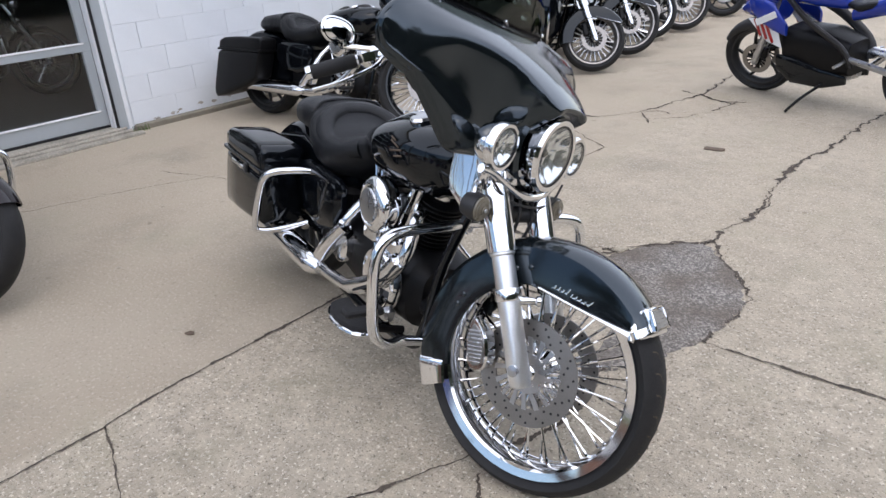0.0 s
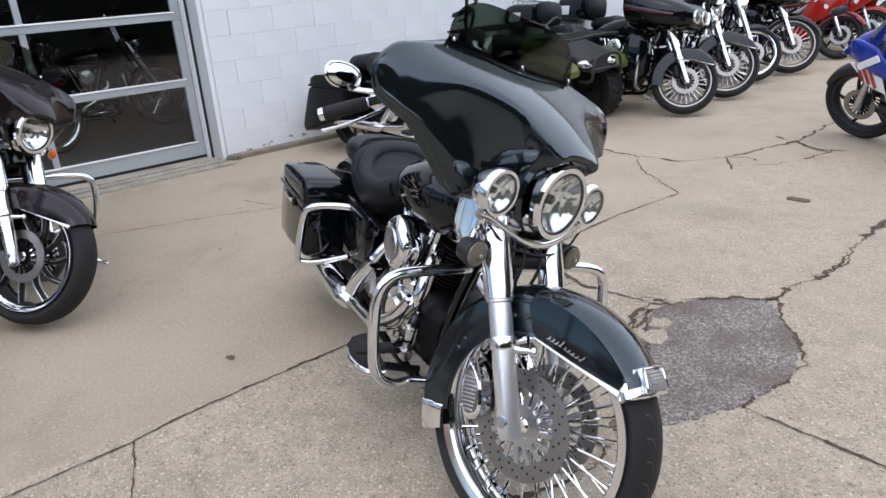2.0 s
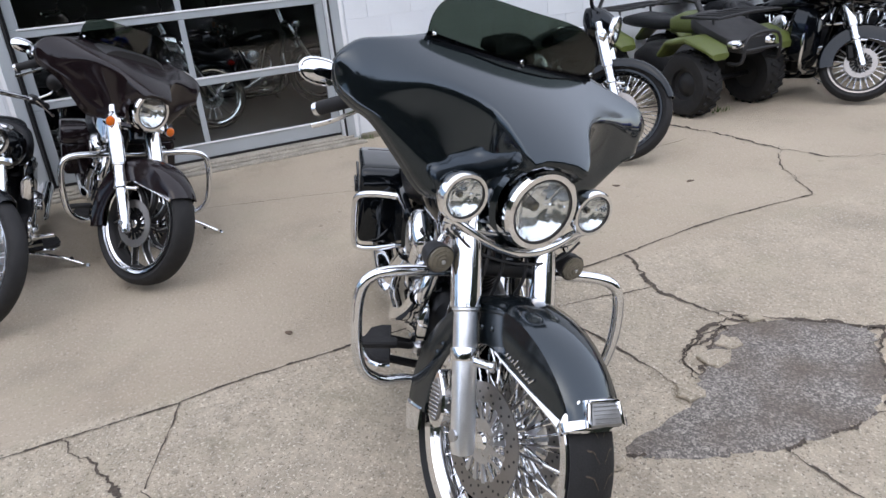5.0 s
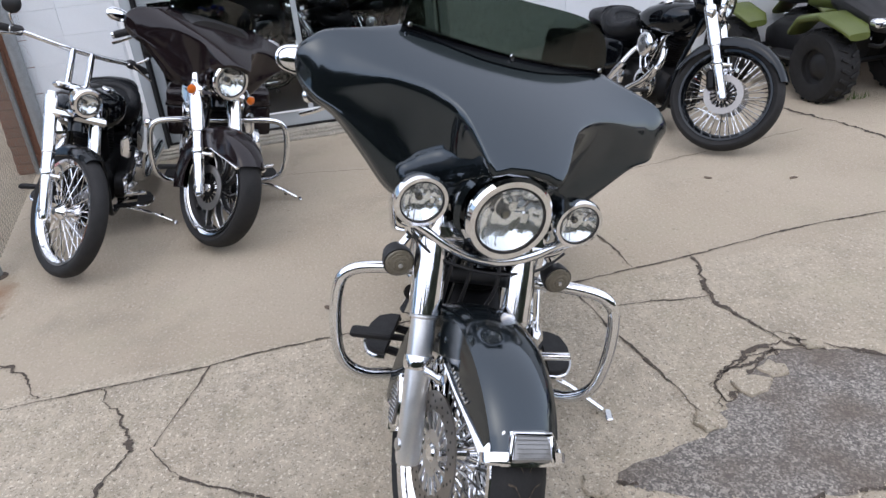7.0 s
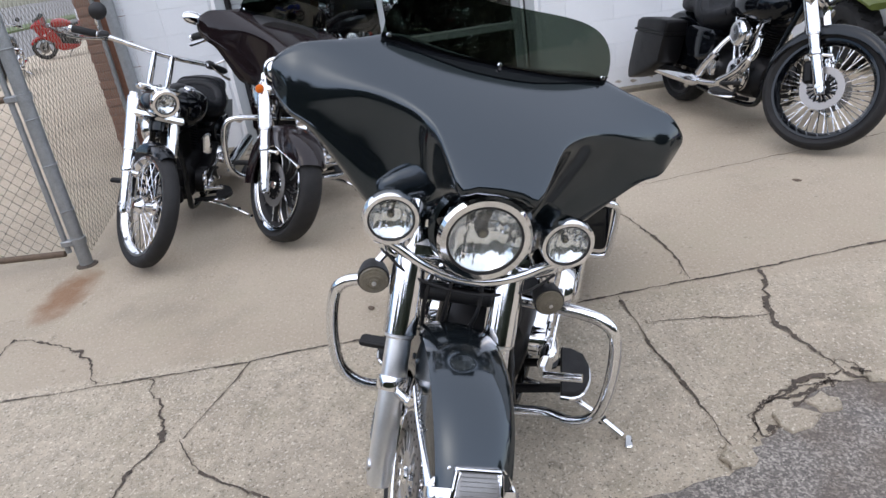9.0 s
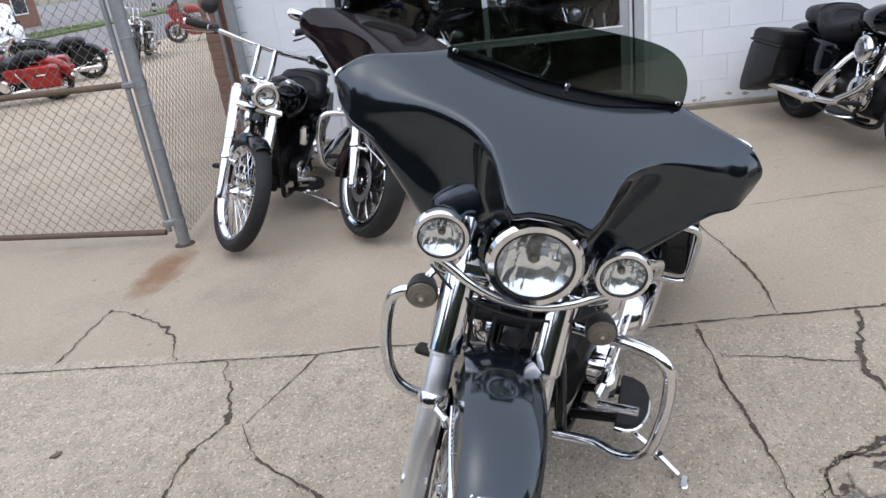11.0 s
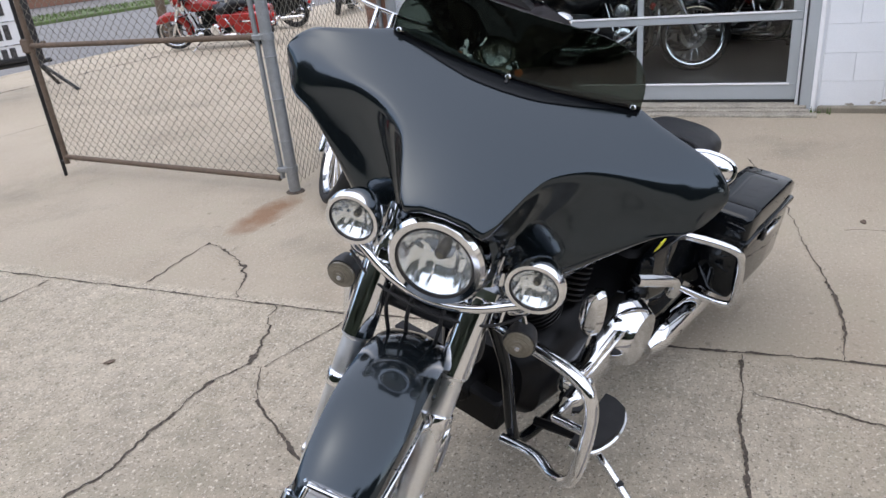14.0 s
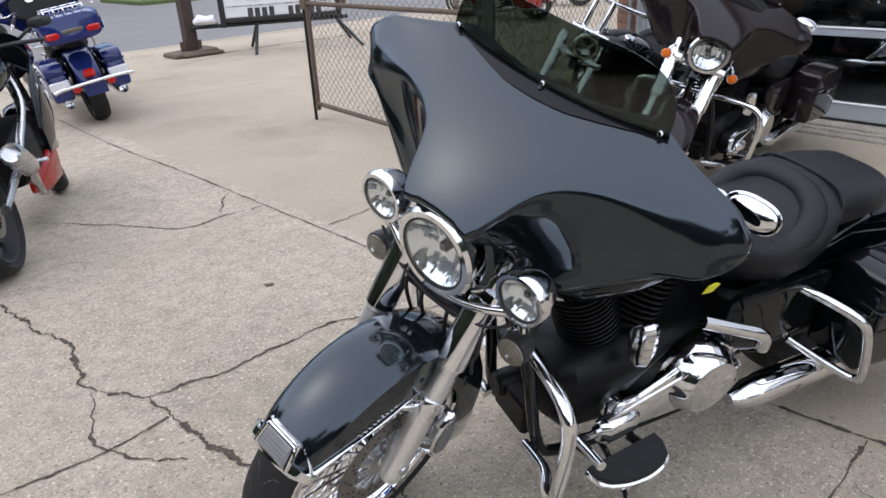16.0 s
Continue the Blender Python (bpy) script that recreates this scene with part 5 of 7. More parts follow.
    if not nose:
        part("windscreen", Geo().oval([(-0.02, 0, 1.00, .12, .03, .02, 2.4), (-0.12, 0, 1.06, .15, .04, .03, 2.4), (-0.22, 0, 1.10, .14, .03, .04, 2.4)], 18), SHIELD, P)
    part("fuel_tank", Geo().oval([(-0.36, 0, .86, .08, .05, .06, 2.4), (-0.42, 0, .88, .15, .09, .12, 2.5), (-0.60, 0, .87, .165, .10, .12, 2.5), (-0.78, 0, .82, .11, .06, .08, 2.4), (-0.84, 0, .79, .06, .02, .03, 2.2)], 26), paint, P)
    if nose:
        part("tank_stripe", Geo().oval([(-0.38, 0, .885, .05, .035, .03, 2.4), (-0.45, 0, .90, .075, .074, .05, 2.5), (-0.60, 0, .895, .08, .080, .05, 2.5), (-0.74, 0, .85, .05, .05, .05, 2.4)], 18), WHITE, P)
    part("seat", Geo().oval([(-0.80, 0, .79, .08, .025, .04, 2.4), (-0.92, 0, .79, .14, .03, .05, 2.6), (-1.08, 0, .82, .12, .03, .06, 2.6), (-1.14, 0, .86, .10, .03, .05, 2.4)], 20), LEATHER, P)
    TL = part("tail", Geo().oval([(-0.86, 0, .74, .11, .04, .07, 2.8), (-1.10, 0, .82, .13, .05, .09, 2.8), (-1.35, 0, .90, .10, .045, .06, 2.6), (-1.52, 0, .94, .05, .02, .03, 2.4)], 22), paint, P)
    part("tail_lamp", Geo().box((-1.52, 0, .93), (0.03, 0.09, 0.03), 0.01), REDLENS, TL)
    sides("frame_beam", Geo().tube([(-0.24, 0.06, .86), (-0.55, 0.16, .68), (-0.82, 0.14, .50), (-0.88, 0.11, .36)], 0.035, 10, 5, flat=0.6), PLASTIC if nose else STEEL, P)
    part("engine_block", Geo().oval([(-0.30, 0, .42, .10, .12, .14, 4), (-0.34, 0, .43, .16, .17, .18, 4), (-0.66, 0, .42, .17, .17, .18, 4), (-0.86, 0, .40, .12, .12, .12, 4)], 20), ENGINE, P)
    sides("swing_arm", Geo().tube([(-0.86, 0.12, .42), (-1.12, 0.13, .38), (-1.40, 0.125, .315)], 0.034, 10, 5, flat=0.6), STEEL if paint is not RED else RED, P)
    part("muffler", Geo().turn([(0.03, 0), (0.055, 0.05), (0.06, 0.12), (0.06, 0.36), (0.045, 0.40), (0.03, 0.39)], (-0.98, -0.19, .40), (-0.86, -0.12, 0.40), 20), STEEL, P)
    part("exhaust_pipe", Geo().tube([(-0.35, -0.08, .34), (-0.36, -0.10, .22), (-0.70, -0.12, .19), (-0.98, -0.19, .40)], 0.024, 10, 6), STEEL, P)
    part("clip_on_bars", Geo().tube([(-0.30, -0.36, .93), (-0.26, -0.10, .97), (-0.26, 0.10, .97), (-0.30, 0.36, .93)], 0.013, 8, 4), PLASTIC, P, m=S)
    sides("mirror", Geo().oval([(-0.10, 0.33, 1.06, .03, .02, .02, 2.2), (-0.085, 0.33, 1.06, .075, .035, .03, 2.4), (-0.05, 0.33, 1.06, .05, .025, .02, 2.2)], 14).tube([(-0.06, 0.16, .98), (-0.07, 0.27, 1.04)], 0.01, 8), PLASTIC, P)
    part("plate_hanger", Geo().tube([(-1.50, 0, .91), (-1.60, 0, .78), (-1.66, 0, .66)], 0.018, 8, 4, flat=2.2), PLASTIC, P)
    tl = math.tan(radians(lean))
    part("side_stand", Geo().tube([(-0.72, 0.14, 0.24), (-0.66, 0.32, 0.16), (-0.62, 0.44, 0.44 * tl + 0.012)], 0.011, 8, 4), ENGINE, P)
    sides("foot_peg", Geo().tube([(-0.86, 0.26, .40), (-0.86, 0.14, .41)], 0.012, 8), STEEL, P)
    return P


def quad(label, x, y, heading):
    """A four-wheeled farm quad with racks. Local x ahead of the front axle."""
    P = thing("quad_bike", stand(x, y, heading, 0) @ Matrix.Scale(0.87, 4), label, "quad bike")
    for wx in (0.0, -1.27):
        for s in (-1, 1):
            c = (wx, s * 0.42, 0.31)
            W = part("tyre", Geo().turn([(0.15, -0.10), (0.20, -0.125), (0.28, -0.12), (0.305, -0.08), (0.31, 0), (0.305, 0.08), (0.28, 0.12), (0.20, 0.125), (0.15, 0.10)], c, n=40, loop=True), RUBBER, P)
            lugs = Geo()
            for i in range(22):
                for q in (-1, 1):
                    t = 2 * math.pi * (i + (0.5 if q > 0 else 0)) / 22
                    lugs.box((c[0] + math.cos(t) * 0.311, c[1] + q * 0.05, c[2] + math.sin(t) * 0.311), (0.03, 0.085, 0.022), 0.004, Matrix.Rotation(-t + math.pi / 2, 4, 'Y') @ Matrix.Rotation(q * 0.5, 4, 'Z'))
            part("tread", lugs, RUBBER, W)
            part("rim", Geo().turn([(0.155, s * -0.09), (0.155, s * 0.06), (0.12, s * 0.05), (0.06, s * 0.085), (0.03, s * 0.09), (0.01, s * 0.09)], c, n=26), PLASTIC, W)
            st = [(wx + 0.36, s * 0.42, .60, .10, .02, .04, 3), (wx + 0.30, s * 0.43, .66, .14, .025, .04, 3), (wx + 0.05, s * 0.43, .74, .15, .03, .04, 3), (wx - 0.22, s * 0.42, .70, .14, .03, .04, 3), (wx - 0.36, s * 0.41, .58, .12, .02, .04, 3)]
            part("mudguard", Geo().oval(st, 18), GREEN, P)
    part("hood", Geo().oval([(0.36, 0, .66, .20, .05, .10, 3), (0.30, 0, .70, .30, .07, .12, 3), (0.0, 0, .80, .30, .08, .12, 3), (-0.25, 0, .86, .20, .08, .14, 3)], 22), PLASTIC, P)
    part("tank_cover", Geo().oval([(-0.25, 0, .84, .17, .08, .12, 3), (-0.45, 0, .86, .17, .08, .14, 3), (-0.60, 0, .84, .14, .05, .12, 3)], 20), GREEN, P)
    part("seat", Geo().oval([(-0.55, 0, .83, .12, .04, .06, 3), (-0.80, 0, .82, .17, .06, .08, 3), (-1.15, 0, .84, .19, .07, .08, 3), (-1.32, 0, .84, .16, .04, .06, 3)], 22), LEATHER, P)
    part("engine_block", Geo().oval([(-0.10, 0, .42, .14, .10, .12, 4), (-0.30, 0, .44, .20, .20, .16, 4), (-0.95, 0, .44, .20, .18, .16, 4), (-1.15, 0, .42, .14, .10, .10, 4)], 18), PLASTIC, P)
    part("bumper", Geo().tube([(0.30, -0.26, .50), (0.44, -0.24, .52), (0.46, -0.18, .74), (0.46, 0.18, .74), (0.44, 0.24, .52), (0.30, 0.26, .50)], 0.016, 10, 4).tube([(0.455, -0.22, .62), (0.455, 0.22, .62)], 0.014, 8), PLASTIC, P)
    sides("headlight", Geo().oval([(0.385, 0.20, .655, .04, .02, .02, 2.4), (0.36, 0.21, .665, .075, .04, .035, 2.5), (0.30, 0.22, .68, .07, .04, .04, 2.5)], 14), CHROME, P)
    for name, x0, z0 in (("front_rack", 0.05, 0.92), ("rear_rack", -1.30, 0.97)):
        R = part(name, Geo().tube([(x0 - 0.22, -0.40, z0), (x0 + 0.24, -0.40, z0), (x0 + 0.26, 0, z0 + 0.02), (x0 + 0.24, 0.40, z0), (x0 - 0.22, 0.40, z0)], 0.015, 8, loop=True), PLASTIC, P)
        for i in range(6):
            yy = -0.34 + 0.68 * i / 5
            part("rack_bar", Geo().tube([(x0 - 0.22, yy, z0), (x0 + 0.24, yy, z0)], 0.011, 8), PLASTIC, R)
        for s in (-1, 1):
            part("rack_leg", Geo().tube([(x0, s * 0.22, z0), (x0 + 0.02, s * 0.22, z0 - 0.17)], 0.013, 8), PLASTIC, R)
    part("handlebar", Geo().tube([(-0.50, -0.40, 1.05), (-0.42, -0.22, 1.08), (-0.38, 0, 1.02), (-0.42, 0.22, 1.08), (-0.50, 0.40, 1.05)], 0.014, 8, 5).tube([(-0.26, 0, .85), (-0.38, 0, 1.02)], 0.03, 10), PLASTIC, P)
    sides("foot_well", Geo().box((-0.62, 0.34, 0.33), (0.50, 0.26, 0.03), 0.01), PLASTIC, P)
    for ax in (0, -1.27):
        part("axle", Geo().tube([(ax, -0.40, .31), (ax, 0.40, .31)], 0.028, 8), ENGINE, P)
    return P


def van(label, x, y, heading, paint, tall=1.75):
    """A parked people carrier, seen far off. Local x ahead, origin at the middle on the ground."""
    P = thing("parked_car", Matrix.Translation((0, 0, -0.13)) @ stand(x, y, heading, 0), label, "car", "parked cars")
    part("body", Geo().oval([(2.35, 0, .62, .70, .18, .30, 4), (2.25, 0, .66, .85, .24, .40, 5), (1.5, 0, .68, .92, .30, .42, 6), (-2.1, 0, .70, .92, .32, .44, 6), (-2.35, 0, .68, .80, .28, .36, 5)], 24), paint, P)
    part("cabin", Geo().oval([(1.45, 0, .95, .70, .04, .05, 4), (0.75, 0, 1.05, .80, tall - 1.10, .10, 5), (-1.9, 0, 1.05, .80, tall - 1.08, .10, 5), (-2.28, 0, 1.0, .74, .12, .08, 4)], 24), paint, P)
    for s in (-1, 1):
        for x0, w in ((0.55, 0.75), (-0.40, 0.90), (-1.42, 0.85)):
            part("side_window", Geo().box((x0, s * 0.79, 1.24), (w, 0.05, 0.38), 0.02), PLASTIC, P)
        for wx in (1.45, -1.40):
            W = part("tyre", Geo().turn([(0.20, -0.09), (0.32, -0.09), (0.33, 0), (0.32, 0.09), (0.20, 0.09)], (wx, s * 0.82, 0.33), n=24, loop=True), RUBBER, P)
            part("rim", Geo().turn([(0.20, s * 0.05), (0.15, s * 0.085), (0.01, s * 0.07)], (wx, s * 0.82, 0.33), n=18), STEEL, W)
    part("rear_window", Geo().box((-2.20, 0, 1.22), (0.05, 1.30, 0.36), 0.02, Matrix.Rotation(radians(-10), 4, 'Y')), PLASTIC, P)
    for s in (-1, 1):
        part("tail_lamp", Geo().box((-2.36, s * 0.72, 0.95), (0.06, 0.14, 0.30), 0.02), REDLENS, P)
    return P


# ---- the setting: ground, kerb, road ----
tagged(part("road", Geo().add([(-400, -400, -0.13), (400, -400, -0.13), (400, 400, -0.13), (-400, 400, -0.13)], [(0, 1, 2, 3)]), ASPHALT), "grey asphalt street beyond the yard", "road", kind="structure")
lot = Geo()
xs, ys = (-46, 60), (-9.2, 60)
lot.box(((xs[0] + xs[1]) / 2, (ys[0] + ys[1]) / 2, -0.10), (xs[1] - xs[0], ys[1] - ys[0], 0.20), 0.02)
GROUND = tagged(part("ground", lot, CONCRETE), "worn tan concrete yard with cracks and stains", "ground", kind="structure")
kerb = tagged(part("kerb", Geo().box((7, -9.29, -0.06), (106, 0.15, 0.14), 0.02), CONCRETE), "low concrete kerb along the street", "kerb", kind="structure")


crumb_spots = []


def crack(points, width=0.014, k=7, seed=0, z=0.0035, wander=1.0):
    """A ragged open crack filled with dirt: hairline stretches, broken-out chips, a slow wander."""
    rng = random.Random(seed * 17 + 5)
    p = catmull([(x, y, z) for x, y in points], 10)
    line = [p[0]]
    for q in p[1:]:
        n = max(1, round((q - line[-1]).length / 0.009))
        a = line[-1]
        line += [a.lerp(q, (i + 1) / n) for i in range(n)]
    p = line
    if width > 0.007:
        crumb_spots.extend((q.x, q.y, width) for q in p[::3])
    ph = [rng.uniform(0, 6.3) for _ in range(8)]
    left, right, run = [], [], 0.0
    chip, jag, aim = 0.0, 0.0, 0.0
    for i, q in enumerate(p):
        d = (p[min(i + 1, len(p) - 1)] - p[max(i - 1, 0)]).normalized()
        s = Vector((-d.y, d.x, 0))
        run += 0.009
        slow = math.sin(run * 23 + ph[0]) + 0.7 * math.sin(run * 51 + ph[1]) + 0.4 * math.sin(run * 117 + ph[2])
        if i % 5 == 0:
            aim = rng.uniform(-1, 1) * 0.011 * min(width / 0.014, 1.5)
        jag += (aim - jag) * 0.38
        off = s * ((slow * 0.0042 + jag) * wander + rng.uniform(-1, 1) * width * (0.08 + 0.14 * wander))
        if rng.random() < 0.06:
            chip = rng.uniform(0.5, 1.9)
        chip *= 0.82
        u = i / max(len(p) - 1, 1)
        swell = 0.52 + 0.26 * math.sin(run * 9 + ph[3]) + 0.16 * math.sin(run * 31 + ph[4])
        w = width * (swell * (0.4 + 0.6 * math.sin(math.pi * min(max(u, 0.06), 0.94))) * rng.uniform(0.65, 1.1) + chip) * 0.40 + 0.0008
        bias = rng.uniform(-0.2, 0.2) * w + chip * width * 0.2 * math.sin(ph[5] + run * 3)
        left.append(q + off + s * (w + bias)), right.append(q + off - s * (w - bias))
    n = len(p)
    part("crack", Geo().add(left + right, [(i, i + 1, n + i + 1, n + i) for i in range(n - 1)]), DIRT, GROUND)


# slab joints
crack([(-2.02, -9.0), (-1.90, -4.0), (-1.95, -2.05), (-1.97, -0.78), (-1.98, -0.1), (-1.99, 0.31)], 0.012, 30, 1, wander=0.35)
crack([(-1.99, 0.31), (-2.0, 0.71), (-2.03, 1.0), (-2.04, 1.7), (-2.08, 2.2)], 0.014, 14, 2, wander=0.35)
crack([(-2.08, 2.2), (-2.11, 2.55), (-2.13, 2.9), (-2.20, 3.5), (-2.17, 4.23)], 0.013, 16, 3, wander=0.35)
crack([(-2.07, 2.25), (-1.65, 2.26), (-1.34, 2.29), (-1.0, 2.30)], 0.015, 14, 4, wander=0.35)
crack([(-0.68, 2.33), (-0.36, 2.34), (0.3, 2.36), (3.0, 2.4)], 0.012, 16, 5, wander=0.35)
crack([(-4.5, 1.0), (-4.2, 1.9), (-3.97, 2.39)], 0.006, 12, 6)
crack([(-3.30, 2.66), (-3.44, 3.51), (-3.6, 4.6)], 0.006, 12, 7)
crack([(-4.6, 4.75), (-3.56, 4.86), (-3.02, 4.84), (-2.6, 4.9)], 0.030, 20, 8)
crack([(-2.60, -5.11), (-4.68, -4.80), (-7.5, -4.5)], 0.012, 14, 9, wander=0.35)
crack([(-0.5, -5.3), (-2.6, -5.11)], 0.010, 14, 10, wander=0.35)
crack([(-4.3, -7.75), (-7.5, -7.6), (-12, -7.3)], 0.07, 18, 11)
# wandering cracks
crack([(-2.0, 0.71), (-1.86, 0.67), (-1.72, 0.62), (-1.54, 0.56)], 0.008, 9, 12, wander=0.35)
crack([(-1.98, 0.30), (-1.77, 0.41), (-1.54, 0.49)], 0.022, 10, 13)
crack([(-1.54, 0.49), (-1.38, 0.42), (-1.10, 0.41), (-0.9, 0.42), (-0.62, 0.36)], 0.015, 10, 14)
crack([(-1.53, 0.55), (-1.34, 0.68), (-1.24, 0.83), (-1.12, 1.0), (-0.97, 1.33)], 0.015, 10, 15, wander=0.35)
crack([(-0.97, 1.33), (-0.84, 1.60), (-0.86, 1.84), (-0.93, 2.05)], 0.03, 9, 16)
crack([(-2.0, -0.52), (-2.30, -0.53), (-2.54, -0.54)], 0.012, 9, 17)
crack([(-2.54, -0.54), (-2.43, -0.30), (-2.27, -0.09), (-2.01, 0.07)], 0.016, 9, 18)
crack([(-2.13, 2.88), (-1.92, 2.80), (-1.76, 2.74), (-1.56, 2.75), (-1.36, 2.78)], 0.017, 9, 19)
crack([(-1.76, 2.73), (-1.80, 2.52), (-1.85, 2.27)], 0.012, 9, 20)
crack([(-1.36, 2.78), (-1.20, 2.95), (-1.02, 3.16), (-1.0, 3.32)], 0.032, 9, 21)
crack([(-1.0, 3.32), (-0.96, 3.66), (-1.02, 4.13), (-1.03, 4.61), (-0.97, 5.01), (-0.92, 5.72), (-0.80, 6.4)], 0.030, 11, 22)
crack([(-1.36, 2.78), (-1.34, 2.62), (-1.24, 2.45), (-1.10, 2.38)], 0.022, 8, 23)
crack([(-1.24, 2.45), (-1.32, 2.66), (-1.25, 2.88)], 0.012, 8, 24)
crack([(-2.17, 4.23), (-2.46, 4.41), (-2.70, 4.56), (-3.0, 4.9)], 0.010, 9, 25)
crack([(-2.6, 4.9), (-2.40, 5.2), (-2.32, 5.6), (-2.24, 6.0), (-2.31, 6.8)], 0.026, 10, 26)
crack([(-2.24, 5.95), (-2.05, 5.8), (-1.88, 5.75)], 0.016, 8, 27)
crack([(-2.40, 5.2), (-2.28, 5.28), (-2.18, 5.25)], 0.012, 7, 28)
crack([(-3.05, 2.49), (-2.69, 2.56), (-2.40, 2.59), (-2.12, 2.57)], 0.014, 10, 29, wander=0.35)
crack([(-4.4, 2.2), (-3.9, 2.36), (-3.05, 2.49)], 0.006, 9, 30)
crack([(-0.86, -1.97), (-1.20, -1.5), (-1.44, -1.14), (-1.68, -1.13), (-1.94, -1.11)], 0.010, 9, 31)
crack([(-1.68, -1.13), (-1.84, -1.40), (-1.93, -1.5)], 0.008, 7, 32)
crack([(-0.3, -1.5), (-0.44, -0.85), (-0.50, -0.48), (-0.55, -0.19), (-0.50, 0.10), (-0.62, 0.36)], 0.020, 10, 33)
crack([(-0.62, 0.36), (-0.64, 0.52), (-0.67, 0.83), (-0.74, 1.05), (-0.9, 1.3)], 0.02, 9, 34)
crack([(0.4, 0.48), (-0.11, 0.53), (-0.41, 0.56), (-0.63, 0.53)], 0.014, 9, 35, wander=0.35)
crack([(-0.50, 0.18), (-0.41, 0.44), (-0.41, 0.56), (-0.57, 0.80)], 0.009, 8, 36)

# pieces breaking loose round the patch, and short branches further off
crack([(-1.40, 2.76), (-1.42, 2.81), (-1.39, 2.84), (-1.32, 2.83), (-1.27, 2.77), (-1.27, 2.71), (-1.34, 2.73)], 0.013, 8, 37)
crack([(-1.34, 2.71), (-1.29, 2.60), (-1.27, 2.51), (-1.26, 2.45), (-1.20, 2.41)], 0.024, 8, 38)
crack([(-1.20, 2.41), (-1.12, 2.42), (-1.15, 2.46), (-1.18, 2.55), (-1.24, 2.68)], 0.016, 8, 39)
crack([(-1.27, 2.61), (-1.22, 2.57), (-1.18, 2.60)], 0.012, 8, 40)
crack([(-2.40, 5.18), (-2.28, 5.04), (-2.19, 4.93)], 0.028, 8, 41)
crack([(-2.44, 6.01), (-2.21, 5.92), (-1.99, 5.81), (-1.83, 5.85)], 0.022, 8, 42)
crack([(-1.95, 5.48), (-1.91, 5.72), (-1.91, 5.86)], 0.016, 8, 43)
crack([(-2.27, 5.01), (-2.05, 5.21), (-2.01, 5.32)], 0.010, 8, 44)
crack([(-0.99, 3.17), (-0.90, 3.03), (-0.80, 2.94), (-0.72, 2.85), (-0.66, 2.72), (-0.65, 2.61), (-0.68, 2.45), (-0.67, 2.33)], 0.022, 8, 45)
crack([(-1.37, 2.81), (-1.30, 2.88), (-1.23, 2.97), (-1.15, 3.06), (-1.06, 3.10), (-0.99, 3.19)], 0.030, 8, 46)
crack([(-1.01, 3.50), (-0.95, 3.62), (-0.95, 3.79), (-1.0, 3.92)], 0.012, 8, 47)
# broken patch filled with tarmac beside the front wheel
rng = random.Random(4)
edge = catmull([(-0.93, 1.95, 0), (-1.0, 2.26, 0), (-1.13, 2.42, 0), (-1.31, 2.72, 0), (-1.24, 2.93, 0), (-1.04, 3.14, 0), (-0.91, 3.05, 0), (-0.72, 2.83, 0), (-0.66, 2.6, 0), (-0.69, 2.35, 0), (-0.76, 2.16, 0), (-0.85, 1.98, 0)], 9, True)
edge = [(p.x + rng.uniform(-.012, .012), p.y + rng.uniform(-.012, .012)) for p in edge]
cx, cy = sum(p[0] for p in edge) / len(edge), sum(p[1] for p in edge) / len(edge)
g = Geo()
rings = []
for i in range(16):
    t = i / 15
    rings.append([(cx + (x - cx) * (1 - t * 0.985), cy + (y - cy) * (1 - t * 0.985), 0.0008 + (0.006 if i else 0) + (rng.uniform(-0.0008, 0.0008) if i > 1 else 0)) for x, y in edge])
g.loft(rings)
tagged(part("tarmac_patch", g, TARMAC), "rough grey tarmac patch filling broken concrete", "tarmac patch", kind="structure")
crumb_spots += [(x, y, 0.04) for x, y in edge] + [(x, y, 0.05) for x, y in edge]
crumbs = Geo()
for x, y, w in crumb_spots:
    if x > -4 and -2 < y < 5.5:
        for _ in range(2):
            a, r = rng.uniform(0, 6.3), rng.uniform(0.0025, 0.0075)
            px, py = x + rng.gauss(0, w * 0.8), y + rng.gauss(0, w * 0.8)
            base = [(px + math.cos(a + q) * r * rng.uniform(.6, 1.2), py + math.sin(a + q) * r * rng.uniform(.6, 1.2), -0.001) for q in (0, 1.4, 3.0, 4.6)]
            crumbs.add(base + [(px, py, r * rng.uniform(.7, 1.2))], [(0, 1, 4), (1, 2, 4), (2, 3, 4), (3, 0, 4)])
tagged(part("concrete_crumbs", crumbs, surface("broken_concrete", (0.42, 0.365, 0.29), 0.9, vary=0.6, scale=30, bump=0.3)), "small loose crumbs of broken concrete along the cracks", "rubble", kind="stuff")
for x, y, r in ((-1.16, 2.52, .06), (-1.22, 2.64, .045), (-1.05, 2.30, .05), (-0.90, 1.86, .045), (-1.30, 2.86, .035)):
    o = []
    for i in range(11):
        a = 2 * math.pi * i / 11
        o.append((x + math.cos(a) * r * rng.uniform(.7, 1.25), y + math.sin(a) * r * rng.uniform(.8, 1.5)))
    tagged(part("concrete_chunk", Geo().slab(o, 0.016, Matrix.Translation((0, 0, -0.002)), 0.005), CONCRETE), "loose broken piece of tan concrete", "concrete chunk", "broken concrete")
tagged(part("flat_metal_plate", Geo().oval([(-1.62, 4.55, .004, .01, .006, .004, 2.4), (-1.61, 4.55, .004, .03, .008, .004, 2.6), (-1.50, 4.56, .004, .03, .008, .004, 2.6), (-1.49, 4.56, .004, .01, .006, .004, 2.4)], 14), RUST), "small flat rusty metal piece lying on concrete", "metal plate")
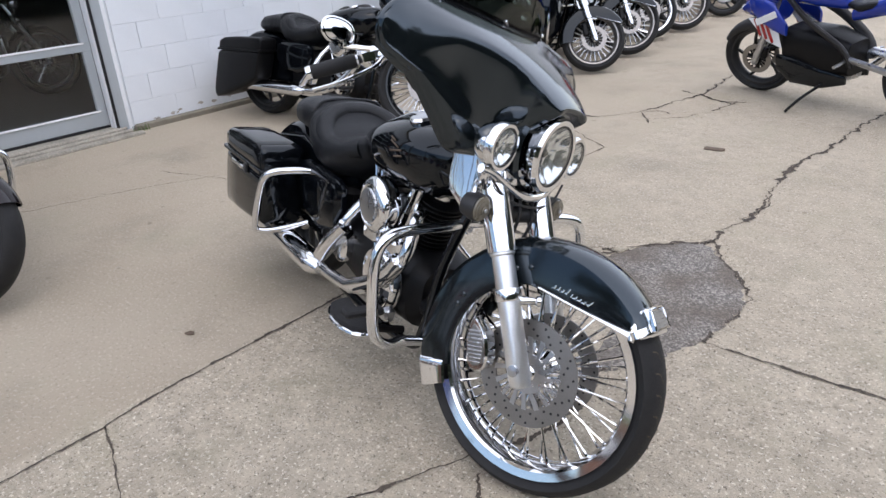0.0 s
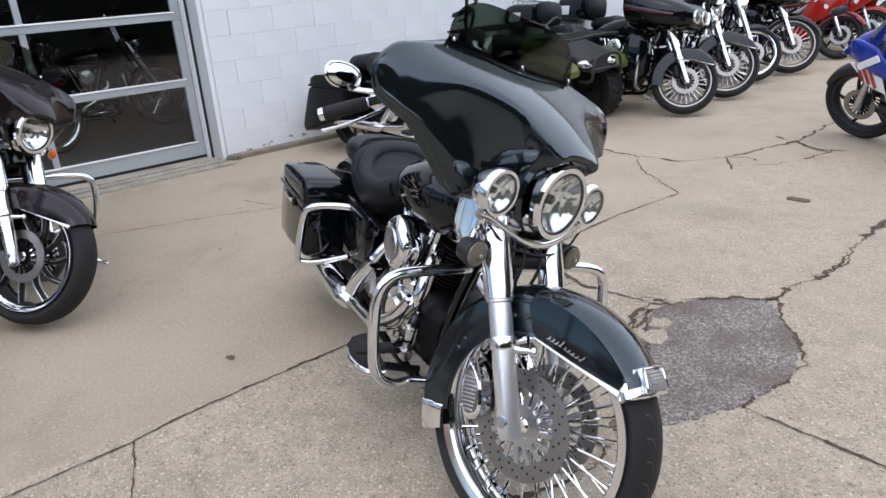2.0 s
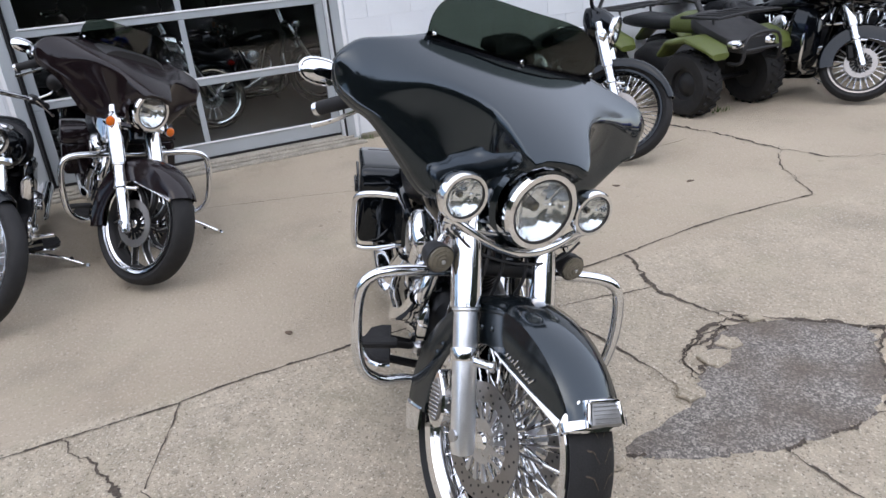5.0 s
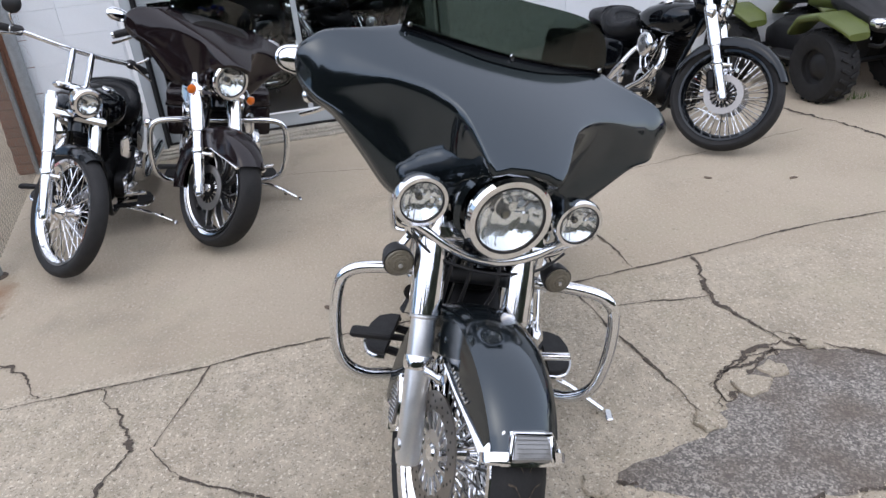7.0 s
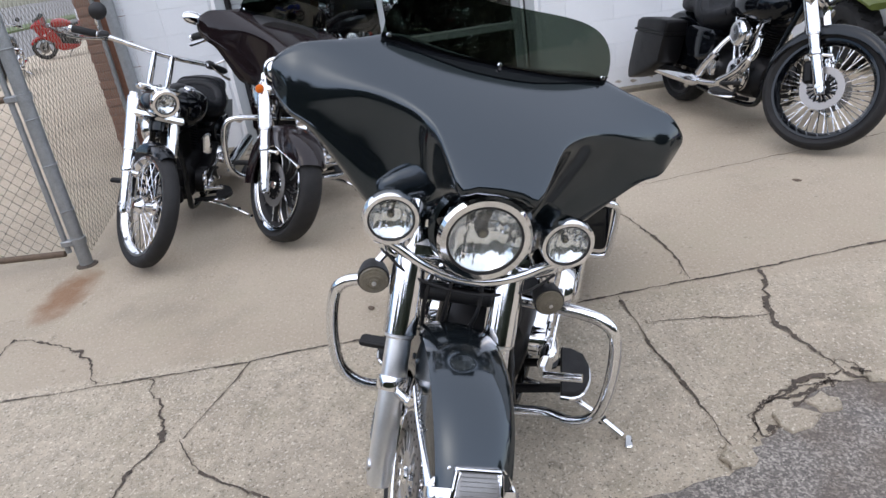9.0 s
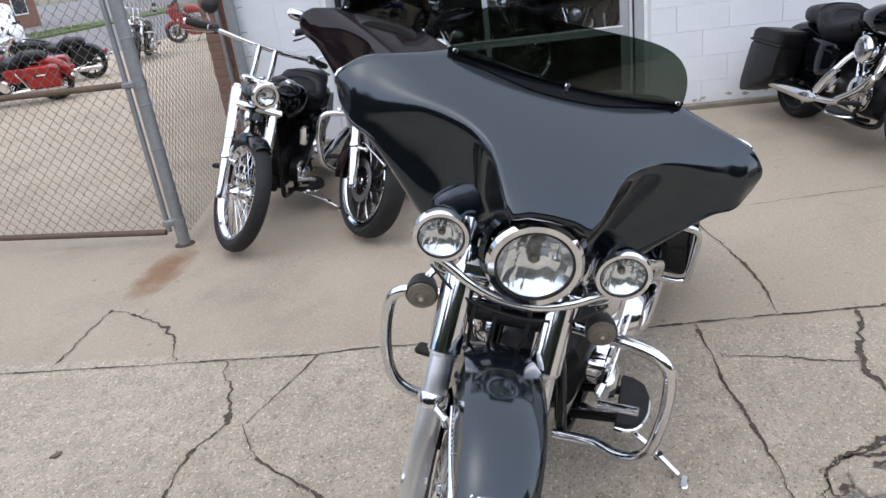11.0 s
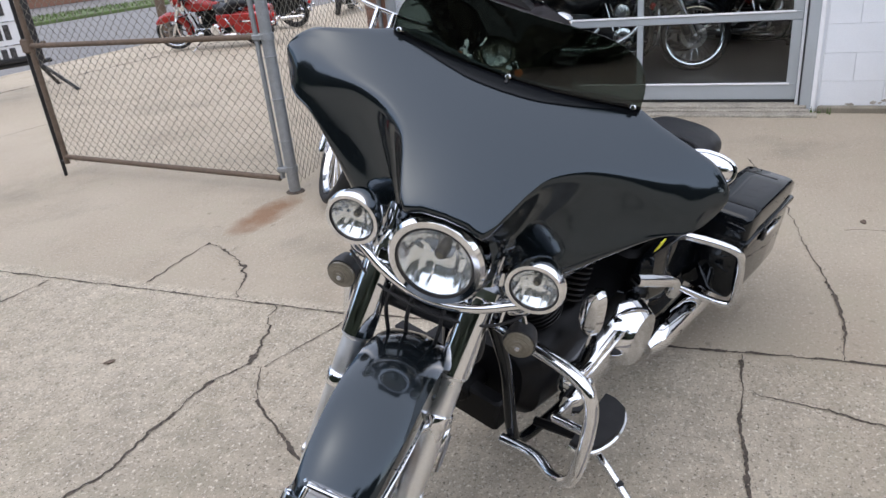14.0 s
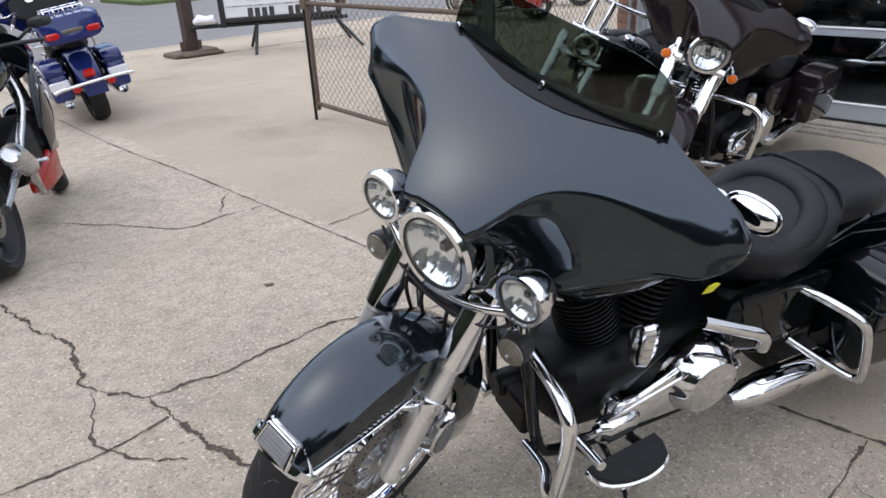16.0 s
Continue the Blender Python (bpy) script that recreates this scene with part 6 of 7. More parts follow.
for i, (x, y) in enumerate(((-3.42, 2.75), (-3.02, 3.5), (-2.75, 2.2), (-1.4, -0.1), (-2.3, 1.2), (-2.8, 3.9))):
    tagged(part("dead_leaf", Geo().slab([(math.cos(a) * 0.022 * (1 + 0.3 * math.sin(3 * a)), math.sin(a) * 0.014) for a in (2 * math.pi * k / 9 for k in range(9))], 0.006, pose(x, y, 0.001, 0, 4, 50 * i), 0.002), RUST), "small dry brown leaf on the concrete", "leaf", "dead leaves")

# ---- building ----
WX = -5.64
H = 4.2
wall = tagged(part("wall_front", Geo().box((WX - 0.105, 8.25 + 5, H / 2), (0.19, 21.5 - 0.0, H), 0.004).box((WX - 0.105, -0.39, H / 2), (0.19, 0.92, H), 0.004).box((WX - 0.105, 1.285, (H + 2.75) / 2), (0.19, 2.43, H - 2.75), 0.004), BLOCK), "white painted concrete block wall", "wall", kind="structure")
block = Geo().box((0, 0, 0), (0.012, 0.4050, 0.2020), 0.0018).mesh("block", BLOCK)
half_block = Geo().box((0, 0, 0), (0.012, 0.2020, 0.2020), 0.0018).mesh("block", BLOCK)
far = Geo()
Y0 = 2.66
for row in range(20):
    z = 0.125 + row * 0.2032
    y = Y0
    if row % 2:
        if row < 9:
            part("block", half_block, None, wall, m=Matrix.Translation((WX - 0.006, y + 0.10, z)))
        else:
            far.box((WX - 0.006, y + 0.10, z), (0.012, 0.198, 0.198), 0.004)
        y += 0.2032
    while y < 22:
        if row < 9 and y < 13.5:
            part("block", block, None, wall, m=Matrix.Translation((WX - 0.006 + random.uniform(-.0012, .0012), y + 0.2032, z)))
        else:
            far.box((WX - 0.006, y + 0.2032, z), (0.012, 0.401, 0.198), 0.004)
        y += 0.4064
    for k in range(2):
        y = -0.85 + 0.4064 * k
        if row < 9:
            part("block", block, None, wall, m=Matrix.Translation((WX - 0.006, y + 0.21, z)))
        else:
            far.box((WX - 0.006, y + 0.21, z), (0.012, 0.401, 0.198), 0.004)
tagged(part("far_blocks", far, BLOCK, wall), kind="stuff")
BARE = surface("bare_concrete_block", (0.36, 0.335, 0.29), 0.9, vary=0.5, scale=14, bump=0.5)
for k in range(30):
    y, z, r = rng.uniform(2.7, 7.5), 0.055 + abs(rng.gauss(0, 0.03)), rng.uniform(0.008, 0.022)
    if k % 4 == 0:
        z += 0.19
    o = [(math.cos(a) * r * rng.uniform(0.5, 1.9), math.sin(a) * r * rng.uniform(0.35, 0.9)) for a in (2 * math.pi * q / 9 for q in range(9))]
    part("paint_chip", Geo().slab(o, 0.0015, Matrix.Translation((WX + 0.0015, y, z)) @ Matrix.Rotation(math.pi / 2, 4, 'Z') @ Matrix.Rotation(math.pi / 2, 4, 'X'), 0.0004), BARE, wall)
tagged(part("wall_footing", Geo().box((WX + 0.02, 13.0, 0.01), (0.06, 20.7, 0.075), 0.012).box((WX + 0.02, -0.40, 0.01), (0.06, 0.90, 0.075), 0.012), surface("stained_footing", (0.20, 0.18, 0.14), 0.9, vary=0.4, scale=8, bump=0.5)), "dark stained concrete footing along the wall", "footing", kind="structure")
tagged(part("roof", Geo().box((WX - 6, 11.5, H + 0.08), (12.4, 25.2, 0.16), 0.02), WOOD), "flat roof of the shop", "roof", kind="structure")
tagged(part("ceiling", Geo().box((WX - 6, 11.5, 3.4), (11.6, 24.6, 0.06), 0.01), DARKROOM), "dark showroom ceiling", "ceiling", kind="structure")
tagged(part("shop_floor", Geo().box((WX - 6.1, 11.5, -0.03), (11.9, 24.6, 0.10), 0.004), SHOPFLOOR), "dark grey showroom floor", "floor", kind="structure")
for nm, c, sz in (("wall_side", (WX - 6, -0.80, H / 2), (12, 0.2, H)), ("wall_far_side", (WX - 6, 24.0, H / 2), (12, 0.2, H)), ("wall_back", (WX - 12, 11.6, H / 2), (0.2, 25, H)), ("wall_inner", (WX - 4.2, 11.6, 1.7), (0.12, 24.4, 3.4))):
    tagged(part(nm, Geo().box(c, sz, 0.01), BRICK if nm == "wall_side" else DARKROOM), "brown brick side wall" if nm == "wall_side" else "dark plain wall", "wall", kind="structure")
tagged(part("corner_pilaster", Geo().box((WX - 0.16, -1.0, H / 2), (0.24, 0.20, H), 0.006), BRICK), "brown brick corner of the shop wall", "pilaster", kind="structure")
PIL = bpy.data.objects["corner_pilaster"]
course = Geo().box((0, 0, 0), (0.25, 0.21, 0.064), 0.006).mesh("brick", BRICK)
for i in range(44):
    part("brick", course, None, PIL, m=Matrix.Translation((WX - 0.16 + 0.004 * (i % 2), -1.0 + 0.003 * (i % 3), 0.05 + 0.0745 * i)))
tagged(part("downpipe", Geo().tube([(WX + 0.05, -0.80, 0.02), (WX + 0.05, -0.80, H)], 0.045, 12), GALV), "grey metal downpipe at the wall corner", "downpipe")

# glazed sectional door
D0, D1 = 0.13, 2.50
door = thing("door_1", Matrix.Translation((WX - 0.10, 0, 0)), "closed glazed aluminium sectional door with dark panes", "door", kind="structure")
rails = [(0.075, 0.20), (0.665, 0.73), (1.195, 1.26), (1.725, 1.79), (2.255, 2.32), (2.66, 2.74)]
for z0, z1 in rails:
    part("rail", Geo().box((0, (D0 + D1) / 2, (z0 + z1) / 2), (0.045, D1 - D0, z1 - z0), 0.004), ALU, door)
for y in (D0 + 0.035, 1.335, D1 - 0.035):
    for (_, z0), (z1, _) in zip(rails[:-1], rails[1:]):
        part("stile", Geo().box((0, y, (z0 + z1) / 2), (0.04, 0.045 if y == 1.335 else 0.07, z1 - z0), 0.003), ALU, door)
for ya, yb in ((D0 + 0.07, 1.3125), (1.3575, D1 - 0.07)):
    for i, ((_, z0), (z1, _)) in enumerate(zip(rails[:-1], rails[1:])):
        pane = part("pane", Geo().box((-0.005, (ya + yb) / 2, (z0 + z1) / 2), (0.006, yb - ya, z1 - z0), 0.001), GLASS, door)
        pane.visible_shadow = False
part("edge_seal", Geo().box((0.012, D1 + 0.008, 1.40), (0.03, 0.018, 2.70), 0.003), RUBBER, door)
part("edge_seal", Geo().box((0.012, D0 - 0.008, 1.40), (0.03, 0.018, 2.70), 0.003), RUBBER, door)
# black sheets on the jambs' inner faces, the recess's shade put into colour
for y in (D0 - 0.022, D1 + 0.022):
    part("jamb_shade", Geo().box((0.055, y, 1.40), (0.15, 0.008, 2.70), 0.002), RUBBER, door)
# thin white lips paint the highlight on the rails' top edges
for z0, z1 in rails[:-1]:
    part("highlight_lip", Geo().box((0.026, (D0 + D1) / 2, z1 - 0.004), (0.012, D1 - D0 - 0.10, 0.014), 0.003), WHITE, door)
part("bottom_seal", Geo().box((0, (D0 + D1) / 2, 0.065), (0.05, D1 - D0, 0.02), 0.004), RUBBER, door)
fr = thing("door_frame", Matrix.Translation((WX, 0, 0)), "weathered pale painted door frame", "door frame", kind="structure")
for y, w in ((2.565, 0.13), (0.065, 0.13)):
    part("jamb", Geo().box((-0.04, y, 1.40), (0.13, w * 0.62, 2.80), 0.006), ALU, fr)
    part("trim_board", Geo().box((0.004, y + (0.05 if y > 1 else -0.05), 1.40), (0.03, 0.045, 2.80), 0.006), WHITE, fr)
part("head", Geo().box((-0.04, 1.315, 2.80), (0.13, 2.7, 0.10), 0.006), ALU, fr)
sill = thing("door_sill", Matrix.Translation((WX, 0, 0)), "weathered stepped wooden and concrete door sill", "sill", kind="structure")
rng = random.Random(12)
for name, x, w, z, h, ln in (("sill_board", -0.03, 0.17, 0.030, 0.052, 2.52), ("sill_nosing", 0.085, 0.045, 0.020, 0.040, 2.56), ("sill_step", 0.155, 0.085, 0.010, 0.026, 2.66)):
    rings = []
    for i in range(41):
        y = 1.315 - ln / 2 + ln * i / 40
        a, b, e = x - w / 2, x + w / 2 - abs(rng.gauss(0, 0.004)), z + h / 2 - abs(rng.gauss(0, 0.0035))
        rings.append([(a, y, z - h / 2), (b, y, z - h / 2), (b, y, e - 0.008), (b - 0.008, y, e), (a, y, e)])
    part(name, Geo().loft(rings), SILL, sill)
part("sill_gap", Geo().box((0.059, 1.315, 0.012), (0.010, 2.50, 0.040), 0.002), DIRT, sill)

# ---- fence, gate ----
POST = Vector((-3.40, -0.535, 0))


def chainlink(length, height, pitch=0.072):
    """Woven wire in the local x, z plane: zigzag strands that hook into one another."""
    g = Geo()
    h = pitch / 4
    n = int(length / (2 * h))
    rows = int(height / pitch)
    for i in range(n):
        x0 = (i + 0.5) * length / n
        pts = []
        for r in range(2 * rows + 1):
            s = 1 if (r + i) % 2 else -1
            pts.append((x0 + s * h * 1.04, s * 0.0024, r * height / (2 * rows)))
        g.tube(pts, 0.0020, 4)
    return g


def fence_thing(name, a, b, label, z0=0.08, top=1.85, frame_mat=RUST, rails=(0.08, 1.0, 1.85), stiles=(1,)):
    d = Vector(b) - Vector(a)
    T = thing(name, Matrix.Translation(a) @ Matrix.Rotation(math.atan2(d.y, d.x), 4, 'Z'), label, "gate" if "gate" in name else "fence")
    ln = d.length
    tagged(part("chain_mesh", chainlink(ln, top - z0).move(Matrix.Translation((0, 0, z0))), WIRE, T, sharp=180), kind="stuff")
    for z in rails:
        za, zb = z if isinstance(z, tuple) else (z, z)
        part("rail", Geo().tube([(0, 0, za), (ln, 0, zb)], 0.019, 10), frame_mat, T)
    for u in stiles:
        part("stile", Geo().tube([(u * ln, 0, z0 - 0.02), (u * ln, 0, top + 0.02)], 0.021, 10), frame_mat, T)
    return T, ln


gate, gl = fence_thing("chain_link_gate", POST + Vector((0.0, -0.10, 0)), (-3.47, -2.70, 0), "rusty chain-link swing gate standing half open", z0=0.12, rails=((0.09, 0.155), 1.0, 1.85))
part("drop_rod", Geo().tube([(gl + 0.06, 0, 0.0), (gl + 0.06, 0, 1.95)], 0.014, 8).tube([(gl, 0, 0.12), (gl + 0.07, 0, 0.12)], 0.012, 8), PLASTIC, gate)
part("latch", Geo().box((gl + 0.03, 0, 1.0), (0.09, 0.06, 0.10), 0.01), RUST, gate)
fence, fl = fence_thing("chain_link_fence", POST + Vector((-0.10, -0.02, 0)), (WX + 0.02, -0.93, 0), "galvanised chain-link fence panel between post and wall", z0=0.03, frame_mat=GALV, rails=(1.85,), stiles=(1,))
post = thing("gate_post", Matrix.Translation(POST), "thick grey galvanised gate post", "post")
part("tube", Geo().tube([(0, 0, 0), (0, 0, 2.2)], 0.038, 16), GALV, post)
for z in (0.35, 0.62, 0.88, 1.25, 1.52):
    part("wire_tie", Geo().tube([(0.045, -0.02, z), (0.02, 0.045, z + 0.004), (-0.05, 0.02, z)], 0.004, 6, 3), GALV, post)
part("hinge_tube", Geo().tube([(0.02, -0.065, 0.10), (0.02, -0.065, 2.0)], 0.016, 10), GALV, post)
for z in (0.16, 1.0, 1.8):
    part("hinge_band", Geo().turn([(0.040, -0.02), (0.044, -0.018), (0.044, 0.018), (0.040, 0.02)], (0, 0, z), (0, 0, 1), 18).box((0.02, -0.05, z), (0.05, 0.07, 0.035), 0.006), GALV, post)
part("footing", Geo().turn([(0.065, -0.005), (0.06, 0.006), (0.04, 0.012)], (0, 0, 0), (0, 0, 1), 14), DIRT, post)

# ---- motorcycles in the yard ----
bagger("glossy black touring motorcycle with wide fairing and chrome spoked wheel", -0.82, 1.405, -17.1, 10.86, 23.07, BLACK, front_paint=CHARCOAL, hero=True)
bagger("dark cherry touring motorcycle with amber signals by the glazed door", -3.32, 0.69, 4, 10, 34, BROWN, wheel_r=0.32, wheel_w=0.13, style='cast', spots=False, signal=AMBER, bag_rail=False)
bagger("slim black custom motorcycle with chrome forks beside the fence", -3.27, -0.105, 2, 14, 38, BLACK, fairing='bullet', wheel_r=0.34, wheel_w=0.09, style='wire', spots=False, signal=None, guard=False, bags=False, bars='wide', fender='short')
bagger("black motorcycle with large spoked front wheel at the block wall", -3.47, 3.83, 7, 9, 36, BLACK, fairing='nacelle', wheel_r=0.348, wheel_w=0.12, style='spoke', spots=False, guard=False, bars='ape', drop=0.15, bag_rail=False, fender='mid', trim=BLACK, rim_mat=BLACK, bagpaint=ENGINE)
quad("olive green and black farm quad bike parked at the block wall", -4.19, 5.52, 2)
bagger("black and maroon touring motorcycle with twin headlights in its fairing", -3.54, 6.33, 6, 9, 34, BLACK, fairing='shark', wheel_r=0.305, style='many', rim_mat=DISC, spots=False, signal=AMBER, trunk=BLACK, bag_rail=True)
bagger("black cruiser with chrome-trimmed front fender at the wall", -3.67, 7.27, 6, 9, 34, BLACK, fairing='batwing', wheel_r=0.33, style='many', rim_mat=DISC, spots=True, signal=AMBER, trunk=BLACK)
bagger("black cruiser with cast wheels in the row at the wall", -3.93, 8.27, 5, 9, 34, BLACK, fairing='bullet', wheel_r=0.32, style='cast', spots=False, signal=AMBER, bags=False, guard=False, bars='wide', fender='short')
bagger("black cruiser with long chrome forks in the row", -3.88, 9.05, 4, 9, 36, BLACK, fairing='shark', wheel_r=0.34, style='many', rim_mat=DISC, spots=False, signal=AMBER, bars='ape', fender='mid')
sportbike("bright red sport motorcycle in the row at the wall", -3.9, 10.5, 8, 10, RED)
sportbike("red and black sport motorcycle in the row at the wall", -3.9, 11.4, 8, 10, RED, BLACK)
bagger("black cruiser at the far end of the row", -3.9, 12.4, 4, 9, 22, BLACK, fairing='nacelle', wheel_r=0.33, style='cast', spots=False, bags=True, bars='ape')
sportbike("blue and white sport motorcycle on its side stand facing the wall", -1.89, 6.32, 158, 9, BLUE, BLACK, nose=-0.16)
sportbike("black and red sport motorcycle seen from its tail", -1.18, -2.50, -116, 8, BLACK, RED)
bagger("navy blue touring motorcycle with luggage trunk and chrome rack", -2.47, -6.15, -99, 9, 10, NAVY, fairing='batwing', wheel_r=0.33, style='cast', spots=True, trunk=NAVY)
bagger("bright red touring motorcycle parked beyond the fence", -10.2, -7.60, -79, 9, 18, RED, fairing='batwing', wheel_r=0.33, style='cast', spots=False, signal=AMBER)
bagger("black cruiser parked beyond the red motorcycle", -12.6, -8.40, -79, 9, 12, BLACK, fairing='nacelle', wheel_r=0.33, style='cast', spots=False, bags=False, bars='wide')
bagger("black cruiser parked far across the yard", -14.8, -6.9, 20, 9, 12, BLACK, fairing='bullet', wheel_r=0.33, style='wire', spots=False, bags=False, bars='wide')
sportbike("red sport motorcycle parked far across the yard", -19.0, -7.9, -80, 9, RED)
# inside the shop, behind the door's glass
bagger("black cruiser with chrome engine inside the showroom", -7.3, 1.62, 92, 6, 8, BLACK, "showroom motorcycles", fairing='nacelle', wheel_r=0.34, style='wire', spots=False, bags=False, bars='wide', fender='mid')
bagger("black touring motorcycle inside the showroom", -8.3, 0.75, 60, 6, 12, BLACK, "showroom motorcycles", fairing='nacelle', wheel_r=0.34, style='many', rim_mat=DISC, spots=False, bars='ape')
bagger("chrome-trimmed black cruiser inside the showroom", -7.9, 2.9, 70, 6, 20, BLACK, "showroom motorcycles", fairing='bullet', wheel_r=0.34, style='wire', spots=True, bags=False, bars='wide', fender='short')
bagger("black touring motorcycle with high bars deep in the showroom", -9.0, 2.2, 40, 6, 20, BLACK, "showroom motorcycles", fairing='nacelle', wheel_r=0.34, style='many', rim_mat=CHROME, spots=True, bars='ape')
bagger("dark red cruiser with chrome lamps deep in the showroom", -9.1, -0.1, 30, 6, 20, MAROON, "showroom motorcycles", fairing='nacelle', wheel_r=0.34, style='wire', spots=True, bags=False, bars='ape', fender='mid')

# ---- far side of the yard ----
pole = thing("steel_pole", Matrix.Translation((-4.75, -7.95, 0)), "rusty brown steel pole on a square base", "pole")
part("shaft", Geo().box((0, 0, 2.5), (0.17, 0.17, 5.0), 0.008), DARKRUST, pole)
part("base", Geo().box((0.02, 0, 0.04), (0.70, 0.46, 0.07), 0.02, Matrix.Rotation(0.05, 4, 'Y')).box((-0.06, 0.03, 0.03), (0.62, 0.55, 0.05), 0.015), RUST, pole)
for s in (-1, 1):
    part("stiffener", Geo().box((s * 0.12, 0, 0.14), (0.10, 0.02, 0.14), 0.004), RUST, pole)

upole = thing("utility_pole", Matrix.Translation((-11.4, -9.0, 0)), "brown wooden utility pole at the kerb", "pole")
part("shaft", Geo().tube([(0, 0, 0), (0.02, 0, 8)], lambda t: 0.10 - 0.02 * t, 14), RUST, upole)

SIGN = Matrix.Translation((-5.95, -7.25, 0)) @ Matrix.Rotation(radians(-26), 4, 'Z')
sign = thing("letter_board_sign", SIGN, "portable white letter board in a black steel frame", "sign")
part("board", Geo().box((0, 0, 1.15), (1.64, 0.10, 1.30), 0.01), WHITE, sign)
for x in (-0.87, 0.87):
    part("frame_post", Geo().box((x, 0, 1.12), (0.08, 0.14, 1.50), 0.01), PLASTIC, sign)
for z in (1.84, 0.46):
    part("frame_rail", Geo().box((0, 0, z), (1.66, 0.14, 0.06), 0.01), PLASTIC, sign)
part("tail_lamp", Geo().box((-0.95, 0.06, 0.62), (0.07, 0.05, 0.08), 0.012), RUST, sign)
for x, dx in ((0.38, 0.10), (-0.80, -0.32)):
    for s in (-1, 1):
        part("leg", Geo().tube([(x, 0, 0.42), (x + dx, s * 0.50, 0.0)], 0.024, 8), PLASTIC, sign)
part("beam", Geo().tube([(-1.0, 0, 0.40), (1.35, 0, 0.40)], 0.03, 8), PLASTIC, sign)
for i in range(4):
    part("letter_rail", Geo().box((0, 0.056, 0.66 + 0.30 * i), (1.60, 0.010, 0.014), 0.002), STEEL, sign)
rng = random.Random(9)
for i in range(4):
    for x0, n in ((0.46, 4), (-0.14, 5)):
        for j in range(n):
            x = x0 - 0.105 * j
            part("letter_bar", Geo().box((x, 0.055, 0.53 + 0.30 * i + rng.uniform(-.006, .006)), (0.074, 0.008, 0.19), 0.004), REDLENS if i == 3 and x0 > 0 else LETTER, sign)

bag = Geo().oval([(0.95, -0.02, 0.46, .06, .03, .03, 2.2), (1.0, 0.0, 0.50, .12, .07, .06, 2.2), (1.10, 0.02, 0.49, .14, .06, .05, 2.4), (1.22, -0.02, 0.50, .12, .08, .06, 2.2), (1.30, 0.0, 0.47, .05, .03, .03, 2.2)], 16).move(SIGN)
tagged(part("white_bag", bag, WHITE), "crumpled white bag lying on the sign's beam", "bag")
verge = Geo()
verge.box((-35, -23.6, -0.08), (51, 3.8, 0.16), 0.03)
tagged(part("grass_verge", verge, GRASS), "mown green grass strip between the street lanes", "grass verge", kind="structure")
blades = Geo()
rng = random.Random(3)
for i in range(2500):
    x, y = rng.uniform(-40, -9.7), rng.uniform(-25.4, -21.8)
    h, a = rng.uniform(0.05, 0.13), rng.uniform(0, 6.3)
    dx, dy = math.cos(a) * 0.03, math.sin(a) * 0.03
    blades.add([(x - dx, y - dy, -0.005), (x + dx, y + dy, -0.005), (x + dy * 1.5, y - dx * 1.5, h)], [(0, 1, 2)])
tagged(part("grass_tufts", blades, GRASS), "tufts of green grass on the verge", "grass", kind="stuff")
weeds = Geo()
for x0, y0, n in ((WX + 0.06, 2.66, 30), (-4.1, 5.40, 20), (-5.5, 5.2, 30)):
    for i in range(n):
        a, h = rng.uniform(0, 6.3), rng.uniform(0.02, 0.07)
        x, y = x0 + rng.gauss(0, 0.025), y0 + rng.gauss(0, 0.05)
        dx, dy = math.cos(a) * 0.006, math.sin(a) * 0.006
        weeds.add([(x - dx, y - dy, -0.002), (x + dx, y + dy, -0.002), (x + dy * 3, y - dx * 3, h)], [(0, 1, 2)])
tagged(part("weeds", weeds, GRASS), "small green weeds at the wall and in cracks", "weeds", kind="stuff")
van("white people carrier parked across the street", -36.5, -37.0, 155, WHITE)
van("white van parked across the street", -26.2, -18.8, 38, WHITE, 1.85)
van("white car parked across the street", -38, -14.0, 20, WHITE, 1.5)


def house(label, x, y, w, d, h, m):
    P = thing("building", Matrix.Translation((x, y, -0.13)), label, "building", "street buildings")
    part("wall", Geo().box((0, 0, h / 2), (w, d, h), 0.02), m, P)
    part("roof", Geo().box((0, 0, h + 0.1), (w + 0.4, d + 0.4, 0.2), 0.03), WOOD, P)
    n = int(w / 4)
    for i in range(n):
        W = part("window", Geo().box((-w / 2 + w * (i + 0.5) / n, d / 2 + 0.01, 1.7), (1.7, 0.08, 1.5), 0.02), WHITE, P)
        part("pane", Geo().box((-w / 2 + w * (i + 0.5) / n, d / 2 + 0.045, 1.7), (1.5, 0.03, 1.3), 0.01), PLASTIC, W)
    return P


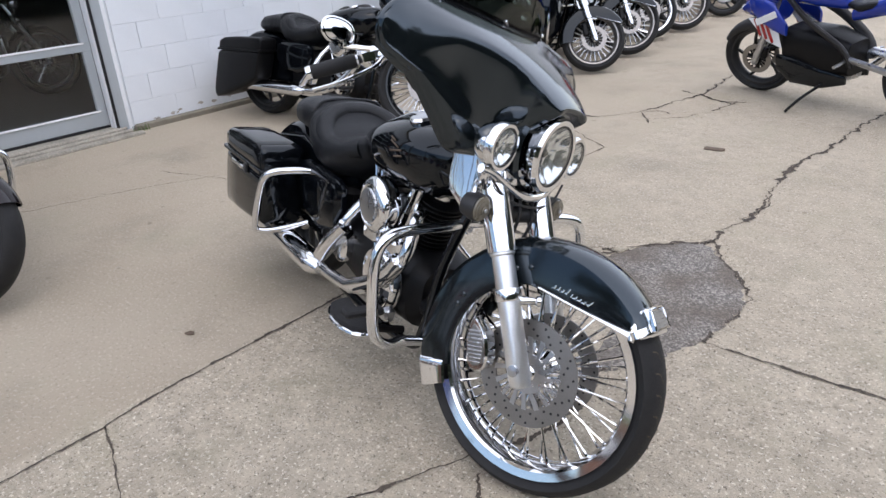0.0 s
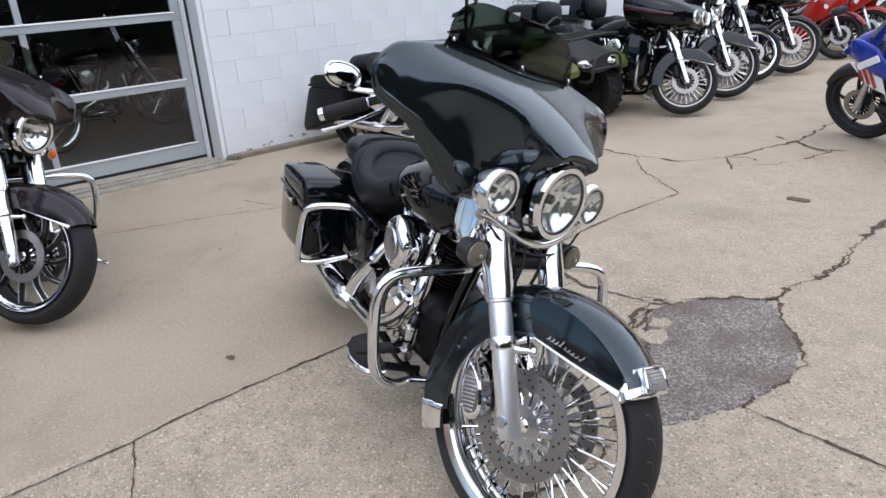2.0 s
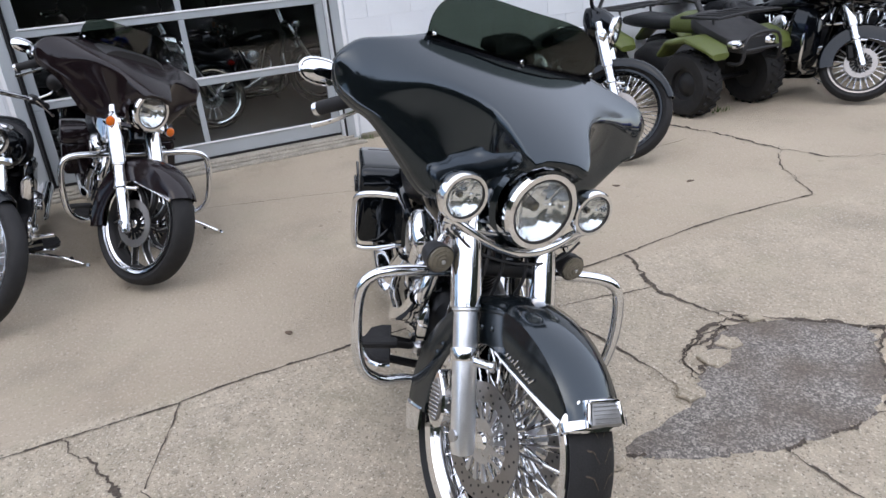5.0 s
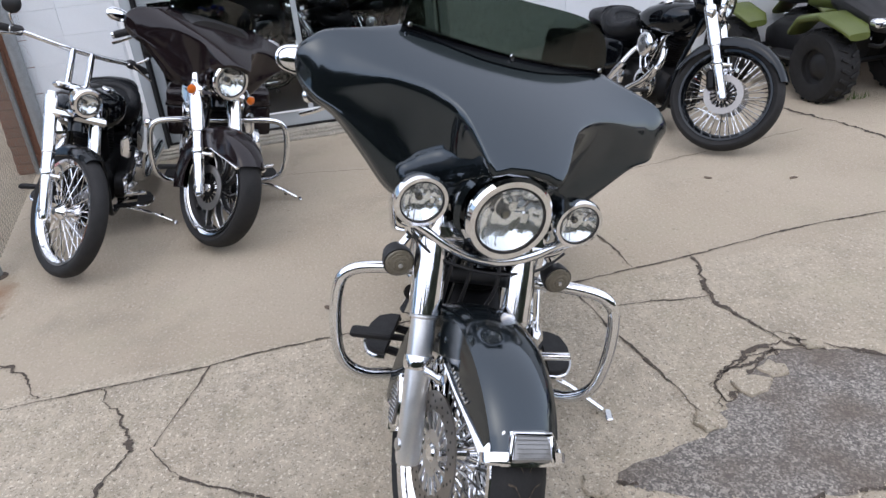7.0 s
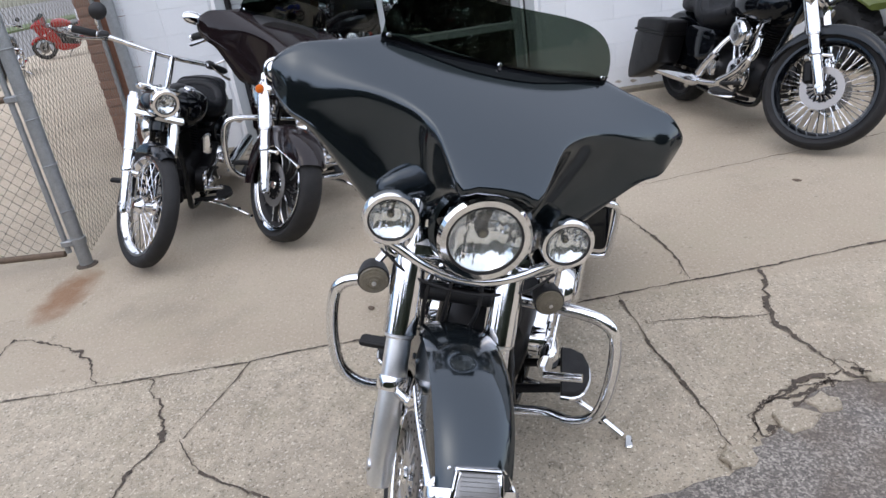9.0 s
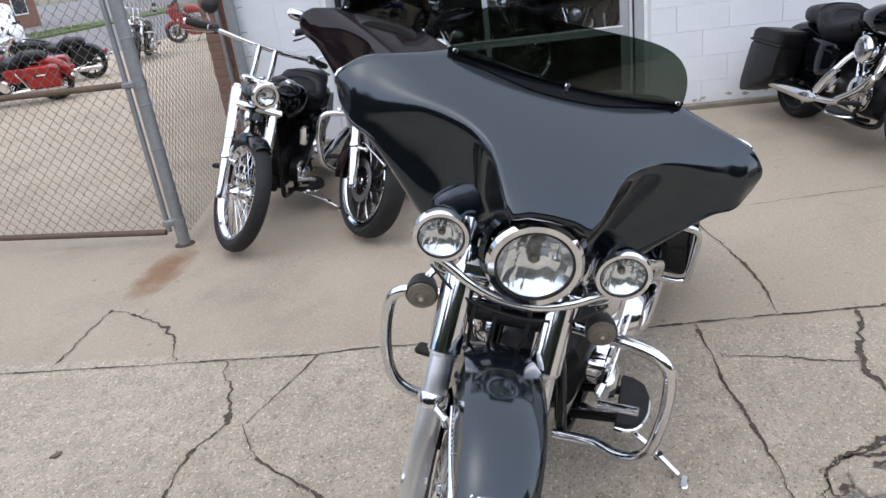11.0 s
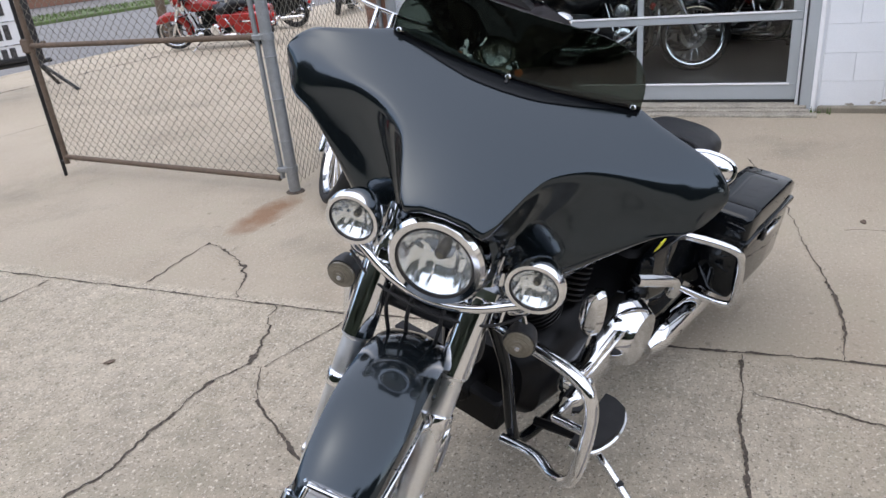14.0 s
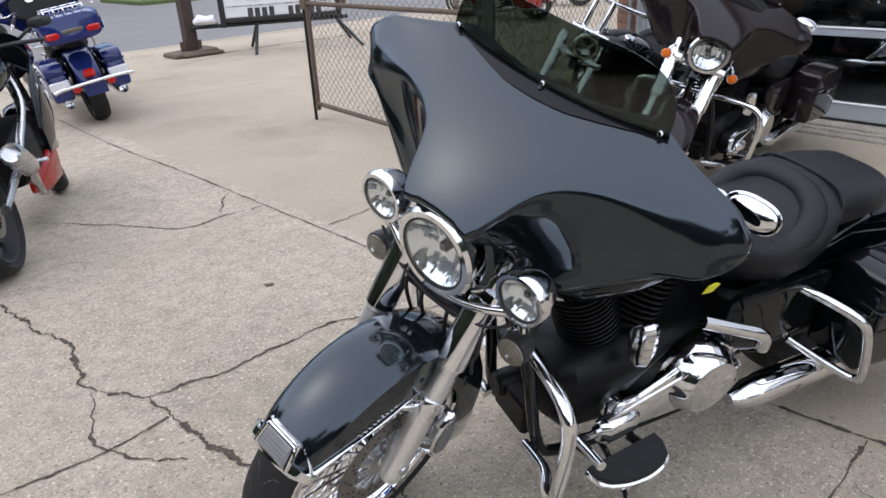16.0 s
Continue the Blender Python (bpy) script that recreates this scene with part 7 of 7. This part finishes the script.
house("long low brown brick building across the street", -34, -40, 40, 8, 4.5, BRICK)
house("pale low building across the street", 6, -34, 30, 8, 5, WOOD)
# out of view: added as a dark backing for reflections in paint and glass
house("unseen brick building added behind the yard's open side for reflections", 34, 10, 10, 50, 6, BRICK)


def tree(x, y, h, seed, leaf=0.16, spread=1.0):
    rng = random.Random(seed)
    P = thing("tree", Matrix.Translation((x, y, -0.13)), "leafy green street tree", "tree", "street trees")
    trunk = Geo().tube([(0, 0, 0), (0.05, 0.03, h * 0.3), (0.0, 0.1, h * 0.62)], lambda t: 0.22 * (1 - 0.6 * t), 10, 4)
    leaves = Geo()
    for i in range(9 if spread == 1 else 15):
        a, r = rng.uniform(0, 6.3), h * rng.uniform(0.16, 0.32) * spread
        tip = Vector((math.cos(a) * r, math.sin(a) * r, h * rng.uniform(0.55 if spread == 1 else 0.08, 0.95)))
        trunk.tube([(0.02, 0.05, h * rng.uniform(0.3, 0.55)), tip * 0.6 + Vector((0, 0, h * 0.2)), tip], lambda t: 0.07 * (1 - 0.8 * t), 6, 3)
        for k in range(260 if spread == 1 else 420):
            q = tip + Vector((rng.gauss(0, 1), rng.gauss(0, 1), rng.gauss(0, 0.8))) * h * 0.09
            u = Vector((rng.gauss(0, 1), rng.gauss(0, 1), rng.gauss(0, 1))).normalized() * leaf
            w = u.orthogonal().normalized() * leaf * 0.62
            leaves.add([q - u, q + w, q + u, q - w], [(0, 1, 2, 3)])
    part("trunk", trunk, RUST, P)
    tagged(part("crown", leaves, FOLIAGE, P), kind="stuff")


for i, (x, y, h) in enumerate(((22, -6, 8), (24, 4, 9), (21, 14, 8), (16, -22, 9), (-4, -24, 8))):
    tree(x, y, h, i)
# dense row of low trees along the yard's open side, with rough grass under them;
# out of view, placed and sized to darken reflections in paint and glass
tagged(part("grass_strip", Geo().box((33.5, 6, 0.01), (54.5, 100, 0.06), 0.02), GRASS), "rough grass under the trees beside the yard", "grass", kind="structure")
for i in range(18):
    tree(7.6 + 1.5 * (i % 2), -16 + 2.3 * i, 4.3 + 0.5 * ((i * 5) % 3), 20 + i, 0.18, 1.45)
